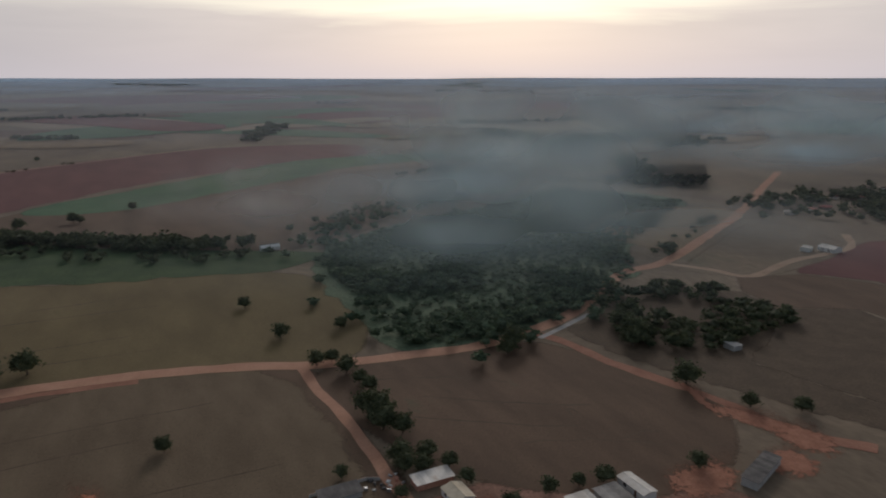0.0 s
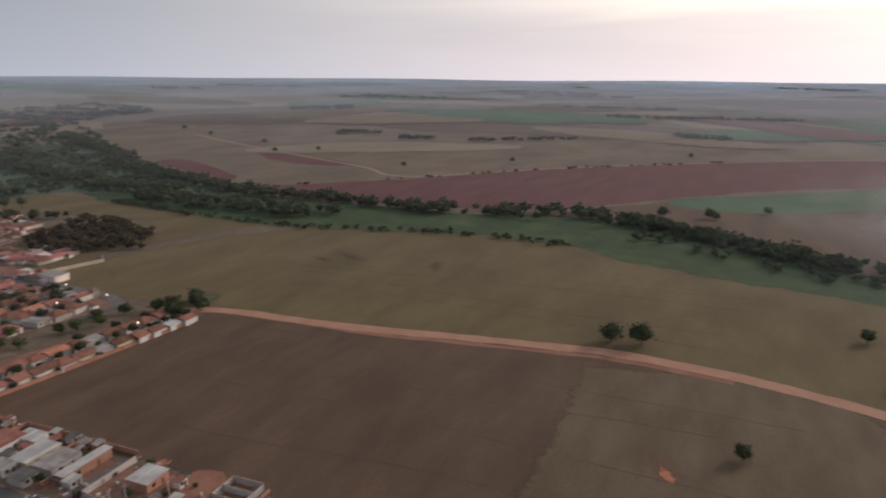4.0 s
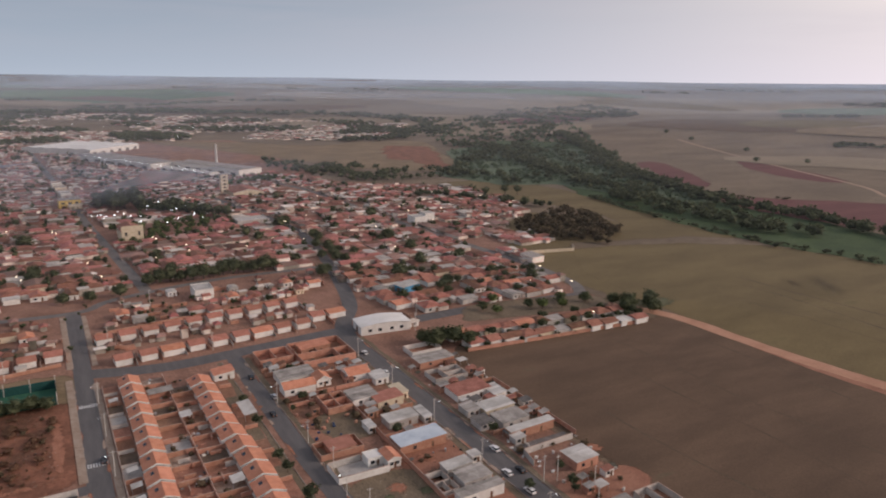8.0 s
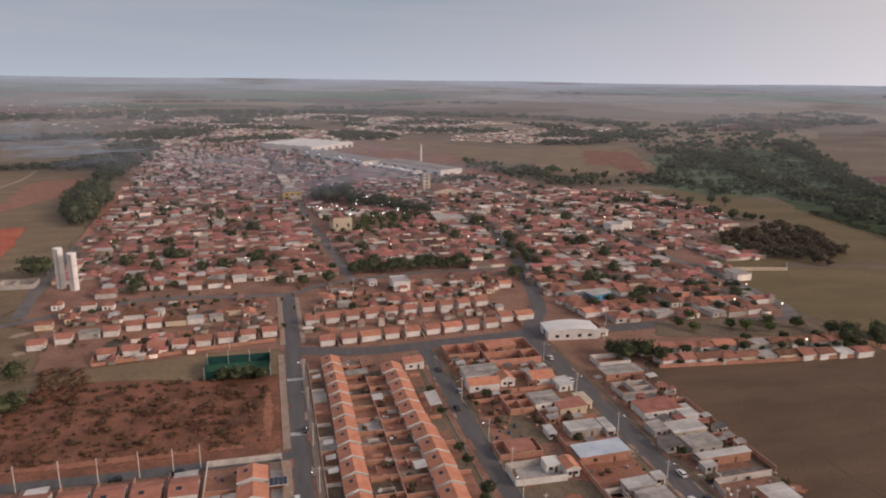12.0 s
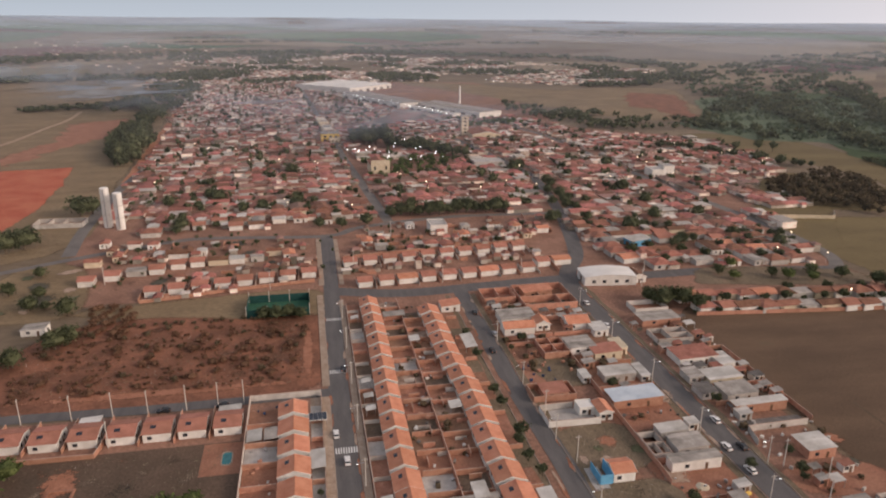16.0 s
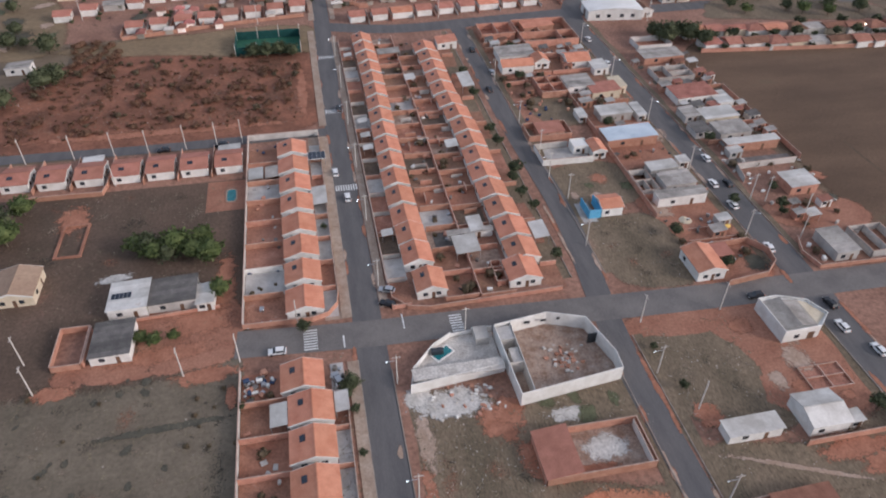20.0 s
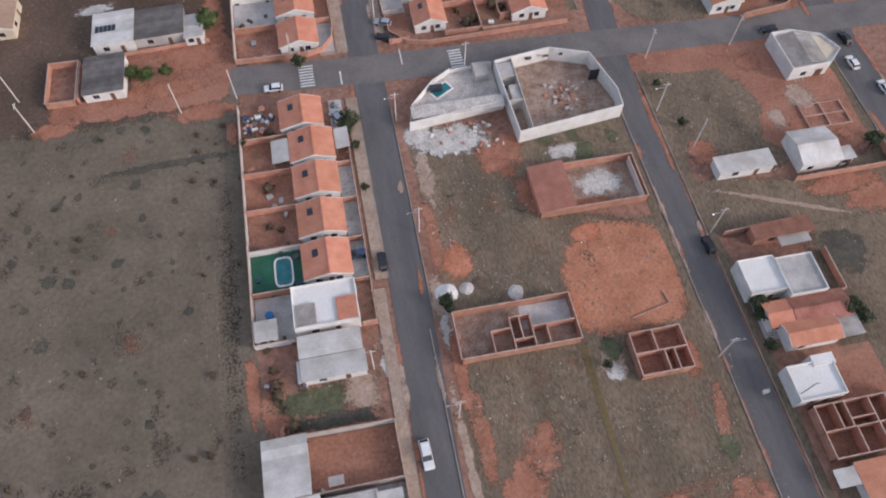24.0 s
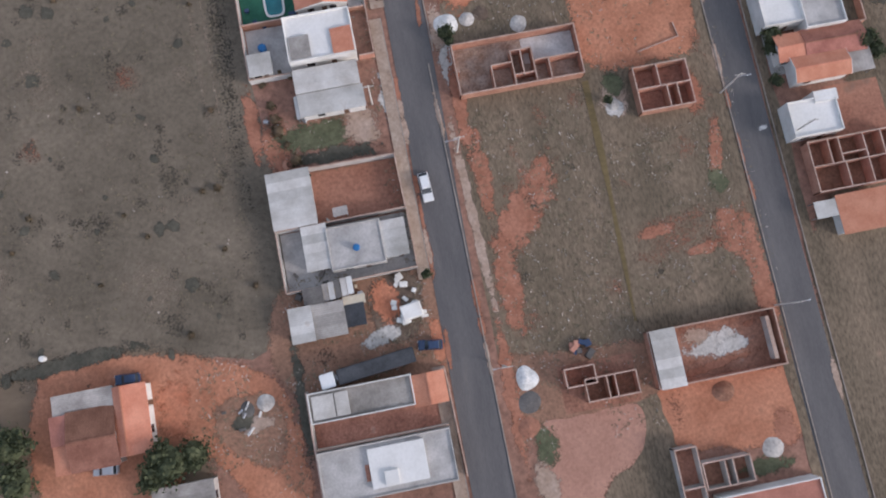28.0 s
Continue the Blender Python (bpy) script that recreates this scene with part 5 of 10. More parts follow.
canopy(-11.3, 10.6, 3.8, 1.6, "yellowed sheet shelter on posts", 2.3, CREAM_WALL)
field("yard_earth", [(-23, -3), (-23, 14), (1, 14), (2.4, 2), (2.2, -3.4)], YARD_SOIL, 0.07, "worn brown earth yard", 0.6, 4)
field("yard_earth", [(-8, 4), (-7.4, 13), (-1, 13), (-1, 8), (-3, 4)], DARK_EARTH, 0.085, "dark oily ground in the scrap yard", 0.8, 3)

soil(-6.4, 9.6, 2.6, 4.6, 10, P_ORANGE)
soil(-8, 3.6, 4, 1.6, 10, P_GREY)
soil(1.2, 1.5, 1.2, 5, 0, P_ORANGE)
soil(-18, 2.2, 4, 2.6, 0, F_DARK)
# long darker strip along the outer side wall of the long houses
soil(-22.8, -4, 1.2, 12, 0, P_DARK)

# long houses at the far end of the street
yard_wall([(-21.8, -2.9), (-21.8, -21.4)], "rendered side wall of long houses", 2.4, RAW_WALL)
yard_wall([(-21.6, -12.5), (0.4, -12.5)], "pale dividing wall between two yards", 2.2, WHITE_WALL)
yard_floor(-21.6, 0.4, -12.3, -8.4, FLOOR_RED, "packed earth side yard")
ob = flat_house(-12.9, -5.7, 17.2, 5.0, "long white house with stepped flat roof", h=3.0, deck=ROOF_CEMENT, lip=0.5)
part("roof_step", boxes((-8.0, -4.4, -1.9, 1.9, 3.3, 3.42)), ROOF_METAL, ob)
part("roof_step", boxes((-4.2, -2.0, -1.9, 1.9, 3.3, 3.5)), ROOF_METAL, ob)
gable_house(-1.7, -6.1, 5.2, 4.6, "front room with fresh orange tile roof", h=3.0, rise=0.7, ridge="y", fascia=False)
ob = flat_house(-10.6, -17.0, 21.8, 8.4, "large grey house with flat concrete roof", h=3.3, wall=RAW_WALL, lip=0.35)
part("raised_roof", boxes((-2.8, 6.4, -2.9, 3.4, 3.4, 4.0)), TANK_WHITE, ob, "white painted raised roof")
part("roof_box", boxes((-0.6, 1.6, -2.6, -0.4, 4.0, 4.5)), TANK_WHITE, ob)
part("water_gutter", boxes((-3.6, -2.9, -1.6, 1.0, 3.4, 3.6)), FLOOR_RED, ob)
yard_wall([(0.5, -3.4), (1.4, -3.4), (1.8, -21.4)], "low front wall of the long houses", 1.2, RAW_WALL)

# farmhouse on the red track
field("yard_earth", [(-64, 8), (-46, 7), (-33, 3), (-26, -3), (-25, -22), (-31, -22), (-36, -12), (-42, -9), (-47, -14), (-66, -16)], ORANGE_SOIL, 0.08, "red earth farmyard with wheel tracks", 0.8, 4)
field("yard_earth", [(-36.4, -3.4), (-32, -2.4), (-28, -3.4), (-26.8, -8), (-28.6, -13), (-32, -11.4), (-36.2, -8)], YARD_SOIL, 0.1, "weedy island in the farmyard", 0.6, 3)
gable_house(-49.8, -1.6, 5.0, 10.6, "farmhouse wing with orange tile roof", h=2.9, rise=0.8, apex=0.3, fascia=False)
shed_house(-57.4, 2.8, 9.6, 2.7, "farm lean-to with grey cement roof", h0=2.6, h1=2.9, roof=ROOF_CEMENT)
gable_house(-56.4, -3.4, 9.2, 7.4, "farmhouse with dark weathered tile roof", h=2.8, rise=0.9, roof=ROOF_OLD, ridge="x", fascia=False)
shed_house(-61.6, -1.2, 2.7, 4.2, "farm annexe with dusty tile roof", h0=2.6, h1=2.9, roof=ROOF_ROW)
shed_house(-61.4, -5.8, 3.0, 4.4, "farm porch with worn orange roof", h0=2.3, h1=2.5, roof=ROOF_NEW)
shed_house(-43.4, -16.0, 9.6, 5.0, "grey farm shed with sheet roof", h0=2.6, h1=3.0, roof=ROOF_CEMENT)
soil(-30.6, -6.4, 2.6, 1.8, 0, P_DUST, 0.112)
soil(-33.2, -5.4, 2.4, 1.6, 20, P_DARK, 0.112)
soil(-44, -1.5, 3.2, 6, 0, P_ORANGE, 0.105)
soil(-60, 9.4, 14, 1.6, 4, P_DARK, 0.112)
heap(-29.0, -3.4, 1.6, 0.5, RUBBLE, "pale sand heap in the farmyard", seed=1)
heap(-32.2, -3.9, 1.4, 0.4, ROOF_DARK, "dark gravel heap in the farmyard", seed=2)

# ---- the block between the two streets, from the camera's foot northwards ----
field("vacant_lot", [(12, 41), (35, 41), (36, -4), (34, -6), (12, -6)], LOT_GRASS, 0.05, "weedy vacant lot with worn soil", 0.8, 4)
field("vacant_lot", [(36.6, 33), (58.6, 33), (58.6, -3), (36.4, -3)], LOT_GRASS, 0.055, "weedy vacant lot behind the brick shells", 0.8, 4)
field("bare_soil", [(36, -14.4), (58.8, -14.8), (58.6, -24.5), (50, -25), (44, -24.4), (36, -22.6)], ORANGE_SOIL, 0.07, "levelled red earth lot", 0.8, 4)
field("vacant_lot", [(29, -15), (35.6, -15), (35.2, -40), (22, -40), (24, -29), (30, -24)], LOT_GRASS, 0.071, "weedy strip between bare lots", 0.8, 4)
field("bare_soil", [(17, -14.6), (31.4, -15.4), (31.2, -21), (29, -24), (23.4, -27.4), (21.4, -40), (14, -40), (15, -27)], PINK_SOIL, 0.074, "levelled pink earth lot", 0.8, 4)
field("bare_soil", [(12, -4), (18, -5), (35, -6.5), (35, -14), (14, -15), (11.6, -12)], YARD_SOIL, 0.075, "trodden soil round the shell", 0.8, 3)
field("vacant_lot", [(36.6, 67), (44.2, 68), (52, 65), (58.6, 62), (58.6, 42), (53, 32), (37, 32)], LOT_GRASS, 0.06, "weedy lot with scraped orange earth", 0.8, 4)
field("bare_soil", [(38.4, 60), (44.2, 65.6), (49.6, 64), (57.6, 61), (57.8, 54), (55.6, 45.4), (45.4, 44), (37.4, 45.4), (36.6, 52)], ORANGE_SOIL, 0.075, "scraped lot of bare orange earth", 1.0, 4, rim=2.6)
field("vacant_lot", [(12, 94), (34, 88), (35.5, 70), (36, 53), (12.6, 53)], LOT_GRASS, 0.06, "dry weedy lot behind the corner building", 0.8, 4)
field("vacant_lot", [(36, 88), (58, 92), (58.6, 81.5), (36, 81.5)], LOT_GRASS, 0.06, "dry strip between walls", 0.5, 3)
shell(13.4, 35.6, 42.3, 51.6, "roofless brick house with small rooms", [(0.02, 0.45, 0.02, 0.46), (0.28, 0.02, 0.28, 0.46), (0.28, 0.46, 0.45, 0.46), (0.45, 0.02, 0.45, 0.68), (0.45, 0.68, 0.62, 0.68), (0.53, 0.18, 0.53, 0.68), (0.45, 0.2, 0.62, 0.2), (0.62, 0.02, 0.62, 0.68), (0.62, 0.42, 0.98, 0.42), (0.74, 0.02, 0.74, 0.42)], 2.4, floor=FLOOR_RUBBLE)
yard_floor(26.0, 35.4, 46.6, 51.4, PALE_SLAB, "pale poured concrete floor", 0.16)
shell(44.0, 53.6, 33.3, 41.4, "roofless brick house shell", [(0.0, 0.5, 1.0, 0.5), (0.44, 0.5, 0.44, 1.0), (0.55, 0.0, 0.55, 0.5), (0.74, 0.0, 0.74, 0.5)], 2.5)
shell(35.8, 57.8, -13.7, -4.3, "walled lot with poured floor", [], 2.2, floor=FLOOR_RED)
for px, py, rx, ry, patch in ((47.4, -8.4, 5.6, 2.4, P_GREY), (50.6, -9.0, 3.6, 1.6, P_GREY), (44.4, -6.4, 2.6, 1.6, P_DUST), (46.6, -11.8, 8.6, 0.8, P_RED), (53.6, -6.2, 1.4, 0.8, P_RED)):
    soil(px, py, rx, ry, 8, patch, 0.125)
yard_wall([(56.4, -12.4), (56.4, -5.2)], "thick grey rendered wall inside the lot", 2.0, RAW_WALL, 0.5)
shed_house(38.0, -9.0, 3.7, 9.2, "back room with white sheet roof", h0=3.0, h1=3.2, roof=ROOF_METAL, wall=BRICK_WALL)
shell(20.8, 25.8, -10.6, -7.6, "small brick room without a roof", [], 2.3)
shell(23.8, 32.5, -13.5, -9.8, "row of roofless brick rooms", [(0.42, 0, 0.42, 1), (0.58, 0, 0.58, 1)], 2.3)
yard_floor(20.0, 33.0, -15, -7, FLOOR_RED, "dark trodden floor round the shell", 0.1)
shell(35.7, 39.3, -38, -23.8, "long grey rendered room without a roof", [(0, 0.55, 1, 0.55)], 2.4, RAW_WALL)
shell(39.7, 47.7, -30.9, -26.7, "row of grey rendered rooms without a roof", [(0.46, 0, 0.46, 1), (0.63, 0, 0.63, 1)], 2.4, RAW_WALL)
flat_house(49.4, -36.6, 17.0, 8.6, "house with white parapets and salmon roof", h=2.9, wall=WHITE_WALL, deck=ROOF_ROW, lip=0.35)
soil(51, -29.6, 5, 1.6, 0, P_GREEN)
soil(55.6, -24.5, 2.4, 3.4, 0, P_RED)
soil(38.4, -17.6, 2.4, 4.4, 0, F_RED)
soil(15.6, -19.5, 2.2, 4.0, 0, P_GREEN)
soil(14.4, -26, 2.2, 5, 0, P_DUST)
heap(13.6, 60.2 - 3.6, 2.2, 1.0, WHITE_SAND, "white sand heap beside the street", seed=3)
heap(17.4, 57.0, 1.4, 0.6, RUBBLE, "pale gravel heap in the lot", seed=4)
heap(26.4, 54.4, 1.6, 0.5, RUBBLE, "low grey sand heap", seed=5)
heap(20.2, 57.6, 1.5, 0.25, DARK_EARTH, "burnt dark patch of ash", "ash", seed=6)
heap(40.0, 36.4, 1.3, 0.7, RUBBLE, "pale sand heap beside the shell", seed=7)
heap(14.6, -7.8, 2.0, 0.9, WHITE_SAND, "pale sand heap by the street", seed=9)
heap(14.4, -11.8, 2.0, 0.4, ROOF_DARK, "dark grey gravel heap", seed=10)
heap(13.4, -15.8, 1.9, 0.4, RED_SOIL, "red soil heap on bare ground", seed=11)
heap(46.8, -16.4, 1.9, 0.7, FLOOR_RED, "dark soil heap on levelled earth", seed=12)
heap(52.9, -27.0, 1.9, 0.4, RUBBLE, "grey rubble heap on the lot", seed=13)

# corner building at the crossing, walls without a roof
corner = thing("unfinished_building", 47.2, 100, 0, "large unfinished white corner building without a roof", "unfinished building")
HEX = [(-12.2, 9.6), (-11.4, -11.0), (12.3, -8.0), (12.6, -3.2), (9.6, 8.2), (1.0, 11.4)]
part("floor_slab", prism([(x * 0.99, y * 0.99) for x, y in HEX], 0.05, 0.14), FLOOR_RUBBLE, corner)
for i in range(6):
    (ax, ay), (bx, by) = HEX[i], HEX[(i + 1) % 6]
    d = Vector((bx - ax, by - ay)).normalized()
    s = Vector((-d.y, d.x)) * 0.1
    part("wall", prism([(ax + s.x, ay + s.y), (ax - s.x, ay - s.y), (bx - s.x, by - s.y), (bx + s.x, by + s.y)], 0.1, 4.0 + 0.004 * i), WHITE_WALL, corner)
part("wall", boxes((-8.4, -8.2, -10.6, 10.0, 0.1, 3.7)), RAW_WALL, corner)
part("wall", boxes((-12.0, -8.4, 4.9, 5.1, 0.1, 3.6)), RAW_WALL, corner)
part("wall", boxes((-12.0, -8.4, -2.1, -1.9, 0.1, 3.6)), RAW_WALL, corner)
part("stair_room", boxes((-10.6, -8.5, -1.9, 2.6, 0.1, 3.2)), RAW_WALL, corner)
part("slab", boxes((-11.8, -8.5, 5.2, 9.2, 3.3, 3.45)), CONCRETE, corner)
for k in (-4, 0, 4):
    part("window_opening", boxes((k - 0.7, k + 0.7, 10.25 - abs(k) * 0.02, 10.33, 2.2, 2.9)), GLASS, corner)
part("gate", boxes((8.6, 11.2, 3.4, 3.6, 0.1, 3.2)), GLASS, corner, "dark metal gate")
low_b = thing("unfinished_building", 24, 103, 0, "low white corner shop under construction with a pool", "unfinished building")
OUT = [(-10.6, -6.6), (10.8, -4.2), (10.8, 8.0), (6.0, 8.4), (1.0, 8.0), (-3.6, 5.2), (-9.2, -1.0)]
part("floor_slab", prism(OUT, 0.05, 0.5), RUBBLE, low_b, "pale concrete floor with plaster dust")
for i in (0, 2, 3, 4, 5, 6):
    (ax, ay), (bx, by) = OUT[i], OUT[(i + 1) % 7]
    d = Vector((bx - ax, by - ay)).normalized()
    s = Vector((-d.y, d.x)) * 0.09
    part("wall", prism([(ax + s.x, ay + s.y), (ax - s.x, ay - s.y), (bx - s.x, by - s.y), (bx + s.x, by + s.y)], 0.1, (3.0, 0, 2.2, 1.5, 2.0, 2.0, 1.0)[i]), WHITE_WALL, low_b)
part("slab", boxes((-9.8, 10.6, -5.6, -2.2, 2.7, 2.9)), RUBBLE, low_b, "stained concrete roof slab")
part("wall", boxes((-9.6, 10.6, -2.3, -2.1, 0.5, 2.7)), WHITE_WALL, low_b)
part("dark_window", boxes((-4.4, -1.6, 2.8, 4.0, 0.52, 1.9)), GLASS, low_b)
part("stair_room", boxes((6.2, 9.4, 4.2, 8.2, 0.5, 2.6)), RAW_WALL, low_b)
pool_b = thing("swimming_pool", 22.2, 106.2, 32, "small blue pool in the unfinished shop", "swimming pool", z=0.5)
part("rim", boxes((-2.6, 2.6, -1.5, 1.5, 0.0, 0.14)), WHITE_WALL, pool_b)
part("water", boxes((-2.2, 2.2, -1.1, 1.1, 0.141, 0.17)), POOL, pool_b, "clear blue water")
# roofless brick house with a tiled wing
shell(35.4, 57.8, 69.6, 80.4, "walled brick yard with plastered floor", [], 2.3, floor=FLOOR_RUBBLE)
soil(49.8, 75.8, 5.4, 3.4, 0, P_GREY, 0.125)
soil(46.5, 71.6, 6, 1.0, 0, P_RED, 0.125)
shed_house(38.8, 75.0, 6.8, 10.8, "brick wing with weathered red tile roof", h0=2.4, h1=3.2, wall=BRICK_WALL, roof=ROOF_ROW)
yard_wall([(57.0, 70.0), (57.0, 79.9)], "pale blue-grey front wall", 2.2, WHITE_WALL)

# ---- the double row of houses between the streets ----
E_ROW, E2_ROW = "houses in the east row", "houses in the back row"
first = gable_house(22.2, 127.6, 7.4, 7.6, "small white row house with orange tile roof", E_ROW, solar=-1)
first.matrix_basis = pose(23.4, 128.9, 0)
for i in range(1, 17):
    copy_thing(first, pose(22.2 - 0.7 * math.sin(i * 0.35), 127.6 + 9.64 * i + (0, 2.5, 1.4)[i if i < 3 else 0], 0))
first = gable_house(47.4, 128.8, 8.2, 7.7, "small row house with orange tile roof and collector", E2_ROW, solar=-1)
for i in range(1, 16):
    copy_thing(first, pose(49.0 + 0.5 * math.sin(i) - 0.28 * max(0, i - 6), 127.2 + 9.45 * i, 0))
for i in range(17):
    yy = 123.0 + 9.64 * i
    yard_wall([(26.6, yy), (35.2, yy)], "red brick wall between back yards", 1.8, BRICK_WALL)
    yard_wall([(13.2, yy), (18.0, yy)], "low brick wall between front yards", 1.4, RAW_WALL if i % 3 else BRICK_WALL)
    yard_floor(26.2, 35.0, yy + 0.2, yy + 9.3, (FLOOR_RED, YARD_SOIL, CONCRETE, FLOOR_RED, DARK_EARTH, RED_SOIL, FLOOR_RUBBLE)[(i * 3) % 7], "packed earth back yard")
    yard_floor(13.2, 18.4, yy + 0.2, yy + 9.3, (FLOOR_RED, CONCRETE, DARK_EARTH, FLOOR_RED)[i % 4], "front yard floor of the row")
    if i < 16:
        y2 = 122.5 + 9.45 * i
        yard_wall([(35.5, y2), (44.4, y2)], "red brick wall between back yards", 1.8, BRICK_WALL)
        yard_floor(35.4, 44.2, y2 + 0.2, y2 + 9.1, (YARD_SOIL, FLOOR_RED, RED_SOIL, DARK_EARTH, FLOOR_RED, FLOOR_RUBBLE)[(i * 5) % 6], "packed red back yard")
        yard_floor(53.2, 57.9, y2 + 0.2, y2 + 9.1, (FLOOR_RED, LOT_GRASS, FLOOR_RED)[i % 3], "front yard of the back row")
        if i % 2:
            yard_wall([(53.4, y2), (57.8, y2)], "brick wall between front yards", 1.5, BRICK_WALL)
yard_wall([(35.3, 123), (35.3, 286)], "long brick wall between the rows", 1.9, BRICK_WALL)
yard_wall([(13.0, 132), (12.9, 210), (13.1, 286)], "front wall of the row with gates", 1.5, RAW_WALL)
yard_wall([(13.2, 132), (13.6, 126), (17, 122.4), (22, 121.2), (34.4, 121.6), (56.4, 122.2)], "low orange brick corner wall", 1.3, BRICK_WALL)
canopy(35.6, 141.6, 6.6, 7.8, "white sheet roof over a back yard", 2.7, ROOF_METAL)
canopy(40.0, 150.0, 4.0, 7.0, "narrow white sheet roof on posts", 2.7, ROOF_METAL)
canopy(56.6, 144.2, 4.2, 7.6, "white carport roof at the street", 2.7, ROOF_METAL)
shed_house(38.0, 147.4, 12.4, 1.8, "long low storeroom with sheet roof", h0=2.2, h1=2.4, wall=WHITE_WALL, roof=ROOF_CEMENT)
canopy(57.0, 238, 4.6, 12, "pale sheet roof beside the street", 2.7, ROOF_METAL)
canopy(32.0, 268.5, 9.0, 5.4, "pair of pale sheet roofs behind the row", 2.6, ROOF_CEMENT)
canopy(36.8, 244.0, 4.0, 5.0, "white sheet roof in a back yard", 2.5, ROOF_METAL)
# flat slab in the dark roof material, added in place of a dark yard roof
yard_floor(28.0, 34.6, 143.4, 150.6, ROOF_DARK, "dark flat slab in a back yard", 0.13)
shell(40.4, 45.6, 126.4, 134.4, "small brick frame without a roof", [(0, 0.5, 1, 0.5), (0.5, 0, 0.5, 1)], 1.9)
water_tank(43.2, 148.6, 0.1, "blue plastic water tank in a back yard", 0.8)
for k in range(24):
    px, py = (29 + 3.4 * (k % 2), 165 + 4.9 * k) if k < 14 else (39 + 2.6 * (k % 2), 158 + 9.45 * (k - 14))
    yard_wall([(px, py), (px + (3.6 if k % 3 else 0.1), py + (0.1 if k % 3 else 4.2))], "short brick wall dividing a back yard", 1.3 + 0.2 * (k % 4), (BRICK_WALL, RAW_WALL, BRICK_WALL)[k % 3])
canopy(42.4, 193.6, 4.0, 4.8, "white sheet roof in a back yard", 2.5, ROOF_METAL)
for yy in (204, 214, 196, 150.6, 268):
    canopy(15.6, yy, 3.2, 3.0, "small white carport roof on posts", 2.4, ROOF_METAL)
shed_house(57.0, 275.0, 8.0, 7.0, "corner house with orange tile roof", h0=2.8, h1=3.6, wall=WHITE_WALL, roof=ROOF_NEW)

# ---- the mixed block east of the side street ----
E_BLOCK = "houses in the mixed block"
field("vacant_lot", [(72, 146), (92, 146), (92, 120.5), (76, 120.5), (71.6, 128)], LOT_GRASS, 0.06, "dry weedy lot", 0.8, 4)
field("vacant_lot", [(71.6, 175), (92, 175), (92, 157), (72, 157)], LOT_GRASS, 0.06, "dry weedy lot behind the blue house", 0.8, 4)
field("vacant_lot", [(77, 221), (92, 222), (92, 204), (80, 205)], LOT_GRASS, 0.06, "dry weedy lot", 0.8, 4)
field("bare_soil", [(70, 222), (84, 222), (84, 203), (70, 203)], RED_SOIL, 0.052, "scraped red soil beside the weedy lot", 0.8, 4)
field("bare_soil", [(93, 200), (113, 200), (113, 121), (93, 121)], RED_SOIL, 0.055, "trodden red soil between houses", 0.8, 4)
field("bare_soil", [(72, 290), (113, 290), (113, 224), (93, 202), (72, 224)], FLOOR_RED, 0.05, "trodden red soil between houses", 0.8, 4)
ob = gable_house(95.0, 123.6, 7.6, 10.2, "white corner house with orange tile roof", E_BLOCK, h=3.2, rise=1.2)
shed_house(101.4, 126.6, 4.6, 4.8, "side wing with worn orange tile roof", E_BLOCK, h0=2.7, h1=3.0, wall=BRICK_WALL, roof=ROOF_ROW)
yard_wall([(98.6, 115.6), (110, 117), (114.6, 121), (115.4, 126), (112, 131), (98.6, 130.6)], "orange brick wall round the corner yard", 2.0, BRICK_WALL)
yard_floor(98.6, 112.0, 118, 130.4, RED_SOIL, "red earth corner yard")
gable_house(80.4, 152.6, 6.4, 6.2, "small house with orange roof and white walls", E_BLOCK, h=3.0, rise=1.0, ridge="x")
ob = thing("porch_wall", 75.2, 152.8, 0, "bright blue painted porch wall", "wall")
part("wall_length", boxes((-1.8, 1.6, -3.6, -3.4, 0, 3.0)), BLUE_WALL, ob)
part("wall_length", boxes((1.6, 1.8, -3.6, 3.6, 0, 3.2)), BLUE_WALL, ob)
part("wall_length", boxes((-1.9, -1.7, -3.6, 3.6, 0, 2.6)), BLUE_WALL, ob)
yard_floor(71.4, 75.8, 147.6, 157, CONCRETE, "dark concrete forecourt")
yard_wall([(68.9, 188.2), (68.9, 178.4), (85.8, 178.0)], "pale rendered yard wall", 2.3, WHITE_WALL)
yard_wall([(68.9, 188.2), (80.4, 188.4)], "pale rendered yard wall", 2.3, RAW_WALL)
yard_floor(69.1, 85.4, 178.5, 188.1, CONCRETE, "grey cement yard")
gable_house(88.0, 182.8, 4.4, 7.0, "white house with small orange roof", E_BLOCK, h=3.0, rise=0.8)
flat_house(83.2, 185.6, 5.2, 5.0, "white flat-roofed back room of the yard", E_BLOCK, h=2.8, deck=TANK_WHITE, lip=0.3)
shed_house(101.6, 188.8, 17.0, 8.0, "long hall with bright pale sheet roof", E_BLOCK, h0=3.0, h1=3.6, wall=BRICK_WALL, roof=ROOF_BLUE)
shed_house(102.7, 152.7, 15.0, 3.8, "long white house with cement sheet roof", E_BLOCK, h0=3.2, h1=3.6, wall=WHITE_WALL, roof=ROOF_CEMENT)
shed_house(105.2, 160.6, 9.6, 7.0, "grey house with flat cement roof", E_BLOCK, h0=2.9, h1=3.3, wall=RAW_WALL, roof=ROOF_CEMENT)
shed_house(103.9, 168.2, 8.8, 4.6, "grey house with patched sheet roof", E_BLOCK, h0=2.8, h1=3.2, wall=RAW_WALL, roof=ROOF_METAL)
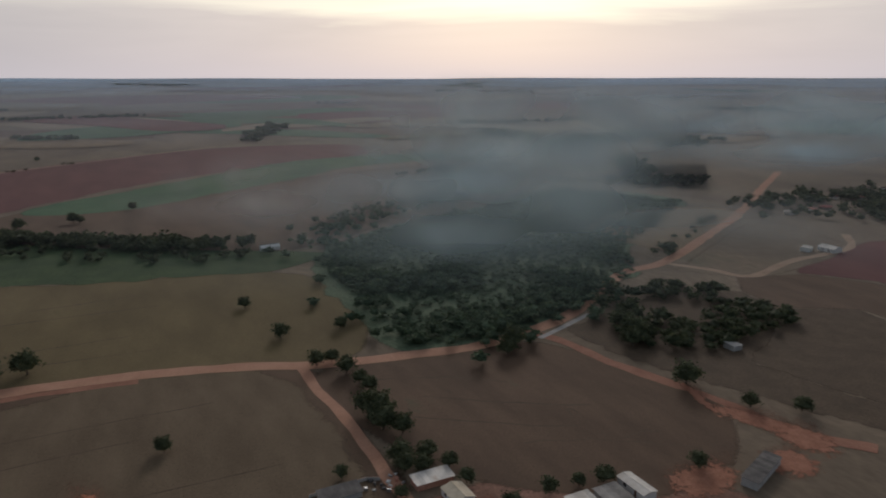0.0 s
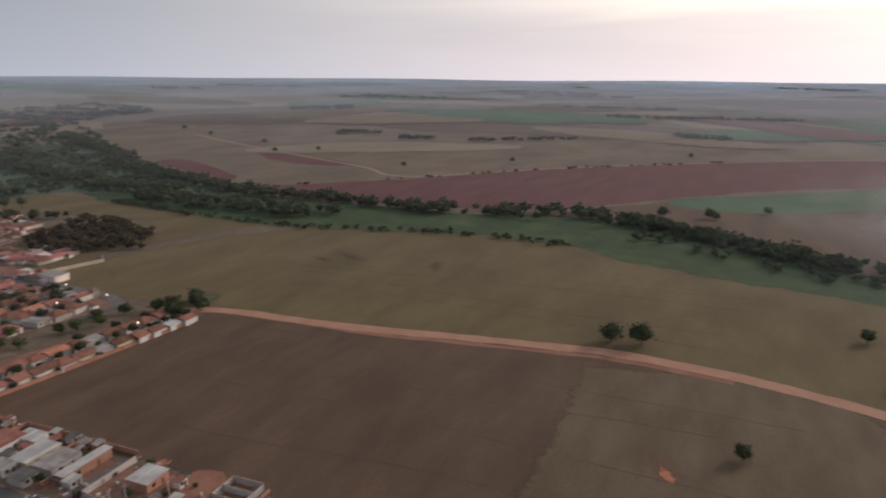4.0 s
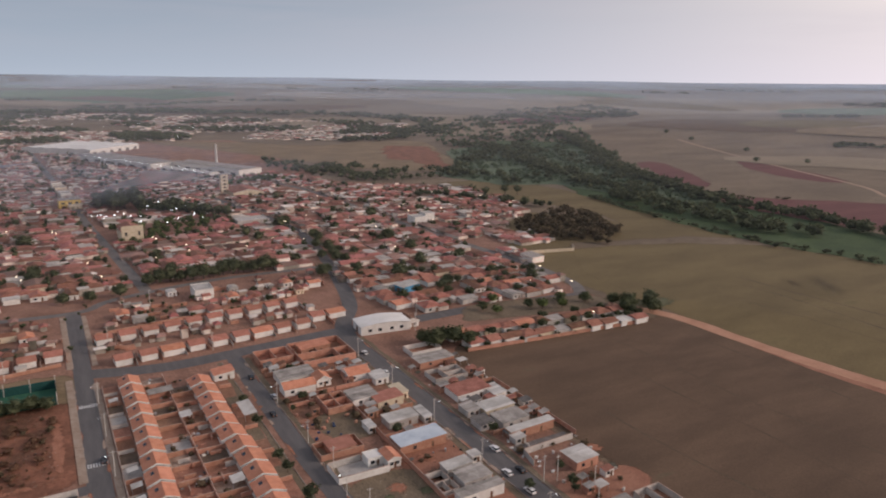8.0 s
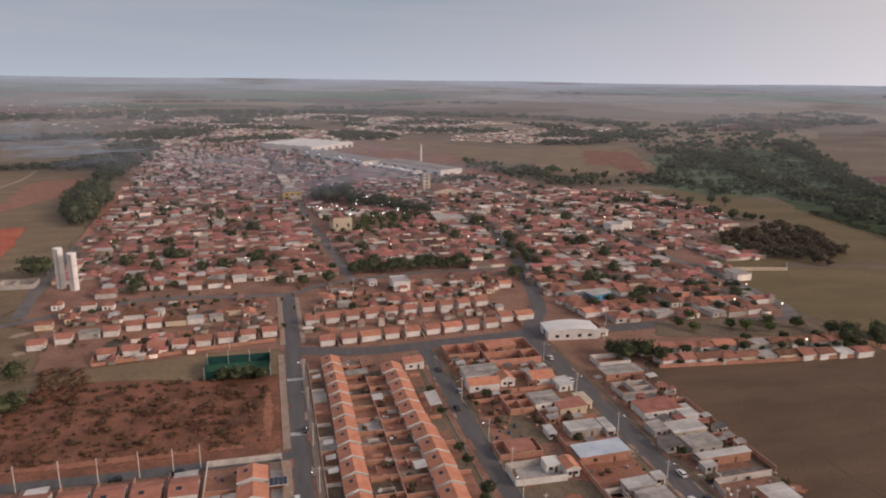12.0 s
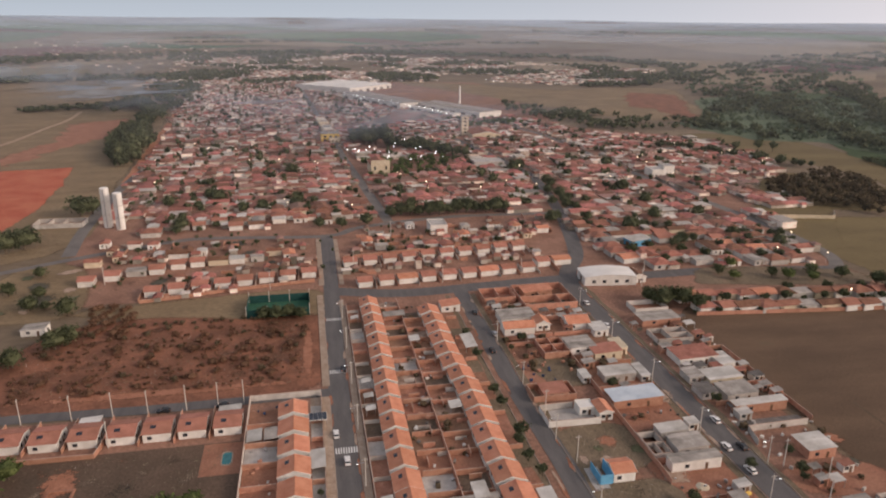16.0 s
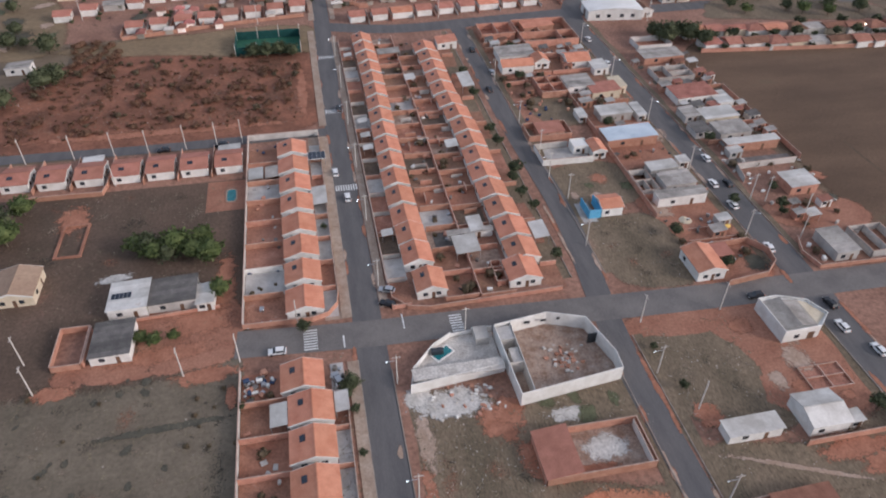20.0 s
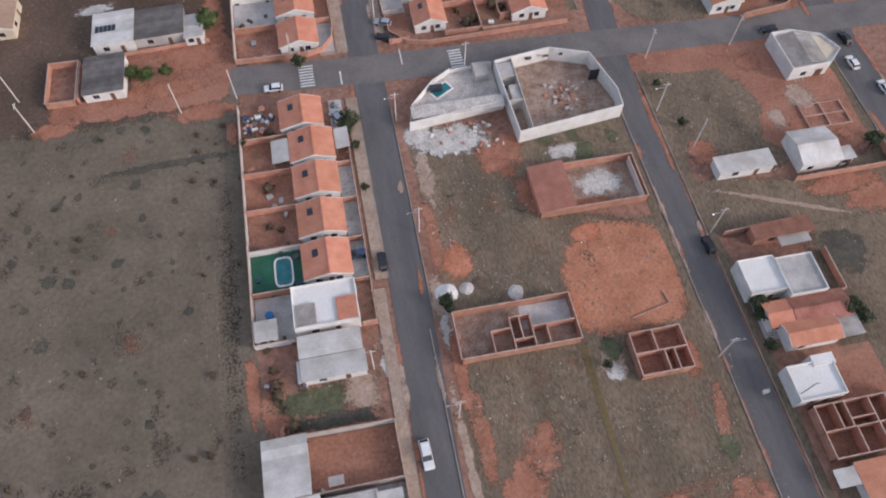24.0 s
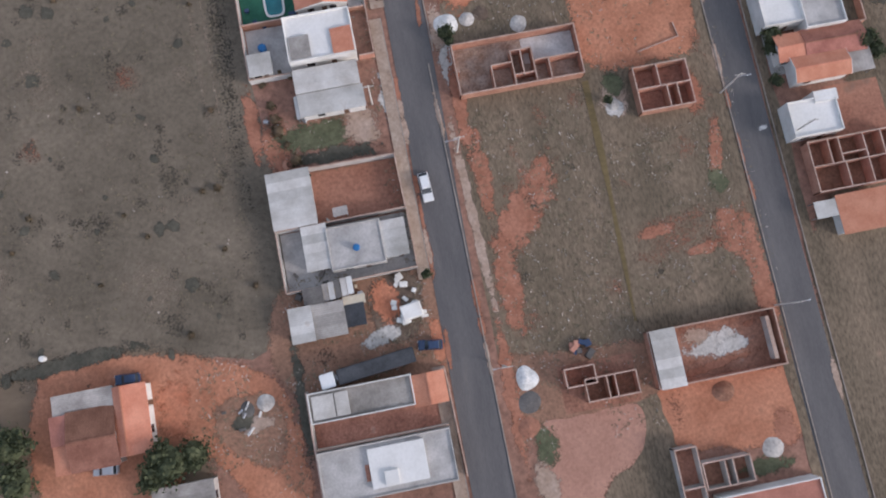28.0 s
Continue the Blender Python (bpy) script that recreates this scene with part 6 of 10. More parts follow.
shed_house(112.2, 170.8, 3.2, 3.6, "small white kiosk with flat sheet roof", h0=2.6, h1=2.8, wall=WHITE_WALL, roof=ROOF_METAL)
shell(92.8, 98.4, 157, 168, "unfinished grey rooms without a roof", [(0, 0.5, 1, 0.5), (0.5, 0, 0.5, 0.5)], 2.2, RAW_WALL)
shed_house(102.8, 205, 11.4, 6.8, "house with pale sheet roof", E_BLOCK, h0=2.9, h1=3.2, wall=RAW_WALL, roof=ROOF_METAL)
shed_house(98.0, 228.6, 10.0, 9.4, "house with grey sheet roof", E_BLOCK, h0=2.9, h1=3.3, wall=WHITE_WALL, roof=ROOF_CEMENT)
shed_house(105.6, 221.8, 10.6, 7.6, "house with dusty tan tile roof", E_BLOCK, h0=2.9, h1=3.5, wall=CREAM_WALL, roof=ROOF_ROW)
shed_house(112.4, 225.4, 4.2, 8.6, "front room with cream sheet roof", E_BLOCK, h0=2.8, h1=3.1, wall=CREAM_WALL, roof=CREAM_WALL)
gable_house(104.6, 249.2, 8.6, 9.4, "house with orange tile roof", E_BLOCK, ridge="x", h=2.9)
shed_house(111.6, 204.4, 2.8, 9.0, "small house with white sheet roof", E_BLOCK, h0=2.6, h1=2.9, wall=WHITE_WALL, roof=ROOF_METAL)
shed_house(111.2, 241.4, 5.8, 8.2, "small house with white sheet roof", E_BLOCK, h0=2.7, h1=3.0, wall=WHITE_WALL, roof=ROOF_METAL)
shed_house(82, 259, 14.6, 10.0, "house with long pale sheet roof", E_BLOCK, h0=2.9, h1=3.2, wall=WHITE_WALL, roof=ROOF_CEMENT)
gable_house(79.6, 247.8, 6.8, 12.6, "white house with orange tile roof", E_BLOCK, ridge="x", h=3.0)
gable_house(90.0, 250.0, 5.8, 7.0, "white house with orange tile roof", E_BLOCK, h=3.0)
shell(73, 87.6, 277, 288.6, "brick hall shell with rendered front", [(0.5, 0, 0.5, 1)], 3.0)
shell(89, 112.6, 267, 290.6, "large brick building without a roof", [(0, 0.4, 1, 0.4), (0.4, 0.4, 0.4, 1), (0.7, 0, 0.7, 0.4)], 3.0)
shed_house(99.0, 284.5, 13.0, 8.0, "brick hall with orange tile roof", E_BLOCK, h0=3.0, h1=3.8, wall=BRICK_WALL, roof=ROOF_NEW)
shell(82.4, 92.2, 222.4, 234.6, "brick house shell without a roof", [(0.5, 0, 0.5, 1), (0, 0.55, 1, 0.55)], 2.7)
yard_wall([(68.9, 202), (83.6, 202), (83.6, 193.4), (68.9, 193.4), (68.9, 202)], "dark red brick yard wall", 2.2, BRICK_WALL)
shed_house(77.0, 197.8, 8.6, 7.2, "brick house with patched red roof", E_BLOCK, h0=2.4, h1=2.7, wall=BRICK_WALL, roof=ROOF_ROW)
shed_house(91.0, 205.6, 2.6, 6.0, "narrow white wash house", h0=2.4, h1=2.6, wall=WHITE_WALL, roof=ROOF_METAL)
yard_wall([(92.6, 224), (92.6, 146)], "brick wall between back lots", 1.9, BRICK_WALL)
yard_wall([(72, 240), (92, 240.6)], "brick wall between two lots", 1.9, BRICK_WALL)
heap(97.0, 140.0, 3.0, 1.0, RED_SOIL, "red soil heap on bare ground", seed=14)
heap(106.0, 136.0, 2.4, 0.9, RED_SOIL, "red soil heap with bricks", seed=15)
heap(100.4, 143.6, 1.8, 0.7, CREAM_WALL, "pale sand heap on red soil", seed=16)
heap(110.6, 139.5, 1.6, 1.1, YELLOW_WALL, "bright yellow pile of bags", "pile", seed=17)
yard_wall([(97, 134), (112, 134)], "low brick footing on red soil", 0.6, BRICK_WALL)
yard_wall([(97, 139), (108, 139)], "low brick footing on red soil", 0.6, BRICK_WALL)

# sheds, lean-tos, walls and stored goods crowded between the houses
TAKEN = [(98, 114, 145, 154), (99, 114, 156, 176.5), (92.6, 100, 156, 171), (91, 112, 183, 194), (95, 110, 199, 211), (95, 109, 227, 240), (100, 115, 217, 227), (103.5, 113, 239.5, 248.5), (107.5, 114.5, 208.5, 217), (107.5, 114, 227.5, 236), (74, 90, 253, 265), (73, 97, 243.5, 254.5), (72.5, 88, 276, 289.5), (88.5, 113.5, 266, 291.5), (81.5, 95, 221, 233.5), (79, 90, 174, 187), (128, 152, 208, 219), (130, 146, 191.5, 202), (131, 144, 181, 191.5), (124, 131.5, 184, 204), (134, 151.5, 171, 181), (134, 148, 146, 158), (130, 142, 118.5, 130), (130, 149, 242, 253), (129, 146, 225, 238), (134, 150.5, 255, 266)]
CLUTTER = np.random.default_rng(77)


def free_spot(x0, x1, y0, y1, half):
    for k in range(40):
        x, y = CLUTTER.uniform(x0, x1), CLUTTER.uniform(y0, y1)
        if all(x + half < a or x - half > b or y + half < c or y - half > d for a, b, c, d in TAKEN):
            TAKEN.append((x - half, x + half, y - half, y + half))
            return x, y
    return None


ROOM = [("small lean-to with old tile roof", ROOF_OLD, BRICK_WALL), ("small brick shed with cement roof", ROOF_CEMENT, BRICK_WALL), ("grey wash room with sheet roof", ROOF_METAL, RAW_WALL), ("low store with dark old roof", ROOF_DARK, RAW_WALL), ("white back room with tile roof", ROOF_OLD, WHITE_WALL)]
for x0, x1, y0, y1, count in ((95, 112, 196, 265, 18), (93, 100, 157, 172, 3), (127, 151, 170, 252, 22), (74, 92, 264, 276, 4), (75, 84, 224, 238, 2), (94, 112, 122, 146, 4), (127, 150, 122, 158, 4)):
    for k in range(count):
        half = CLUTTER.uniform(1.3, 2.3)
        spot = free_spot(x0, x1, y0, y1, half)
        if spot is None:
            continue
        label, roof, wall = ROOM[int(CLUTTER.integers(0, 5))]
        if CLUTTER.random() < 0.62:
            room = shed_house(spot[0], spot[1], half * 1.9, half * CLUTTER.uniform(1.5, 1.9), label, h0=2.2, h1=2.7, wall=wall, roof=roof, over=0.15)
            room.name = "shed"
            room["category"] = "shed"
        else:
            canopy(spot[0], spot[1], half * 1.8, half * 1.8, "patched sheet roof on posts over a yard", 2.3, (ROOF_METAL, ROOF_CEMENT, ROOF_DARK)[k % 3])
for x0, x1, ys in ((93, 113, (155.2, 196.6, 214.6, 226.8, 241.2, 256)), (72, 92, (234.6, 266, 270.6))):
    for yy in ys:
        yard_wall([(x0, yy), (x1, yy + CLUTTER.uniform(-0.4, 0.4))], "brick wall between crowded lots", CLUTTER.uniform(1.6, 2.1), BRICK_WALL)
for x0, yy in ((100, 199), (104, 214.6), (99, 241.2), (106, 256), (80, 234.6), (82, 266)):
    yard_wall([(x0, yy), (x0 + 0.3, yy + 9)], "brick wall between crowded lots", 1.8, BRICK_WALL)

# south-east corner of the crossing
SE = "houses behind the crossing"
field("vacant_lot", [(69, 104), (88, 106), (93, 88), (92, 74), (72, 78)], LOT_GRASS, 0.06, "dark weedy lot", 0.8, 4)
field("bare_soil", [(88, 106), (112, 106), (112, 78), (90, 78), (93, 92)], RED_SOIL, 0.065, "turned red soil with heaps", 1.2, 4)
field("vacant_lot", [(70, 71), (90, 68.6), (112, 68), (112, 60), (88, 59), (70, 60)], LOT_GRASS, 0.06, "weedy lot with a foot track", 0.8, 4)
field("bare_soil", [(70, 108.6), (104, 108.6), (104, 104), (70, 103)], RED_SOIL, 0.062, "churned red verge", 1.0, 3)
field("vacant_lot", [(69.6, 6), (92, 6), (92, -60), (69.2, -60)], LOT_GRASS, 0.05, "dark weedy lot by the street", 0.8, 4)
field("vacant_lot", [(90, 58), (150, 58), (150, -60), (90, -60)], LOT_GRASS, 0.045, "rough red and grey lots", 1.5, 8)
corner_house = thing("house", 106.6, 100.8, 0, "white corner house with grey cement roof behind parapets", "house", SE)
PLAN = [(-6.0, -5.8), (3.6, -5.4), (7.6, -1.8), (5.2, 3.4), (-1.4, 6.0), (-6.2, 5.8)]
part("wall_body", prism(PLAN, 0, 3.3), WHITE_WALL, corner_house)
for i in range(6):
    (ax, ay), (bx, by) = PLAN[i], PLAN[(i + 1) % 6]
    d = Vector((bx - ax, by - ay)).normalized()
    s = Vector((-d.y, d.x)) * 0.2
    part("parapet", prism([(ax, ay), (bx, by), (bx + s.x, by + s.y), (ax + s.x, ay + s.y)], 3.3, 3.9 + 0.004 * i), WHITE_WALL, corner_house)
part("roof_slope", slope(-5.6, 3.32, -1.2, 4.1, -4.9, 4.9, 0.1), ROOF_CEMENT, corner_house)
part("roof_slope", slope(3.0, 3.32, -1.2, 4.1, -4.9, 4.0, 0.1), ROOF_CEMENT, corner_house)
part("roof_deck", prism([(3.1, -4.6), (6.8, -1.7), (4.8, 2.8), (3.1, 3.6)], 3.3, 3.4), CREAM_WALL, corner_house)
opening("window", -2.5, -5.62, 1.0, 2.1, 1.4, "x", GLASS, corner_house, -0.08)
opening("door", 1.4, -5.46, 0.02, 2.2, 1.8, "x", DOOR, corner_house, -0.08)
gable_house(96.0, 74.4, 8.4, 8.6, "white house with pale ridged sheet roof", SE, h=3.2, rise=1.2, roof=ROOF_METAL, ridge="x", fascia=False)
shed_house(102.4, 71.8, 2.2, 2.8, "small white wash room building", h0=2.6, h1=2.8, wall=WHITE_WALL, roof=ROOF_METAL)
shed_house(80.1, 73.6, 11.8, 3.9, "long low shed with pale sheet roof", SE, h0=2.6, h1=2.9, wall=WHITE_WALL, roof=ROOF_METAL)
shell(99.6, 109.4, 80.8, 87.2, "brick footings of a new house", [(0.5, 0, 0.5, 1), (0, 0.5, 1, 0.5)], 0.5)
yard_wall([(90, 68.4), (112.6, 68.6), (112.6, 77)], "orange brick boundary wall behind house", 1.8, BRICK_WALL)
yard_wall([(87.4, 59.4), (70, 58.8)], "brick boundary wall along weedy lot", 1.6, BRICK_WALL)
shed_house(80.8, 57.0, 11.6, 3.0, "narrow house with red tile roof", SE, h0=2.6, h1=3.2, wall=BRICK_WALL, roof=ROOF_OLD)
canopy(82.4, 54.6, 6.2, 2.6, "pale sheet porch roof on posts", 2.4, ROOF_METAL)
flat_house(72.1, 47.6, 7.2, 7.2, "bright white flat-roofed house", SE, h=3.4, deck=TANK_WHITE)
flat_house(79.4, 46.4, 7.4, 8.0, "white house with stained flat roof", SE, h=3.6, deck=CONCRETE)
yard_wall([(83.4, 42.4), (88, 42.8), (88, 52)], "brick yard wall behind white house", 1.8, BRICK_WALL)
gable_house(72.6, 39.8, 4.6, 5.0, "porch with orange tile roof", SE, ridge="x", h=2.8, rise=0.6, fascia=False)
gable_house(80.4, 39.8, 5.0, 10.6, "long house with weathered red tile roof", SE, ridge="x", h=2.8, rise=0.8, roof=ROOF_OLD, fascia=False)
gable_house(76.8, 35.4, 4.2, 9.6, "house with orange tile roof and white edge", SE, ridge="x", h=3.0, rise=0.7)
canopy(84.2, 35.4, 4.6, 4.2, "grey sheet roof over a yard", 2.4, ROOF_CEMENT)
flat_house(73.1, 26.6, 8.8, 6.4, "white house with flat pale roof", SE, h=3.1, deck=TANK_WHITE)
flat_house(75.8, 29.9, 4.2, 2.0, "small white back room", h=3.5, deck=TANK_WHITE, lip=0.1)
yard_floor(77.8, 88, 23, 32.4, RED_SOIL, "red earth yard")
shell(71.0, 87.0, 13.4, 22.4, "roofless brick house with many rooms", [(0, 0.5, 1, 0.5), (0.22, 0.5, 0.22, 1), (0.34, 0.5, 0.34, 1), (0.34, 0.66, 0.62, 0.66), (0.62, 0, 0.62, 1), (0.36, 0, 0.36, 0.5), (0.82, 0, 0.82, 1)], 2.5)
shed_house(77.6, 8.9, 8.6, 6.4, "house with orange-red tile roof", SE, h0=2.6, h1=3.2, wall=WHITE_WALL, roof=ROOF_NEW)
canopy(71.4, 10.4, 4.2, 3.0, "white sheet carport before the house", 2.4, ROOF_METAL)
yard_floor(69.4, 72.0, 36, 52, CONCRETE, "grey cement forecourt", 0.14)

# ---- east of the last street: small houses along the field ----
E_EDGE = "houses along the field"
shed_house(136.6, 213.4, 15.0, 10.0, "house with weathered red tile roof", E_EDGE, h0=2.9, h1=3.5, wall=WHITE_WALL, roof=ROOF_OLD)
shed_house(144.8, 207.1, 5.6, 8.8, "house with white sheet roof", E_EDGE, h0=2.9, h1=3.2, wall=WHITE_WALL, roof=ROOF_METAL)
shed_house(138.0, 196.6, 12.4, 7.6, "house with pale cement roof", E_EDGE, h0=2.8, h1=3.2, wall=CREAM_WALL, roof=ROOF_METAL)
shed_house(137.4, 186.4, 11.0, 8.4, "house with grey cement roof", E_EDGE, h0=2.8, h1=3.2, wall=RAW_WALL, roof=ROOF_CEMENT)
shed_house(127.4, 188.8, 5.6, 7.0, "dark lean-to with old roof", h0=2.4, h1=2.7, wall=RAW_WALL, roof=ROOF_DARK)
shed_house(128.6, 199.4, 5.2, 7.0, "small house with cement roof", h0=2.6, h1=2.9, wall=RAW_WALL, roof=ROOF_CEMENT)
shed_house(139.6, 177.2, 18.4, 3.4, "brick house with pale blue-grey sheet roof", E_EDGE, h0=3.0, h1=3.4, wall=BRICK_WALL, roof=ROOF_METAL)
yard_wall([(127, 158.4), (128.4, 165.6), (149.6, 166.2)], "long pale wall round a narrow lot", 2.2, RAW_WALL)
yard_floor(127, 150, 166.6, 171.6, ROOF_DARK, "dark ground in the narrow lot")
shed_house(141.4, 153.4, 8.8, 8.0, "brick house with pale sheet roof", E_EDGE, h0=3.1, h1=3.4, wall=BRICK_WALL, roof=ROOF_METAL)
field("bare_soil", [(127, 146), (152, 144), (152, 134), (138, 134), (127, 138)], RED_SOIL, 0.06, "bare orange earth", 1.0, 3)
shed_house(134.6, 124.3, 6.4, 10.2, "grey unfinished house with cement roof", E_EDGE, h0=3.1, h1=3.4, wall=RAW_WALL, roof=ROOF_CEMENT)
shell(142, 152, 119, 130, "grey block shell beside the house", [(0.5, 0, 0.5, 1)], 2.4, RAW_WALL)
yard_wall([(127, 130), (124.6, 124), (126, 117.6), (152, 117)], "pink rendered corner wall", 1.2, BRICK_WALL)
shell(134.6, 149.6, 256, 265, "white walled lot with red earth", [], 2.4, WHITE_WALL, RED_SOIL)
shed_house(139.8, 247.2, 16.6, 8.4, "low brick house with pale sheet roof", E_EDGE, h0=2.7, h1=3.0, wall=BRICK_WALL, roof=ROOF_CEMENT)
shell(130, 145, 226.6, 236.4, "grey block shell without a roof", [(0.4, 0, 0.4, 1), (0.4, 0.5, 1, 0.5)], 2.3, RAW_WALL)
for yy in (219, 202, 191.6, 181):
    yard_wall([(127, yy), (152, yy)], "brick wall between house lots", 1.8, BRICK_WALL)
yard_wall([(152.4, 168), (152.4, 219)], "brick back wall at the field", 1.8, BRICK_WALL)
# white hall with a curved roof
hall = thing("hall", 138.6, 296, -6, "white hall with a softly curved white roof", "hall")
bm = bmesh.new()
prof = [(-12.5 + 25 * k / 12, 4.2 + 1.2 * math.sin(math.pi * k / 12)) for k in range(13)]
ends = [[bm.verts.new((x, y, z)) for x, z in [(-12.5, 0)] + prof + [(12.5, 0)]] for y in (-6.5, 6.5)]
bm.faces.new(ends[0])
bm.faces.new(ends[1][::-1])
for i in range(15):
    j = (i + 1) % 15
    bm.faces.new((ends[0][i], ends[1][i], ends[1][j], ends[0][j]))
bmesh.ops.recalc_face_normals(bm, faces=bm.faces)
part("wall_body", bm, WHITE_WALL, hall)
bm = bmesh.new()
rows = [[bm.verts.new((x * 1.03, y, z + dz)) for x, z in prof] for y, dz in ((-6.9, 0.04), (6.9, 0.04), (6.9, 0.24), (-6.9, 0.24))]
for k in range(4):
    a, b = rows[k], rows[(k + 1) % 4]
    for i in range(12):
        bm.faces.new((a[i], a[i + 1], b[i + 1], b[i]))
bmesh.ops.recalc_face_normals(bm, faces=bm.faces)
part("curved_roof", bm, TANK_WHITE, hall)
for k in (-8, -3, 3, 8):
    opening("window", k, -6.5, 1.4, 2.8, 1.8, "x", GLASS, hall, -0.03)
opening("door", -12.5, 0, 0.05, 3.0, 3.0, "y", DOOR, hall, -0.03)
gable_house(152.6, 295, 7.6, 9.0, "small house with red tile roof beside the hall", h=3.2, roof=ROOF_OLD)

# ---- west: row of houses along the narrow street, farm plots ----
N_ROW = "houses on the narrow street"
first = gable_house(-79.0, 196.4, 9.4, 7.8, "small white house with orange roof and collectors", N_ROW, ridge="x", h=2.9, rise=1.1, solar=-1, fascia=False, roof=ROOF_ROW)
for i, cx in enumerate((-68.4, -58.0, -48.0, -38.0, -27.8)):
    copy_thing(first, pose(cx, 196.4, 0, 0, 0, 90))
for cx in (-89.4, -99.8, -110.2):
    copy_thing(first, pose(cx, 196.8, 0, 0, 0, 90))
for i, cx in enumerate((-104, -94, -84.2, -73.6, -63.2, -53.0, -43.0, -33.0)):
    yard_wall([(cx, 190), (cx, 207)], "brick wall between narrow lots", 1.7, BRICK_WALL)
yard_wall([(-84, 186.4), (-64, 186.2), (-63.4, 190)], "orange brick back wall of lots", 1.6, BRICK_WALL)
yard_floor(-104, -24, 188, 208, TOWN_SOIL, "trodden lots behind the narrow street")
canopy(-69, 203.6, 6.5, 3.6, "pale sheet carport beside the house", 2.6, ROOF_METAL)
canopy(-28, 203.4, 7, 3.6, "pale sheet carport beside the house", 2.6, ROOF_METAL)
yard_floor(-34, -23, 172, 187.6, RED_SOIL, "red earth round the pool")
pool(-26.9, 179.4, 2.6, 6.0, "small oval pool in red earth", PAVEMENT)
field("farm_yard", [(-100, 188), (-24, 188), (-24, 120), (-66, 112), (-100, 118), (-110, 150)], FARM_DIRT, 0.06, "trodden dry grass farm plot", 1.5, 6)
field("bare_soil", [(-46, 131), (-26, 134), (-24, 118), (-30, 113), (-58, 112), (-62, 116), (-46, 119)], RED_SOIL, 0.08, "red earth track between farm houses", 1.0, 4)
shed_house(-49.2, 136.6, 9.0, 10.0, "farm house with white roof and solar panels", h0=3.0, h1=3.4, wall=WHITE_WALL, roof=ROOF_METAL)
shed_house(-39.0, 136.8, 11.0, 9.2, "farm house with dark weathered roof", h0=2.8, h1=3.3, wall=RAW_WALL, roof=ROOF_DARK)
shed_house(-31.2, 134.4, 4.0, 7.0, "farm annexe with pale roof", h0=2.6, h1=2.9, wall=WHITE_WALL, roof=ROOF_METAL)
array = thing("solar_array", -49.2, 136.6, 0, "row of dark solar panels on a white roof", "solar panels")
for k in range(5):
    part("panel", slope(-4.0 + k * 0.95, 3.16 + 0.042 * k, -3.15 + k * 0.95, 3.20 + 0.042 * k, -1.2, 0.8, 0.05), SOLAR, array)
shed_house(-51.0, 122.8, 8.6, 11.0, "farm shed with dark patched roof", h0=2.6, h1=3.0, wall=WHITE_WALL, roof=ROOF_DARK)
shell(-63.6, -57.2, 117, 129, "open brick pen with earth floor", [], 1.8, BRICK_WALL, TOWN_SOIL)
yard_wall([(-56.8, 128.6), (-56.8, 117.2)], "dark brick wall of the pen", 1.8, BRICK_WALL)
yard_wall([(-55.6, 129.6), (-28, 131.4)], "low brick wall along the track", 1.0, BRICK_WALL)
gable_house(-77.0, 146.0, 9.8, 10.8, "farm house with yellow walls and tan roof", h=3.0, rise=1.4, wall=CREAM_WALL, roof=TRACK, ridge="y")
yard_wall([(-71.6, 172), (-65.2, 172), (-65.2, 158), (-71.6, 158), (-71.6, 172)], "low ring of red earth and brick", 0.5, RED_SOIL, t=0.7, cap=None)

# ---- trees ----
rng = np.random.default_rng(7)


def leaf_cloud(n, rx, rz, zc, leaf, clumps, gen, flat=0.0):
    """n small four-cornered leaves gathered in clumps on an uneven crown."""
    th = gen.uniform(0, 2 * np.pi, clumps)
    ph = np.arccos(gen.uniform(-0.55, 1, clumps))
    rad = gen.uniform(0.55, 0.95, clumps)
    cen = np.stack([rx * rad * np.sin(ph) * np.cos(th), rx * rad * np.sin(ph) * np.sin(th), zc + rz * rad * np.cos(ph)], 1)
    pick = gen.integers(0, clumps, n)
    spread = gen.normal(0, 1, (n, 3)) * np.array([rx, rx, rz]) * 0.17
    pos = cen[pick] + spread
    a = gen.normal(0, 1, (n, 3))
    a /= np.linalg.norm(a, axis=1, keepdims=True)
    b = np.cross(a, gen.normal(0, 1, (n, 3)))
    b /= np.linalg.norm(b, axis=1, keepdims=True)
    s = leaf * gen.uniform(0.6, 1.3, (n, 1))
    verts = np.stack([pos - a * s, pos - b * s * 0.7, pos + a * s, pos + b * s * 0.7], 1).reshape(-1, 3)
    faces = np.arange(4 * n).reshape(n, 4)
    return verts, faces


def core(rx, rz, zc, gen, mul=0.62, sub=1):
    bm = bmesh.new()
    bmesh.ops.create_icosphere(bm, subdivisions=sub, radius=1.0)
    v = np.array([x.co[:] for x in bm.verts]) * gen.uniform(0.72, 1.15, (len(bm.verts), 1))
    f = [[x.index for x in q.verts] for q in bm.faces]
    bm.free()
    return v * np.array([rx, rx, rz]) * mul + np.array([0, 0, zc]), np.array(f)


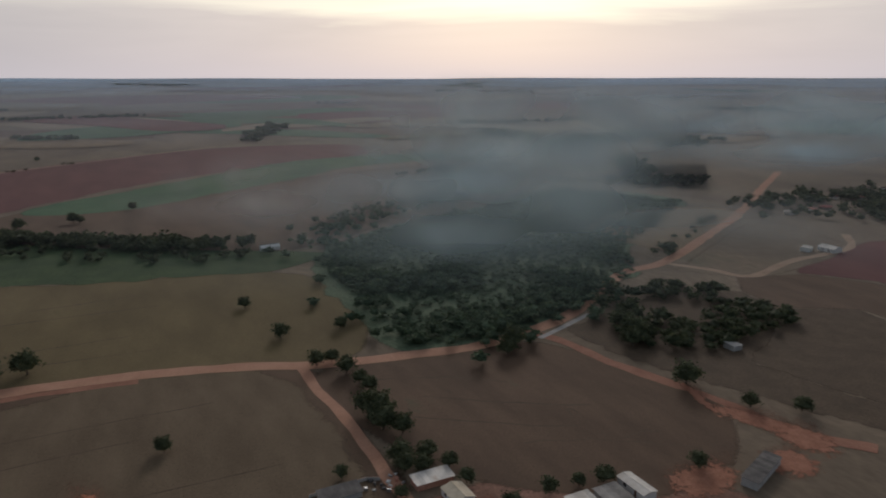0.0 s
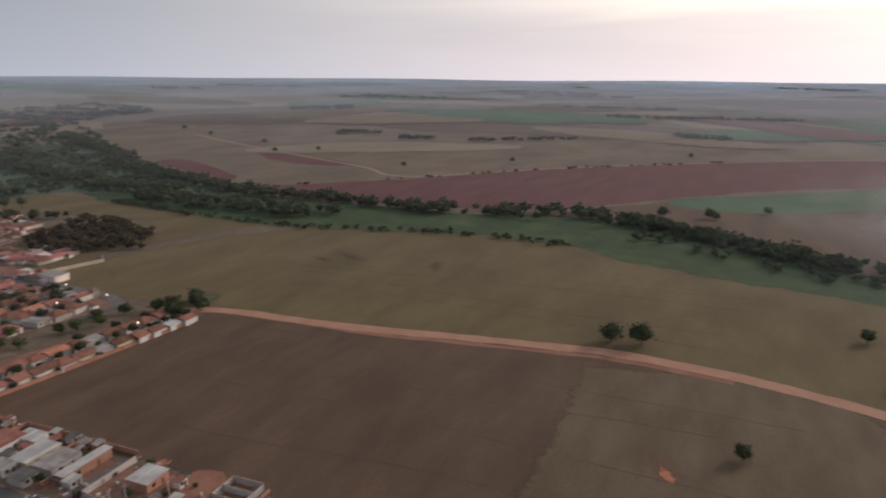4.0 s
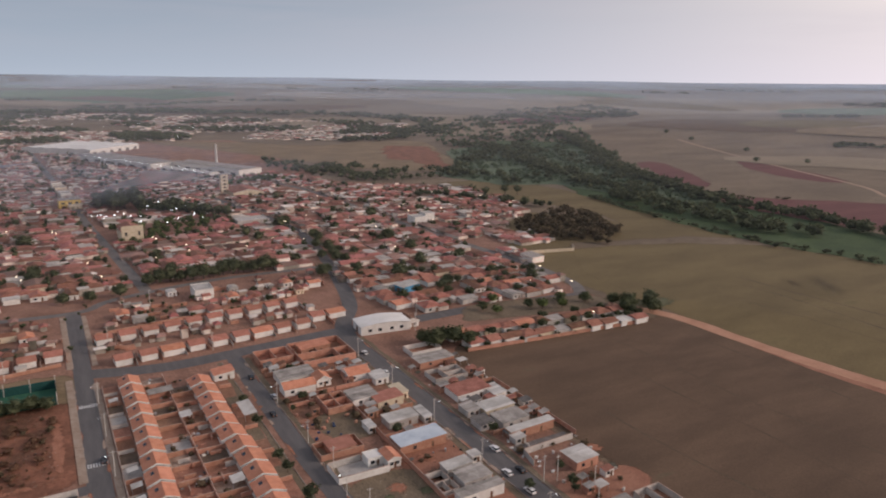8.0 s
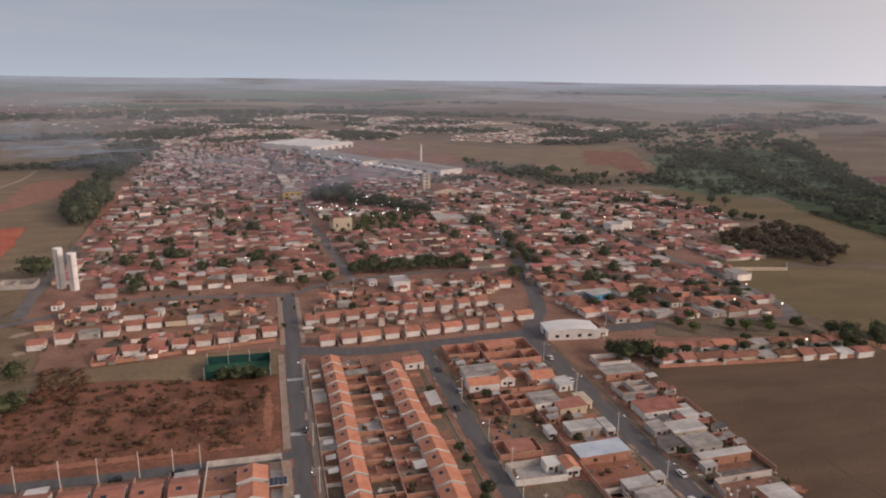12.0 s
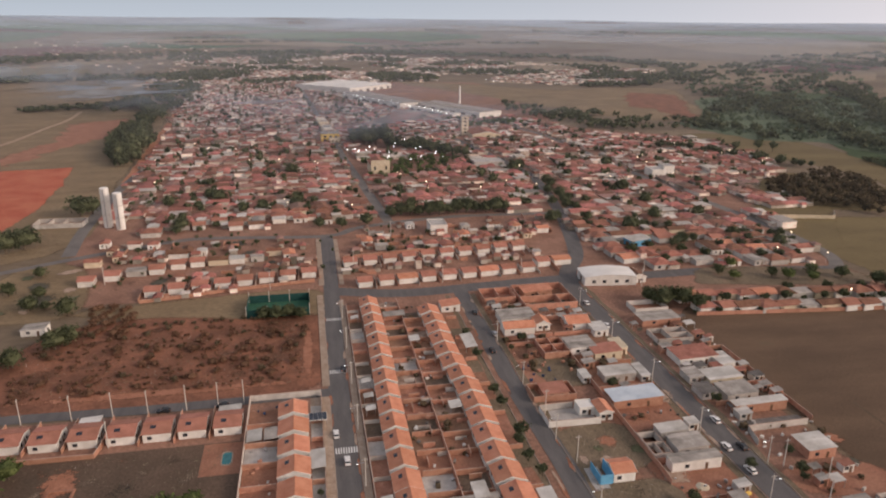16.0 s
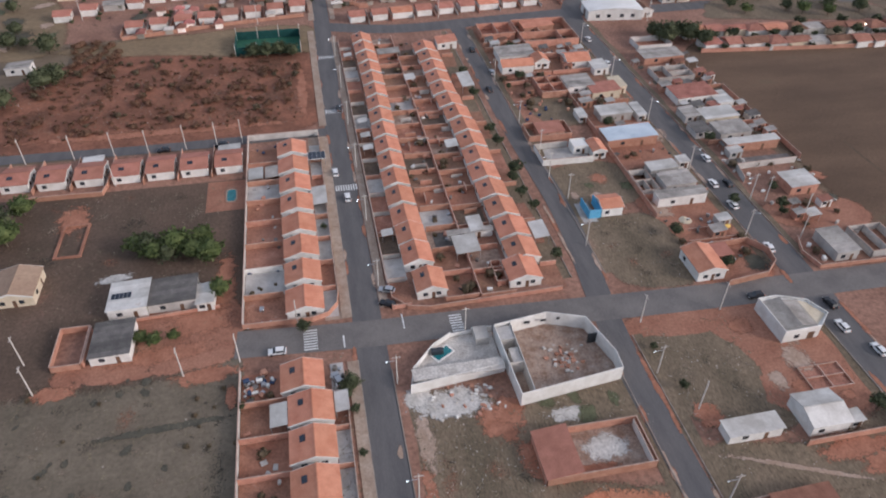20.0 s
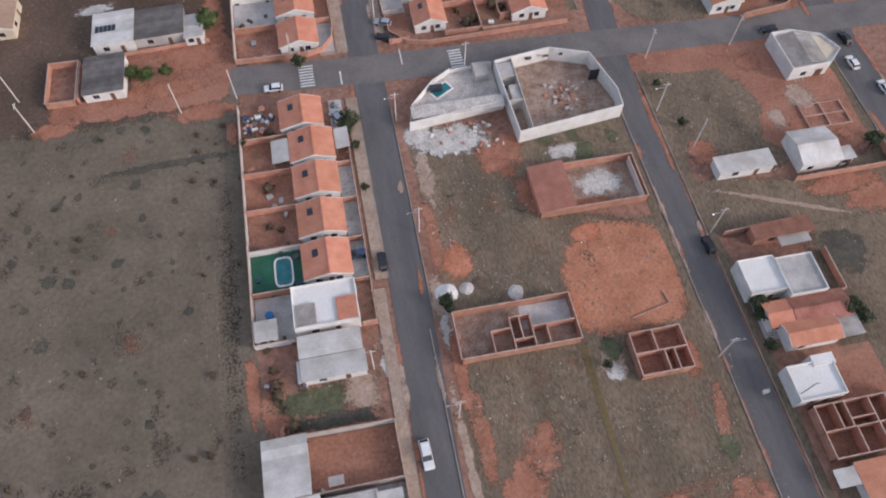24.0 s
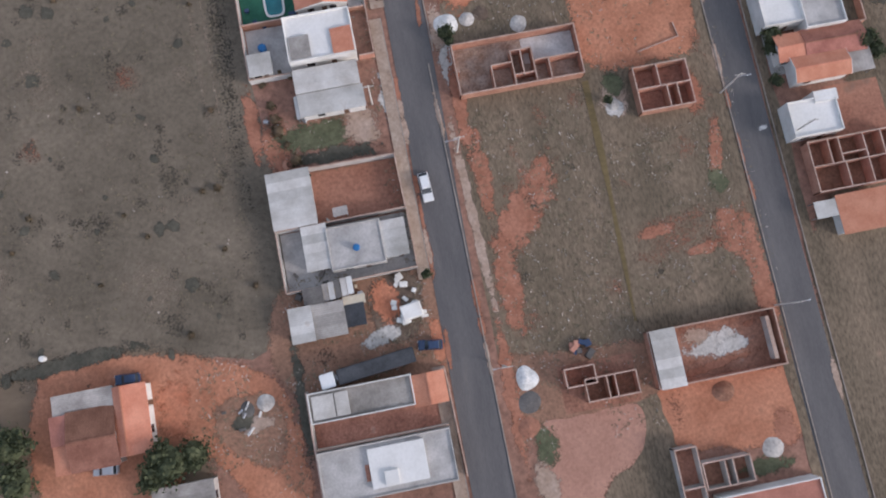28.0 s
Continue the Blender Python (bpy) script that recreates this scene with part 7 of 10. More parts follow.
def tree(name, h, r, label, leafmat=LEAF, leaves=420, leaf=0.36, seed=0, low=0.30, clumps=22):
    """A tapered trunk with limbs, and a crown of small leaves in clumps."""
    gen = np.random.default_rng(seed)
    ob = thing(name, 0, 0, 0, label, "tree")
    zc, rz = h * (low + (1 - low) / 2), h * (1 - low) / 2
    bm = bmesh.new()
    cylinder(bm, 0, 0, -0.2, zc, 0.035 * h + 0.05, 0.012 * h + 0.03, 8)
    for k in range(6):
        a = gen.uniform(0, 2 * math.pi)
        z0 = h * gen.uniform(low * 0.8, 0.55)
        tip = Vector((math.cos(a) * r * 0.6, math.sin(a) * r * 0.6, z0 + h * gen.uniform(0.15, 0.3)))
        base = Vector((0, 0, z0))
        d = (tip - base).normalized()
        s = d.orthogonal().normalized()
        q = d.cross(s)
        rings = [[bm.verts.new(c + (s * math.cos(t) + q * math.sin(t)) * w) for t in (0, 2.1, 4.2)] for c, w in ((base, 0.016 * h), (tip, 0.004 * h))]
        for i in range(3):
            j = (i + 1) % 3
            bm.faces.new((rings[0][i], rings[0][j], rings[1][j], rings[1][i]))
    part("trunk", bm, BARK, ob)
    v, f = leaf_cloud(leaves, r, rz, zc, leaf, clumps, gen)
    v2, f2 = core(r, rz, zc, gen, 0.78, 2)
    verts = v.tolist() + v2.tolist()
    faces = f.tolist() + (f2 + len(v)).tolist()
    from_arrays("crown", verts, faces, leafmat, ob)
    return ob


def plant(base, spots, group=""):
    """Copies of a tree: rows of x, y, size."""
    for k, (x, y, s) in enumerate(spots):
        m = pose(x, y, land(x, y), 0, 0, (k * 73 + x * 13) % 360) @ Matrix.Diagonal((s, s, s * (0.9 + 0.2 * ((k * 37) % 10) / 10), 1))
        ob = copy_thing(base, m)
        if group:
            ob["group"] = group


T_ROUND = tree("tree", 7.0, 4.2, "round dark green broadleaf tree", LEAF, 700, 0.40, 1, 0.10, 30)
T_ROUND.matrix_basis = pose(281, 258, 0)
T_TALL = tree("tree", 11.0, 4.2, "tall dark green tree with loose crown", LEAF, 520, 0.45, 2, 0.28)
T_TALL.matrix_basis = pose(-144, 640, 0)
T_BRIGHT = tree("tree", 6.5, 3.8, "leafy light green tree", LEAF_BRIGHT, 520, 0.40, 3, 0.2)
T_BRIGHT.matrix_basis = pose(-31, 150, 0)
T_SMALL = tree("tree", 4.2, 2.0, "small street tree with dense crown", LEAF, 260, 0.28, 4, 0.3, 14)
T_SMALL.matrix_basis = pose(57.5, 163, 0)
T_DRY = tree("shrub", 2.6, 1.7, "low dry brown-green shrub", LEAF_DRY, 160, 0.26, 5, 0.08, 10)
T_DRY.matrix_basis = pose(-20, 232, 0)
T_BRUSH = tree("shrub", 1.7, 1.8, "low brown leafless shrub on red soil", LEAF_BRUSH, 170, 0.24, 6, 0.04, 14)
T_BRUSH.matrix_basis = pose(-34, 241, 0)

# countryside trees beside the roads and on the fields
FIELD_TREES = "field trees"
plant(T_ROUND, [(317, 44, 1.4), (319.5, 30.5, 1.4), (365, -68, 0.9), (313, -74, 1.1), (312, -103, 0.8), (273, -79, 1.0), (274, -86, 0.85)], FIELD_TREES)
plant(T_ROUND, [(260, -88, 1.15), (248, -89, 0.8), (240, -90, 0.9), (222, -83, 1.35), (215, -84, 1.5), (208, -83, 1.4), (203, -88, 1.1), (227, -13, 0.75), (252, -165, 1.4), (246, -158, 1.1)], FIELD_TREES)
plant(T_ROUND, [(187, -205, 1.5), (235, -221, 1.5), (228, -214, 1.3), (150, -225, 0.9), (161, -211, 0.8), (660, 13, 1.3), (702, -36, 1.1), (648, 52, 1.3), (655, 8, 0.9), (140, -162, 0.8)], FIELD_TREES)
plant(T_ROUND, [(270, 262, 1.3), (262, 256, 1.1), (276, 250, 1.0), (288, 264, 1.1), (266, 270, 0.9)], FIELD_TREES)
plant(T_ROUND, [(958, 690, 1.2), (1010, 640, 1.0), (1080, 800, 1.2), (1160, 990, 1.4), (1240, 1130, 1.3), (880, 420, 0.9), (1000, 300, 1.0), (1180, 60, 1.0)], FIELD_TREES)
plant(T_ROUND, [(-37, 154.5, 0.85), (-42, 152, 0.8), (-47, 155.5, 0.9), (-89, 171, 1.4), (-95, 168, 1.3)], "farm plot trees")
plant(T_BRIGHT, [(-35, 152, 1.0), (-40, 155, 1.1), (-45, 153, 0.95), (-50, 157, 0.9), (-33, 158, 0.8), (-28, 136, 0.75), (-45, 123, 0.5), (-42, 121.5, 0.5), (-38, 122.5, 0.4), (-85, 166, 1.2), (-84, 180, 1.0), (-90, 156, 1.0)], "farm plot trees")
plant(T_ROUND, [(-70, -2, 0.9), (-69, -8, 0.8), (-45, -9.6, 0.9), (-41, -9, 0.7), (-47.6, -11, 0.7), (1.0, 100.6, 0.55), (-0.2, 98.6, 0.4)], "farm plot trees")
plant(T_SMALL, [(57.4, 201, 1.1), (57.6, 193, 1.0), (58.4, 175, 1.3), (57.0, 171, 1.0), (59.2, 156, 0.9), (58.6, 134, 0.9), (57.8, 228, 1.0), (57.6, 246, 0.9), (-8.4, 119.4, 0.9), (-1.0, 158, 0.5), (1.4, 94, 0.6), (1.6, 83, 0.5), (70.2, 43, 0.9), (69.6, 41, 0.8), (86.6, 39, 1.0), (88, 37, 0.9), (69.2, 34.4, 0.7), (1.2, 12.6, 0.5), (71.8, 87, 0.6), (118, 148.6, 0.9)], "street trees")
plant(T_SMALL, [(12.6, 54.5, 0.8), (13.2, 52.8, 0.6), (39, 36.8, 0.5), (70.4, 99.0, 0.5), (-22, 99, 0.5), (110, 74, 1.1), (113, 70, 1.0), (116, 72, 0.9), (129, 141, 0.7)], "street trees")
plant(T_ROUND, [(186, -80, 1.1), (180, -79, 0.9), (178, -84, 0.8), (184, -88, 0.9), (176, -92, 0.7), (166, -93, 0.7), (148, -98, 0.8), (150, -112, 0.7), (149, -122, 0.6), (147, -130, 0.8), (168, -72, 0.6), (186, -60, 0.6)], "trees round the southern houses")
# dry brush on the red lot
spots = []
for k in range(150):
    spots.append((-4 - rng.random() * 98, 222 + rng.random() ** 0.8 * 51, 0.3 + rng.random() ** 2 * 1.0))
plant(T_BRUSH, [q for k, q in enumerate(spots) if k % 5], "brush on the red lot")
plant(T_DRY, [q for k, q in enumerate(spots) if k % 5 == 0], "brush on the red lot")
plant(T_ROUND, [(-97, 262, 1.25), (-93, 267, 1.0), (-21, 277.5, 0.8), (-16, 277, 0.9), (-11, 277.5, 0.8), (-6, 276, 0.7)], "trees on the lot's edge")
plant(T_DRY, [(-74 + 3.1 * k + 1.4 * math.sin(k * 5.1), 278 + 1.2 * math.sin(k * 2.3), 0.5 + 0.3 * ((k * 7) % 5) / 4) for k in range(18)], "bushes on the lot's edge")
plant(T_BRUSH, [(-92 + 17 * ((k * 37) % 11) / 10, 272 + 28 * ((k * 53) % 13) / 12, 0.9 + 0.5 * ((k * 29) % 7) / 6) for k in range(26)], "brush on the red lot")
plant(T_ROUND, [(-119, 303, 1.0), (-113, 303.5, 0.55), (-102, 295, 1.15), (-107, 249, 1.1), (-113, 246, 0.9), (-119, 253, 0.8)], "trees round the lot's house")
plant(T_ROUND, [(-120, 318, 0.8), (-134, 322, 0.9), (-128, 345, 0.8), (-140, 300, 1.0)], "park trees")
plant(T_ROUND, [(-151, 392, 1.9), (-158, 386, 1.7), (-141, 458, 1.9), (-135, 462, 1.7)], "town edge trees")
plant(T_TALL, [(-150, 655, 1.9), (-155, 668, 2.0), (-147, 676, 1.8), (-158, 690, 1.9), (-152, 705, 1.8), (-149, 640, 1.6), (-160, 650, 1.7), (-156, 630, 1.4)], "town edge trees")
# dark row of trees before the old town, and the town square
plant(T_ROUND, [(50 + 6.2 * k, 426 + 0.2 * k + 2 * math.sin(k), 1.1 + 0.15 * (k % 3)) for k in range(13)], "tree row at the old town")
plant(T_TALL, [(46 + 7 * (k % 6) + 3 * math.sin(k * 2.1), 690 + 11 * (k // 6) + 4 * math.cos(k * 1.7), 1.15 + 0.12 * (k % 3)) for k in range(24)], "trees of the town square")
plant(T_TALL, [(108 + 6 * k, 640 - 7 * k, 1.0 + 0.1 * (k % 2)) for k in range(6)], "trees of the town square")
plant(T_ROUND, [(168, 428, 1.1), (171, 442, 1.0), (173, 456, 1.2), (169, 470, 1.0), (176, 486, 1.1), (178, 502, 1.0), (162, 440, 0.9), (184, 436, 0.9), (150, 262, 1.2), (154, 266, 1.1), (160, 262, 1.3), (164, 256, 1.0), (147, 268, 1.0)], "avenue trees")
plant(T_ROUND, [(198, 296, 0.8), (222, 288, 0.7), (242, 286, 0.8), (256, 281, 0.9)], "park trees")
plant(T_BRIGHT, [(201, 287, 0.8), (227, 282, 0.9), (238, 279, 0.8), (246, 290, 0.8), (209, 303, 0.8)], "park trees")
field("green_park", [(184, 292), (200, 304), (262, 290), (266, 274), (240, 274), (186, 284)], LOT_GRASS, 0.13, "small worn park with paths", 1.0, 4)


# woods: many trees joined
def inside(x, y, poly):
    hit = False
    for (ax, ay), (bx, by) in zip(poly, poly[1:] + poly[:1]):
        if (ay > y) != (by > y) and x < (bx - ax) * (y - ay) / (by - ay) + ax:
            hit = not hit
    return hit


CROWNS = {}
for kind, (n, leaf) in {"near": (110, 0.30), "mid": (56, 0.40), "far": (22, 0.62)}.items():
    CROWNS[kind] = []
    for s in range(5):
        gen = np.random.default_rng(50 + s)
        v, f = leaf_cloud(n, 1.0, 0.85, 0.95, leaf * 0.62, 11, gen)
        c, cf = core(1.0, 0.85, 0.95, gen, 0.7)
        CROWNS[kind].append((np.concatenate([v, c]), f, cf + len(v)))


def woods(spots, mat, label, kind="near", name="woods"):
    """Joined trees: rows of x, y, crown radius, height."""
    verts, quads, tris, base = [], [], [], 0
    for k, (x, y, r, h) in enumerate(spots):
        v, q, t = CROWNS[kind][k % 5]
        a = (k * 2.399) % 6.283
        c, s = math.cos(a), math.sin(a)
        w = np.stack([(v[:, 0] * c - v[:, 1] * s) * r + x, (v[:, 0] * s + v[:, 1] * c) * r + y, v[:, 2] * h * 0.55 + land(x, y)], 1)
        verts.append(w)
        quads.append(q + base)
        tris.append(t + base)
        base += len(v)
    ob = from_arrays(name, np.concatenate(verts), np.concatenate(quads).tolist() + np.concatenate(tris).tolist(), mat)
    return tagged(ob, label, "woods", kind="stuff")


def fill(poly, step, r0, r1, h0, h1, thin=0.0):
    xs, ys = [p[0] for p in poly], [p[1] for p in poly]
    out = []
    y = min(ys)
    while y < max(ys):
        x = min(xs)
        while x < max(xs):
            px, py = x + rng.uniform(-0.5, 0.5) * step, y + rng.uniform(-0.5, 0.5) * step
            keep = 0.5 + 0.5 * noise.noise((px * 0.02, py * 0.02, 4.0)) > thin
            if keep and inside(px, py, poly):
                k = rng.random()
                out.append((px, py, r0 + (r1 - r0) * k, h0 + (h1 - h0) * k))
            x += step
        y += step
    return out


def band(points, width, count, r0, r1, h0, h1):
    line = smooth_line(points, 10)
    out = []
    for k in range(count):
        p = line[int(rng.integers(0, len(line)))]
        q = rng.random()
        out.append((p.x + rng.normal(0, width / 2.6), p.y + rng.normal(0, width / 2.6), r0 + (r1 - r0) * q, h0 + (h1 - h0) * q))
    return out


woods([(-4 - 100 * rng.random(), 221 + 52 * rng.random(), rng.uniform(0.35, 1.1), rng.uniform(0.5, 1.7)) for k in range(300)], LEAF_BRUSH, "low dry brush on the red lot", "mid", "brush")
SCRUB_POLY = [(455, -135), (523, -224), (560, -324), (612, -453), (500, -520), (376, -340), (322, -300), (300, -256), (278, -205), (268, -165), (274, -126), (322, -124), (392, -127)]
woods(fill(SCRUB_POLY, 7.0, 2.4, 4.8, 2.6, 5.5, 0.46), LEAF_SCRUB, "dense grey-green scrub wood", "mid")
woods(fill(SCRUB_POLY, 6.0, 1.6, 3.2, 1.4, 3.0, 0.18), LEAF_SCRUB, "low bushes in the scrub wood", "mid")
woods(fill([(389, -128), (320, -134), (284, -140), (266, -170), (284, -236), (340, -270), (400, -230)], 7.0, 2.6, 5.0, 4, 8, 0.57), LEAF_SCRUB, "darker trees in the scrub wood", "near")
woods(fill([(436, -221), (468, -288), (522, -370), (533, -437), (500, -470), (470, -400), (430, -300)], 9, 1.6, 3.2, 2.4, 4.5, 0.45), LEAF_BRIGHT, "lighter green bushes in the scrub wood", "mid")
woods(band([(300, -256), (278, -205), (268, -165), (276, -130), (322, -124), (392, -127), (455, -135)], 26, 70, 2.4, 4.8, 3.5, 7), LEAF_SCRUB, "dark edge of the scrub wood", "near")
woods(band([(470, -140), (540, -180), (600, -260), (640, -360)], 34, 150, 2.4, 4.6, 3.5, 7), LEAF_SCRUB, "loose bushes beyond the scrub wood", "mid")
woods(band([(640, -560), (600, -590), (570, -600), (600, -620)], 24, 60, 5, 8, 7, 11), LEAF, "dark clump of trees on the slope", "mid")
for line, count in (([(1000, -700), (1040, -760), (1069, -860)], 60), ([(1060, -900), (1115, -1024), (1052, -1011)], 60), ([(916, -907), (961, -1051)], 40), ([(1325, -783), (1180, -789)], 50)):
    woods(band(line, 40, count, 7, 12, 8, 13), LEAF, "far dark trees behind the smoke", "mid")
HEDGES = np.random.default_rng(33)
for k in range(34):
    az, r = radians(HEDGES.uniform(-10, 150)), HEDGES.uniform(1500, 4300)
    if az < radians(34) and r < 2400:
        continue
    turn = radians(HEDGES.uniform(60, 120))
    x, y, half = r * math.sin(az), r * math.cos(az), HEDGES.uniform(40, 260)
    dx, dy = math.sin(az + turn) * half, math.cos(az + turn) * half
    woods(band([(x - dx, y - dy), (x, y), (x + dx, y + dy)], HEDGES.uniform(14, 60), int(half * 0.28) + 8, 6, 11, 6, 11), LEAF, "far hedgerow trees on the fields", "far")
woods(fill([(300, -250), (292, -300), (262, -356), (212, -302), (206, -224), (238, -214)], 7.5, 3, 5.5, 4, 8, 0.47), LEAF, "dark grove beside the garden plots", "near")
woods(band([(700, 1060), (620, 800), (560, 600), (520, 460), (530, 330)], 30, 300, 3.5, 7, 6, 11), LEAF, "trees along the stream", "mid")
woods(band([(1010, 1220), (820, 900), (694, 720), (604, 480), (596, 350), (590, 240), (616, 140), (606, 72), (552, -4), (520, -56)], 26, 640, 3.5, 7, 6, 11), LEAF, "dark belt of trees along the stream", "mid")
woods(band([(608, 62), (556, -2), (522, -54), (505, -90)], 16, 130, 3, 5.5, 6, 9), LEAF, "dark clump of stream trees", "near")
woods(band([(505, 110), (505, 200), (480, 305), (476, 395), (498, 545)], 9, 140, 1.6, 3.2, 2.4, 4.5), LEAF, "low bushes along the meadow edge", "mid")
woods(band([(470, -100), (492, -60), (510, 0), (560, 60)], 18, 40, 2.5, 4, 4, 6), LEAF, "bushes in the river meadow", "mid")
VALLEY_LOW = [(470, 665), (440, 790), (486, 800), (545, 900), (620, 1040), (760, 1060), (850, 894), (734, 770), (647, 565), (594, 470), (540, 560), (523, 640)]
VALLEY_HIGH = [(620, 1040), (660, 1160), (720, 1330), (990, 1640), (1303, 1864), (1600, 1960), (1800, 1900), (1452, 1560), (1267, 1500), (985, 1080), (850, 894), (760, 1060)]
woods(fill(VALLEY_LOW, 12, 3.5, 7, 6, 11, 0.60), LEAF, "dark woods in the valley", "mid")
woods(fill(VALLEY_LOW, 10, 2, 4, 3, 6, 0.40), LEAF_SCRUB, "scrub in the valley", "mid")
woods(fill(VALLEY_HIGH, 17, 4.5, 9, 7, 12, 0.62), LEAF, "patchy woods up the valley", "mid")
woods(fill(VALLEY_HIGH, 20, 3, 6, 4, 8, 0.47), LEAF_SCRUB, "scattered scrub up the valley", "far")
field("valley_floor", VALLEY_LOW, SCRUB, 0.09, "scrubby valley floor between trees", 8, 14)
woods(fill([(288, 1025), (346, 916), (418, 824), (486, 792), (470, 740), (400, 742), (320, 754), (269, 926)], 11, 3.5, 6.5, 6, 10, 0.42), LEAF, "dark belt of trees behind the works", "mid")
woods(band([(723, 1387), (660, 1300), (600, 1270), (520, 1260)], 30, 90, 5, 9, 7, 11), LEAF, "trees below the far quarter", "mid")
woods(band([(-240, 985), (-215, 1100), (-205, 1290), (-170, 1000)], 46, 95, 5, 9, 8, 13), LEAF, "hazy dark trees at the town edge", "mid")
woods(fill([(-157, 604), (-191, 735), (-196, 827), (-165, 790), (-143, 710), (-143, 629)], 7, 4, 6.5, 8, 14, 0.34), LEAF, "tall dark clump at the town edge", "near")
woods(fill([(326, 440), (345, 470), (420, 502), (426, 460), (405, 410), (366, 380), (332, 412)], 8, 3.0, 5.2, 5, 9, 0.22), LEAF_DRY, "small dark brown wood beside the houses", "near")
woods(band([(340, 640), (380, 600), (400, 560), (420, 530)], 14, 30, 3.5, 5.5, 6, 9), LEAF, "trees at the edge of the houses", "mid")
woods(band([(420, -545), (449, -600), (440, -680), (420, -720), (360, -600)], 45, 150, 4, 7, 6, 10), LEAF, "trees of the hamlet", "mid")
woods(band([(360, -360), (345, -345), (420, -470)], 8, 18, 2.5, 4, 4, 6), LEAF, "bushes beside the track", "mid")
woods(band([(1020, -930), (1110, -780), (1270, -760)], 30, 70, 6, 10, 8, 12), LEAF, "far dark trees behind the smoke", "mid")
woods(band([(600, -560), (690, -640), (780, -700)], 26, 60, 5, 8, 7, 10), LEAF, "trees below the smoke", "mid")
woods(band([(830, -420), (790, -330)], 5, 14, 3, 5, 4, 5), LEAF, "hedge on the fallow slope", "mid")
woods(band([(1370, -290), (1480, -330), (1700, -420)], 40, 60, 8, 13, 8, 13), LEAF, "far clump of trees", "far")
woods(band([(1540, 13), (1590, 100)], 22, 22, 6, 10, 8, 12), LEAF, "far clump of trees", "far")
woods(band([(1420, 300), (1330, 420), (1300, 470)], 8, 26, 6, 9, 7, 10), LEAF, "far hedge trees", "far")
woods(band([(1280, 620), (1300, 560)], 14, 18, 6, 9, 7, 11), LEAF, "far copse on the fields", "far")
woods(band([(620, 500), (760, 372), (950, 212), (1130, 6)], 6, 40, 2, 3.5, 2.5, 4), LEAF_DRY, "bushes along the farm track", "far")
woods(band([(-350, 993), (-222, 1042)], 8, 60, 4, 7, 6, 9), LEAF, "hedge of dark trees beyond the pasture", "far")
woods(band([(-204, 1007), (-185, 900), (-176, 840)], 16, 60, 5, 8, 8, 13), LEAF, "dark trees at the town edge", "mid")
woods(band([(-560, 1420), (-300, 1480), (-150, 1560)], 60, 170, 7, 12, 8, 13), LEAF, "wooded edge beyond the town", "far")
woods(band([(-900, 1800), (-500, 2000), (-200, 2150)], 110, 190, 9, 15, 9, 14), LEAF, "wooded suburb on the slope", "far")
woods(band([(-160, 2150), (150, 2200), (420, 2150)], 60, 170, 10, 16, 10, 15), LEAF, "dark tree line behind the town", "far")
woods(band([(420, 2100), (700, 2000), (900, 1700), (760, 1360)], 60, 170, 8, 14, 9, 13), LEAF, "dark trees round the far quarter", "far")
woods(band([(1650, 1700), (1500, 1550), (1380, 1650)], 50, 60, 9, 14, 9, 13), LEAF, "far trees in the valley", "far")
woods(band([(1900, 1300), (2050, 1180)], 20, 40, 9, 14, 9, 12), LEAF, "far hedge on the pale fields", "far")

# ---- the town ----
WALL_FAR = material("town_plaster", (0.30, 0.24, 0.19), (0.86, 0.78, 0.69), 0.05, 1.5, island=0.7, bump=0.2, grain=0.1)
ROOF_FAR = material("town_roof_tiles", (0.20, 0.085, 0.066), (0.37, 0.165, 0.125), 0.03, 1.5, island=0.5, bump=0.3, grain=0.2)
ROOF_BROWN = material("dusty_brown_roof_tiles", (0.20, 0.125, 0.10), (0.33, 0.205, 0.165), 0.03, 1.5, island=0.5, bump=0.3, grain=0.2)
ROOF_GREY = material("town_grey_sheets", (0.26, 0.235, 0.21), (0.42, 0.385, 0.35), 0.03, 1.5, island=0.35, bump=0.3, grain=0.15)
ROOF_PALE = material("town_sheet_roofs", (0.42, 0.37, 0.32), (0.72, 0.66, 0.59), 0.03, 1.5, island=0.25, bump=0.3, grain=0.12)

def town_house(w, d, label, h=2.9, rise=1.2, wall=WHITE_WALL, roof=ROOF_OLD, hip=False):
    ob = thing("house", 0, 0, 0, label, "house", "town houses")
    hw, hd, o = w / 2, d / 2, 0.4
    part("wall_body", boxes((-hw, hw, -hd, hd, 0, h)), wall, ob)
    bm = bmesh.new()
    k = hd - hw * 0.8 if hip else hd + o
    low = [bm.verts.new(c) for c in ((-hw - o, -hd - o, h), (hw + o, -hd - o, h), (hw + o, hd + o, h), (-hw - o, hd + o, h))]
    a, b = bm.verts.new((0, -k, h + rise)), bm.verts.new((0, k, h + rise))
    bm.faces.new(low[::-1])
    for f in ((low[0], low[1], a), (low[1], low[2], b, a), (low[2], low[3], b), (low[3], low[0], a, b)):
        bm.faces.new(f)
    bmesh.ops.recalc_face_normals(bm, faces=bm.faces)
    part("roof", bm, roof, ob)
    opening("window", -hw * 0.4, -hd, 1.0, 2.1, 1.4, "x", GLASS, ob, -0.03)
    opening("door", hw * 0.4, -hd, 0.02, 2.1, 1.0, "x", DOOR, ob, -0.03)
    return ob


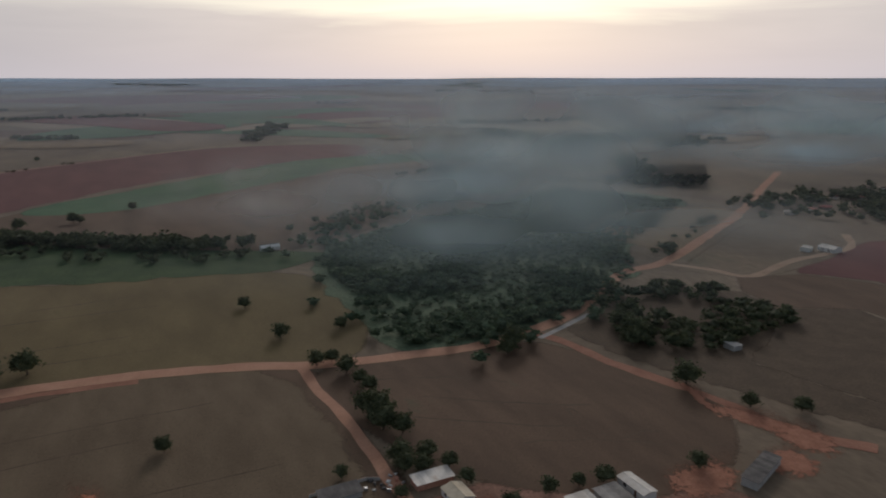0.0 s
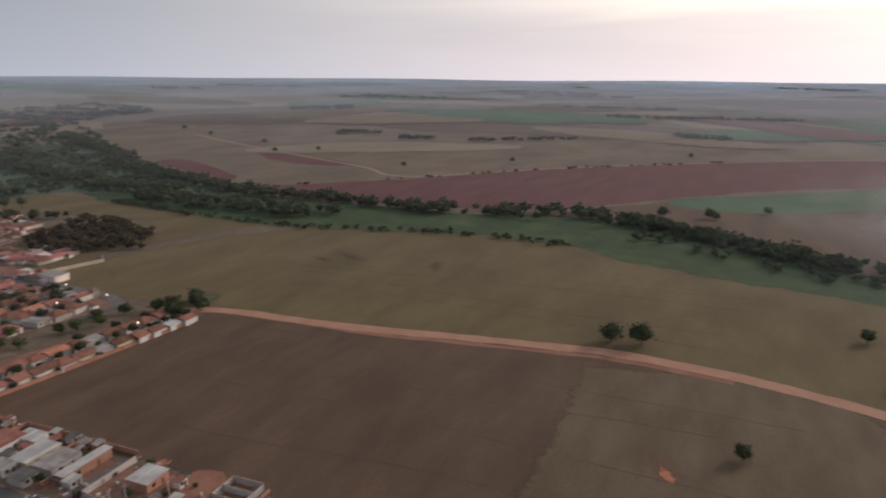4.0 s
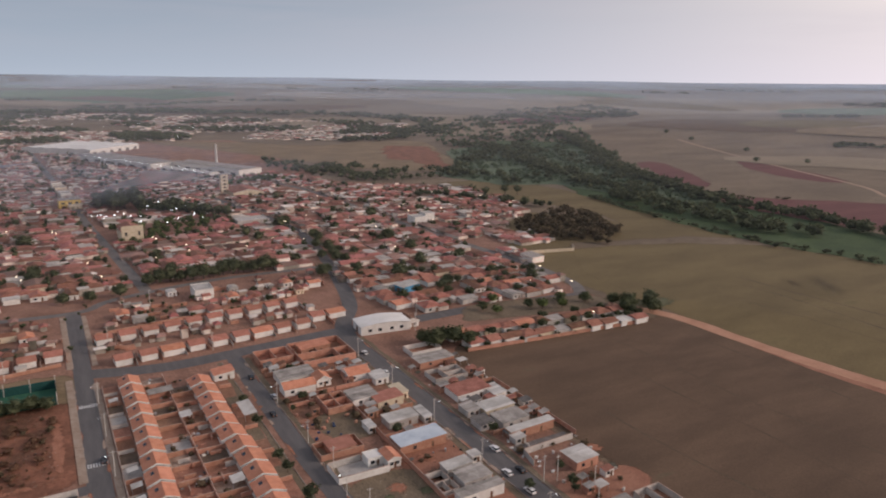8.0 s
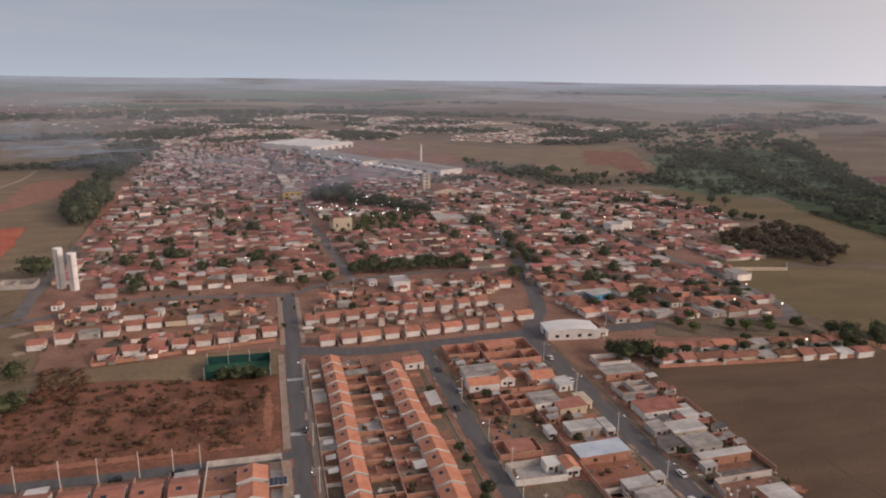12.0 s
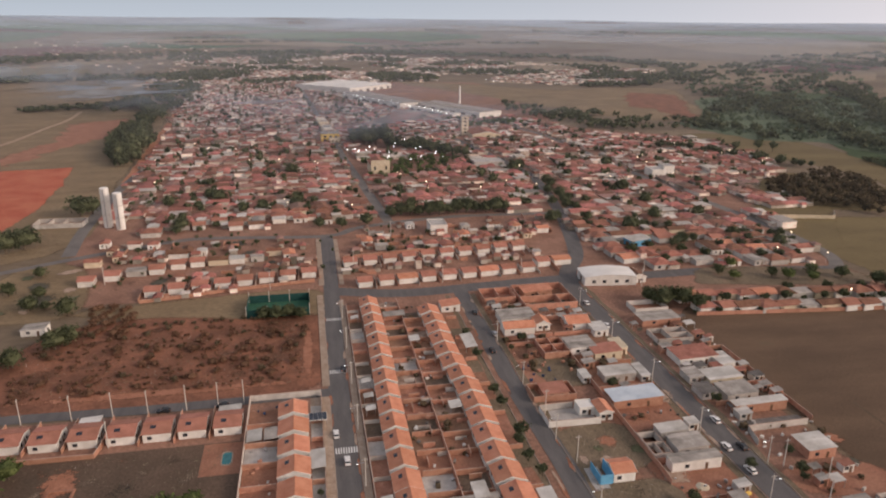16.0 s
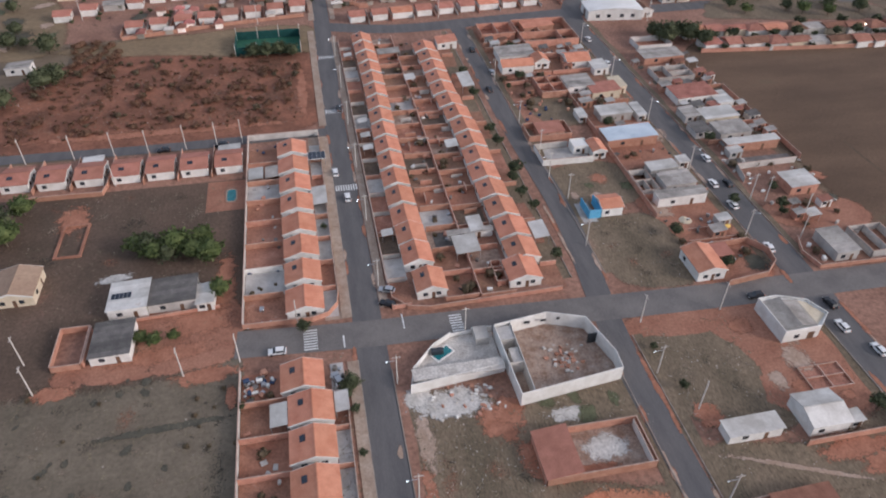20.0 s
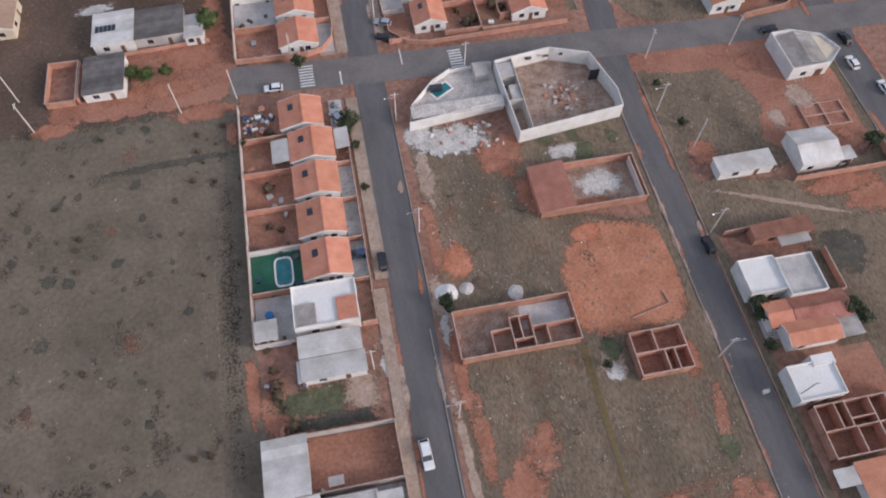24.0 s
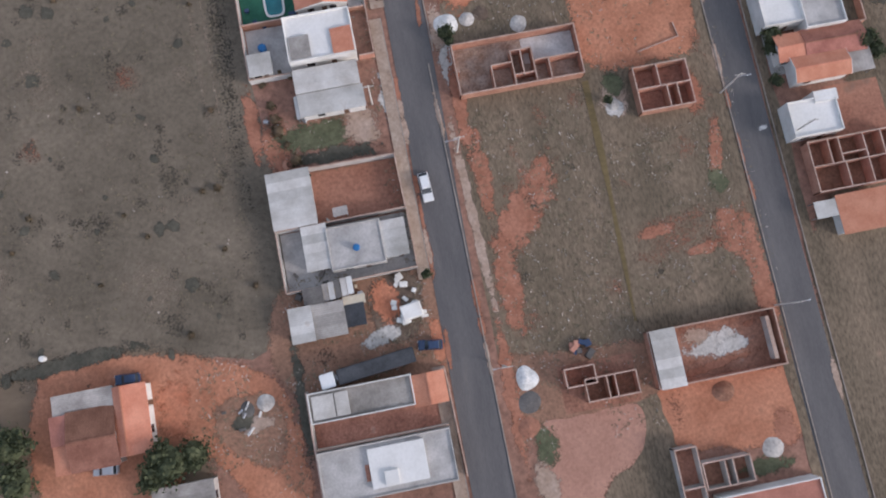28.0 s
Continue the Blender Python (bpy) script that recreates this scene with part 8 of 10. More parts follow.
KINDS = [
    town_house(8.6, 11, "white house with weathered red tile roof"),
    town_house(8.0, 13, "cream house with brown tile roof", wall=CREAM_WALL),
    town_house(9.2, 10, "house with hipped red tile roof", hip=True),
    town_house(8.4, 12, "raw house with grey sheet roof", rise=0.5, wall=RAW_WALL, roof=ROOF_CEMENT),
    town_house(7.6, 9, "small house with orange tile roof", roof=ROOF_NEW),
    town_house(9.0, 14, "long house with old tile roof", rise=1.5),
    town_house(8.4, 10, "house with pale metal roof", rise=0.4, roof=ROOF_METAL),
    town_house(7.6, 6.6, "small white house with red tile roof", roof=ROOF_ROW, rise=1.5),
]
KINDS.append(town_house(8.0, 8.4, "small dusty house with hipped brown roof", hip=True, rise=1.6, wall=RAW_WALL))
USED = [False] * len(KINDS)


def settle(kind, x, y, rz, group="", size=1.0):
    """The first use of a kind moves the house itself, later ones copy it."""
    m = pose(x, y, land(x, y), 0, 0, rz) @ Matrix.Diagonal((size, size, 1, 1))
    if USED[kind]:
        ob = copy_thing(KINDS[kind], m)
    else:
        USED[kind] = True
        ob = KINDS[kind]
        ob.matrix_basis = m
    if group:
        ob["group"] = group


# planned rows on both sides of the main street
for k in range(8):
    settle(7, -71.4 + 9.9 * k, 314 + 1.95 * k, 90 if k % 2 else 92, "white row houses")
for k, (x, y) in enumerate(((-104, 332), (-94, 338), (-84, 342), (-75, 344), (-66, 350), (-57, 352), (-47, 352), (-38, 353), (-28, 354))):
    settle((7, 7, 3, 7, 7, 7, 1, 6, 3)[k], x, y, 92, "white row houses", 1.0 if k in (0, 1, 3, 4, 5) else 0.74)
for k in range(10):
    settle(7, 18.4 + 10.2 * k, 339.5 + 1.35 * k, 94, "white row houses")
for k in range(11):
    settle(7 if k % 4 != 2 else 4, 23.4 + 10.2 * k, 310 + 0.9 * k + (6 if k > 8 else 0), 94, "white row houses")
for k, (x, y, kind) in enumerate(((30, 372, 4), (37, 362, 3), (58, 400, 6), (77, 394, 6), (64, 362, 2), (72, 358, 0), (90, 392, 3), (108, 392, 0), (120, 388, 4), (122, 372, 1), (134, 380, 4), (96, 372, 0), (86, 376, 4), (-20, 362, 1), (-12, 357, 4), (-78, 366, 6), (-69, 366, 5), (-64, 368, 5), (-57, 368, 6), (-108, 358, 1), (-98, 366, 1), (-84, 384, 2), (-94, 386, 0), (-110, 390, 0), (-103, 376, 1))):
    settle(kind, x, y, (0, 90, 5)[k % 3], size=0.78)
for k in range(9):
    yard_wall([(-76.4 + 9.9 * k, 305.6 + 1.95 * k), (-76.6 + 9.9 * k, 321 + 1.95 * k)], "low wall between row house lots", 1.6, (BRICK_WALL, RAW_WALL)[k % 2])
for k in range(10):
    yard_wall([(23.5 + 10.2 * k, 330.5 + 1.35 * k), (23.4 + 10.2 * k, 347 + 1.35 * k)], "low wall between row house lots", 1.6, (BRICK_WALL, RAW_WALL)[k % 2])
for k in range(10):
    yard_wall([(28.5 + 10.2 * k, 303.5 + 0.9 * k), (28.4 + 10.2 * k, 317.5 + 0.9 * k)], "low wall between row house lots", 1.6, (RAW_WALL, BRICK_WALL)[k % 2])
yard_wall([(16, 349.6), (70, 357), (118, 363)], "long brick back wall of the row houses", 1.6, BRICK_WALL)
plant(T_SMALL, [(-69 + 9.9 * (k * 3 % 8), 320.5 + 1.95 * (k * 3 % 8), 0.6 + 0.3 * (k % 2)) for k in range(4)] + [(20 + 10.2 * k, 350 + 1.35 * k, 0.5 + 0.35 * (k % 3)) for k in range(0, 10, 2)], "yard trees")
plant(T_SMALL, [(38, 370, 0.9), (50, 366, 0.8), (84, 366, 0.9), (100, 384, 1.0), (112, 376, 0.8), (66, 384, 0.9), (46, 388, 0.8), (126, 392, 0.9), (-50, 376, 0.9), (-40, 372, 0.8), (-90, 374, 1.0), (-72, 382, 0.8), (-30, 380, 0.9), (-14, 376, 0.8)], "yard trees")
yard_wall([(-75.4, 303.6), (-35, 312.4), (0.4, 318)], "long brick back wall of the row houses", 1.5, BRICK_WALL)
yard_floor(15, 118, 304.5, 320, TOWN_SOIL, "lots of the white row houses")


HALLS = [(69, 1271, 113, 124), (112, 1052, 168, 42), (201, 927, 132, 36), (166, 915, 96, 15)]
HALL_TURNS = (46, -65, -64, -64)
SQUARE = [(40, 752), (64, 745), (130, 680), (140, 606), (110, 640), (66, 655), (44, 690)]
CHURCH_YARD = [(38, 540), (78, 540), (130, 590), (120, 612), (40, 600)]
OLD_TOWN = [(-116, 404), (-126, 540), (-146, 760), (-166, 1000), (-174, 1200), (-150, 1330), (-30, 1372), (-30, 1290), (40, 1195), (120, 1085), (150, 1000), (215, 900), (262, 868), (305, 730), (390, 692), (414, 645), (408, 590), (392, 512), (340, 486), (318, 454), (332, 440), (330, 392), (292, 402), (285, 360), (272, 306), (168, 306), (150, 350), (162, 425), (50, 424)]
STREETS = [[(47, 415), (40, 512), (31, 640), (25, 757), (-5, 1272)], [(158, 410), (170, 480), (175, 533), (168, 608), (150, 720)], [(262, 292), (274, 312), (277, 353), (274.5, 392), (269, 447), (266, 488), (261.5, 546), (258, 640), (250, 740), (222, 830)]]


CLEAR = [(178.5, 346.5, 13, 11), (282, 518, 16, 13), (151, 577, 17, 14), (185, 730, 22, 26), (73, 391, 11, 16), (285, 430, 9, 18), (22, 796, 11, 84)]


def street_gap(x, y):
    """Distance to the nearest of the drawn streets."""
    best = 99.0
    for line in STREETS:
        for (ax, ay), (bx, by) in zip(line, line[1:]):
            d = (bx - ax) ** 2 + (by - ay) ** 2
            t = min(1, max(0, ((x - ax) * (bx - ax) + (y - ay) * (by - ay)) / d))
            best = min(best, math.hypot(x - ax - t * (bx - ax), y - ay - t * (by - ay)))
    return best


def town_spot(x, y):
    """Whether a house may stand here: clear of streets, square, works and edges."""
    if not inside(x, y, OLD_TOWN) or inside(x, y, SQUARE) or inside(x, y, CHURCH_YARD):
        return False
    if 46 < x < 128 and 418 < y < 437:
        return False
    if any(abs(x - lx) < lw and abs(y - ly) < ld for lx, ly, lw, ld in CLEAR):
        return False
    for (hx, hy, w, d), turn in zip(HALLS, HALL_TURNS):
        c, q = math.cos(radians(turn)), math.sin(radians(turn))
        if abs((x - hx) * c + (y - hy) * q) < w / 2 + 7 and abs((y - hy) * c - (x - hx) * q) < d / 2 + 7:
            return False
    if (abs(x - 23.5) < 14 and abs(y - 722) < 12) or (abs(x - 168) < 9 and abs(y - 741) < 9):
        return False
    if x < -100 and y < 442:
        return False
    return street_gap(x, y) > 8.5


lots, gaps = [], []
for b in range(-4, 11):
    for k in range(112):
        v = 308 + 9.3 * k
        if (k % 11) == 10:
            continue
        for col in (9.6, 21.6, 33.8, 45.6):
            x = 50 * b + col * 0.98 - 0.058 * (v - 400) + rng.uniform(-2.4, 2.4) + 5 * noise.noise((v * 0.02, b * 3.7, 2.0))
            y = v + rng.uniform(-1.7, 1.7) + (4.5 if b % 2 else 0) + 2.2 * (int(col) % 3)
            if not town_spot(x, y):
                continue
            if rng.random() < 0.06 + 0.16 * max(0, noise.noise((x * 0.02, y * 0.02, 8.0))):
                gaps.append((x, y))
            else:
                lots.append((x, y, 3.2 + rng.normal(0, 2) + (90 if rng.random() < 0.58 else 0)))
for k in range(11):
    lots.append((164 + 9.2 * k, 268 - 0.9 * k, 92))
    lots.append((166 + 9.2 * k, 254.6 - 1.1 * k, 92))
lots.sort(key=lambda q: q[1] + 0.35 * abs(q[0]))
near_lots, far_lots = lots[:105], lots[105:]
for x, y, rz in near_lots:
    settle(int(rng.choice(9, p=[0.12, 0.10, 0.2, 0.10, 0.04, 0.04, 0.06, 0.14, 0.20])), x, y, rz, size=rng.uniform(1.0, 1.16))


def joined_houses(rows, label, name="town_houses", scale=1.0, pale=0.0, deep=0.0):
    """Distant houses joined: rows of x, y, turn."""
    verts, faces, mats = [], [], []
    for x, y, rz in rows:
        size = scale * (1 - 0.32 * min(1.0, max(0.0, (y - 500) / 600))) if deep else scale
        w, d, h = rng.uniform(5.4, 8.0) * size, rng.uniform(7.0, 9.8) * size, rng.uniform(2.1, 2.7)
        if rng.random() < 0.035:
            h *= 2
        rise = rng.uniform(0.9, 1.6)
        pick = rng.random() + pale + deep * min(1.0, max(0.0, (y - 480) / 700))
        roof = 1 if pick < 0.60 else 4 if pick < 0.82 else 3 if pick < 0.89 else 2
        if roof in (2, 3):
            rise = rng.uniform(0.25, 0.6)
        end = rng.choice([0.98, 0.45, 0.35])
        c, s = math.cos(radians(rz)), math.sin(radians(rz))
        z = land(x, y)
        hw, hd, o = w / 2, d / 2, 0.6

        def at(px, py, pz):
            verts.append((x + px * c - py * s, y + px * s + py * c, z + pz))
        b = len(verts)
        for pz in (0, h):
            for px, py in ((-hw, -hd), (hw, -hd), (hw, hd), (-hw, hd)):
                at(px, py, pz)
        for f in ((0, 1, 5, 4), (1, 2, 6, 5), (2, 3, 7, 6), (3, 0, 4, 7)):
            faces.append([b + i for i in f])
            mats.append(0)
        b = len(verts)
        for px, py, pz in ((-hw - o, -hd - o, h), (hw + o, -hd - o, h), (hw + o, hd + o, h), (-hw - o, hd + o, h), (0, -hd * end, h + rise), (0, hd * end, h + rise)):
            at(px, py, pz)
        for f in ((3, 2, 1, 0), (0, 1, 4), (1, 2, 5, 4), (2, 3, 5), (3, 0, 4, 5)):
            faces.append([b + i for i in f])
            mats.append(roof)
    ob = from_arrays(name, verts, faces, [WALL_FAR, ROOF_FAR, ROOF_PALE, ROOF_GREY, ROOF_BROWN])
    ob.data.polygons.foreach_set("material_index", mats)
    return tagged(ob, label, "houses", kind="stuff")


# sheds, back rooms and walls crowded behind the planned rows
ROWS = np.random.default_rng(61)
back, short_walls = [], []
for x0, x1, y0, y1, lift, count in ((-72, 2, 321, 334, 0.19, 26), (-104, -4, 355, 388, 0.0, 34), (16, 118, 322, 331, 0.11, 30), (18, 122, 352, 366, 0.12, 34), (24, 150, 370, 402, 0.05, 46), (-72, 2, 304, 309, 0.19, 10)):
    for k in range(count):
        x, y = ROWS.uniform(x0, x1), ROWS.uniform(y0, y1)
        y += lift * (x - x0)
        if ROWS.random() < 0.62:
            back.append((x, y, ROWS.choice([2.0, 92.0])))
        else:
            short_walls.append((x, y, ROWS.uniform(3, 8), ROWS.random() < 0.5))
joined_houses(back, "low sheds and back rooms behind the row houses", "back_rooms", 0.44, 0.02)
for x, y, length, along in short_walls:
    yard_wall([(x, y), (x + (length if along else 0.2), y + (0.2 if along else length))], "short brick wall behind the row houses", 1.7, BRICK_WALL)
woods([(ROWS.uniform(-100, 130), ROWS.uniform(322, 404), ROWS.uniform(0.7, 1.6), ROWS.uniform(1.4, 3.2)) for k in range(90)], LEAF, "low yard bushes behind the row houses", "mid", "yard_bushes")
strew(34, -100, 0, 318, 392, 4.5, [F_DARK, P_DUST, P_DARK, F_BROWN], 71)
strew(40, 16, 150, 318, 404, 4.5, [F_DARK, P_DUST, P_DARK, F_BROWN], 72)
joined_houses(far_lots, "crowded tile-roofed houses of the old town", scale=1.42, deep=0.42)
joined_houses([(x + rng.choice([-6.2, 6.2]), y + rng.uniform(-4, 4), rz + 90) for x, y, rz in far_lots if rng.random() < 0.85], "low back rooms and lean-tos", "back_rooms", 0.6, 0.05, 0.2)
joined_houses([(x + rng.uniform(-5, 5), y + rng.choice([-5.6, 5.6]), rz) for x, y, rz in far_lots if rng.random() < 0.6], "porches, sheds and low yard roofs", "back_rooms", 0.42, 0.12, 0.1)
joined_houses([(x + rng.choice([-6.4, 6.4]), y + rng.uniform(-4, 4), rz + 90) for x, y, rz in near_lots[22:] if rng.random() < 0.8], "low back rooms and lean-tos", "back_rooms", 0.6)
FAR_QUARTER = [(-200, 1330), (-60, 1400), (120, 1420), (279, 1370), (392, 1359), (486, 1291), (598, 1282), (723, 1387), (850, 1580), (775, 1668), (539, 1873), (271, 2150), (-74, 2200), (-330, 2000), (-260, 1500)]
north = []
for k in range(8200):
    x, y = rng.uniform(-330, 850), rng.uniform(1280, 2200)
    thick = noise.noise((x * 0.005, y * 0.005, 1.0))
    if inside(x, y, FAR_QUARTER) and thick > -0.22 and rng.random() < 0.75:
        north.append((x, y, rng.choice([0, 90]) + 8))
for k in range(900):
    x, y = rng.uniform(-300, 260), rng.uniform(1310, 1620)
    if not (abs(x - 69) < 110 and y < 1380) and (x < 60 or y > 1400):
        north.append((x, y, rng.choice([0, 90]) + 4))
joined_houses(north, "far quarter of pale and red-roofed houses", scale=1.25, pale=0.46)
joined_houses(north[5:3200:70], "long pale sheds and halls of the far quarter", "far_halls", 3.4, 0.9)
joined_houses([(rng.uniform(-1500, -260), rng.uniform(1700, 2700), rng.uniform(0, 90)) for k in range(240)], "scattered far houses among trees")
joined_houses([(428 + rng.normal(0, 16), -560 - 18 * k + rng.normal(0, 8), rng.uniform(0, 90)) for k in range(14)], "small hamlet houses with pale roofs")

# town trees
plant(T_ROUND, [(x, y, rng.uniform(0.45, 0.85)) for x, y in gaps if y < 520][:70], "town trees")
plant(T_SMALL, [(x + 6 + rng.uniform(-1, 1), y + 4.6, rng.uniform(0.8, 1.5)) for x, y, rz in near_lots[10::2]], "town trees")
woods([(x + rng.uniform(-3, 3), y + rng.uniform(-3, 3), rng.uniform(2.6, 4.6), rng.uniform(5, 8.5)) for x, y in gaps if y >= 520 or rng.random() < 0.2], LEAF, "garden trees among the houses", "mid", "garden_trees")
woods([(x + 6 + rng.uniform(-2, 2), y + 4.6 + rng.uniform(-1, 1), rng.uniform(1.5, 3.0), rng.uniform(4, 7)) for x, y, rz in far_lots if rng.random() < 0.30], LEAF, "small yard trees between the roofs", "mid", "garden_trees")
woods(fill([(46, 717), (52, 745), (72, 700), (112, 668), (134, 622), (124, 606), (108, 645), (72, 660)], 9.5, 4.0, 6.5, 8, 13, 0.3), LEAF, "tall dark trees of the town square", "near", "square_trees")
# the lighter leaf colour stands in for green lamplight on these trees
woods(fill(CHURCH_YARD, 8.0, 2.0, 3.6, 4, 7, 0.42), LEAF_BRIGHT, "trees before the church, lamplight painted as lighter leaves", "near", "square_trees")
woods(fill([(180, 775), (215, 800), (255, 800), (240, 830), (205, 812), (185, 800)], 7, 3, 5, 6, 9, 0.1), LEAF_BRIGHT, "green grove beside the tower", "mid", "garden_trees")
woods([(x + rng.uniform(-14, 14), y + rng.uniform(-14, 14), rng.uniform(4, 8), rng.uniform(6, 10)) for x, y, rz in north if noise.noise((x * 0.008, y * 0.008, 6.0)) > 0.10], LEAF, "trees of the far quarter", "far", "garden_trees")

# landmarks
plant(T_ROUND, [(167, 549, 1.5), (171, 552, 1.3), (33, 410, 1.1), (-13, 564, 1.4), (225, 467, 1.3), (186, 372, 1.3), (191, 376, 1.1), (250, 555, 1.2), (225, 430, 1.2), (146, 397, 1.2), (150, 402, 1.0), (18, 407, 0.9), (5, 409, 0.9), (-60, 480, 1.4), (-66, 486, 1.2), (-90, 470, 1.2), (-75, 416, 1.2), (-30, 452, 1.1), (-8, 470, 1.2), (205, 345, 1.0), (212, 392, 1.2), (240, 350, 1.0), (256, 330, 1.1), (246, 398, 1.0), (168, 330, 0.9)], "town trees")
plant(T_TALL, [(406, 607, 1.0), (426, 601, 1.1), (439, 597, 1.0), (300, 560, 0.8), (288, 472, 0.8), (132, 520, 0.9), (-40, 610, 0.9)], "town trees")
blue = thing("house", 178.5, 346.5, 10, "blue-walled house with a pale metal roof", "house")
part("wall_body", boxes((-6, 6, -4.5, 4.5, 0, 3.8)), BLUE_WALL, blue)
part("roof_slope", slope(-6.5, 3.8, 6.5, 4.6, -5, 5, 0.14), ROOF_METAL, blue)
for k in (-3.5, 0.5, 3.8):
    opening("window", k, -4.5, 1.2, 2.5, 1.5, "x", GLASS, blue, -0.04)
opening("garage_door", -6, 0, 0.05, 2.6, 3.2, "y", DOOR, blue, -0.04)
flat_house(276, 517, 11, 14, "white two-storey town building with flat roof", h=5.6)
flat_house(288, 521, 9, 11, "white town building with a raised flat roof", h=7.0)
flat_house(151, 577, 26, 18, "broad brown hall with flat pale roof", h=4.2, wall=RAW_WALL, deck=CONCRETE)
gable_house(185, 730, 30, 38, "large hall with a red sheet roof", h=4.5, rise=3.0, wall=CREAM_WALL, roof=ROOF_OLD)
flat_house(73, 391, 10, 13, "tall white unfinished house with flat roof", h=5.2)
for k in range(12):
    flat_house(27.4 - 0.9 * k, 716 + 13.4 * k, (11, 9, 12, 10)[k % 4], 12.6, "pale shop in a terrace along the straight street", "terrace of shops", h=(4.4, 3.4, 5.2)[k % 3], wall=(CREAM_WALL, WHITE_WALL)[k % 2], deck=(CONCRETE, ROOF_OLD, ROOF_METAL, ROOF_CEMENT)[(k * 3) % 4], rz=3.8)
yard_wall([(284, 386), (306, 381), (329, 376), (337, 387)], "long pale wall at the edge of the field", 2.4, CREAM_WALL)
church = thing("church", 56, 562, 3, "pale floodlit church with a broad gable", "church")
part("nave", boxes((-7, 7, -12, 12, 0, 8)), CREAM_WALL, church)
part("roof_slope", slope(-7.6, 7.9, 0, 11.2, -12.4, 12.4, 0.2), ROOF_OLD, church)
part("roof_slope", slope(7.6, 7.9, 0, 11.2, -12.4, 12.4, 0.2), ROOF_OLD, church)
part("front", prism([(-7.5, -12.9), (7.5, -12.9), (7.5, -12.3), (-7.5, -12.3)], 0, 12.0), CREAM_WALL, church)
opening("door", 0, -12.9, 0.05, 4.0, 3.0, "x", DOOR, church, -0.05)
for k in (-4.5, 4.5):
    opening("window", k, -12.9, 4.5, 7.5, 1.4, "x", GLASS, church, -0.05)
tower = thing("tower", 168, 741, 0, "square tan tower block", "tower")
part("shaft", boxes((-3.6, 3.6, -3.6, 3.6, 0, 20)), CREAM_WALL, tower)
part("cap", boxes((-4.0, 4.0, -4.0, 4.0, 20, 21)), RAW_WALL, tower)
for k in range(5):
    opening("window", 0, -3.6, 2.5 + 3.6 * k, 4.0 + 3.6 * k, 2.6, "x", GLASS, tower, -0.05)
shop = thing("shop", 23.5, 722, 3, "bright yellow painted shop building", "shop")
part("wall_body", boxes((-9, 9, -7, 7, 0, 8)), YELLOW_WALL, shop)
part("roof", boxes((-9.3, 9.3, -7.3, 7.3, 8, 8.5)), ROOF_CEMENT, shop)
for k in (-5.5, 0, 5.5):
    opening("window", k, -7, 4.5, 6.2, 2.6, "x", GLASS, shop, -0.05)
    opening("door", k, -7, 0.05, 3.0, 3.4, "x", DOOR, shop, -0.05)
for x, y, h in ((-118.0, 430.5, 23.5), (-109.8, 425.0, 21.5)):
    tank = thing("water_tower", x, y, 0, "tall white cylindrical water tower", "water tower", "twin water towers")
    bm = bmesh.new()
    cylinder(bm, 0, 0, 0, h, 2.5, 2.5, 28)
    part("shaft", bm, TANK_WHITE, tank)
    bm = bmesh.new()
    cylinder(bm, 0, 0, h, h + 0.5, 2.62, 2.2, 28)
    part("cap", bm, TANK_WHITE, tank)
    for k in (1, 2):
        bm = bmesh.new()
        cylinder(bm, 0, 0, h * k / 3, h * k / 3 + 0.3, 2.56, 2.56, 28)
        part("weld_band", bm, RAW_WALL, tank)
    part("ladder", boxes((-0.3, 0.3, -2.75, -2.62, 0.5, h)), STEEL, tank)


def works(x, y, w, d, h, rz, label, roofmat, bays=4):
    """A long industrial hall with low ridged bays."""
    ob = thing("factory_hall", x, y, rz, label, "factory", "works halls")
    hw, hd = w / 2, d / 2
    part("wall_body", boxes((-hw, hw, -hd, hd, 0, h)), WHITE_WALL, ob)
    step = d / bays
    for k in range(bays):
        a = -hd + k * step
        bm = bmesh.new()
        v = [bm.verts.new(c) for xx in (-hw - 0.4, hw + 0.4) for c in ((xx, a, h), (xx, a + step, h), (xx, a + step / 2, h + 1.6))]
        for f in ((0, 1, 2), (3, 5, 4), (0, 2, 5, 3), (1, 4, 5, 2), (0, 3, 4, 1)):
            bm.faces.new([v[i] for i in f])
        bmesh.ops.recalc_face_normals(bm, faces=bm.faces)
        part("roof_bay", bm, roofmat, ob)
    for k in range(6):
        opening("loading_door", -hw + w * (k + 0.5) / 6, -hd, 0.05, 4.2, w / 14, "x", ROOF_DARK, ob, -0.05)
    return ob


works(*HALLS[0], 8, 46, "huge white works hall with pale roof", TANK_WHITE, 5)
works(*HALLS[1], 8, -65, "long hall with grey-blue roof and white end", ROOF_CEMENT, 2)
works(*HALLS[2], 8, -64, "long hall with grey roof and white end", ROOF_CEMENT, 2)
works(*HALLS[3], 5, -64, "low side hall with pale roof", ROOF_METAL, 1)
chim = thing("chimney", 222, 1015, 0, "slim pale factory chimney", "chimney")
bm = bmesh.new()
cylinder(bm, 0, 0, 0, 26, 1.8, 1.2, 16)
part("shaft", bm, TANK_WHITE, chim)
bm = bmesh.new()
cylinder(bm, 0, 0, 26, 26.6, 1.35, 1.35, 16)
part("rim", bm, RAW_WALL, chim)
works(-390, 2080, 150, 40, 8, 8, "far white hall among trees", ROOF_METAL, 2)
works(2300, 3270, 120, 40, 9, 35, "far white farm hall", ROOF_METAL, 2)
works(3150, 1980, 160, 40, 10, 60, "far white silo yard", ROOF_METAL, 2)
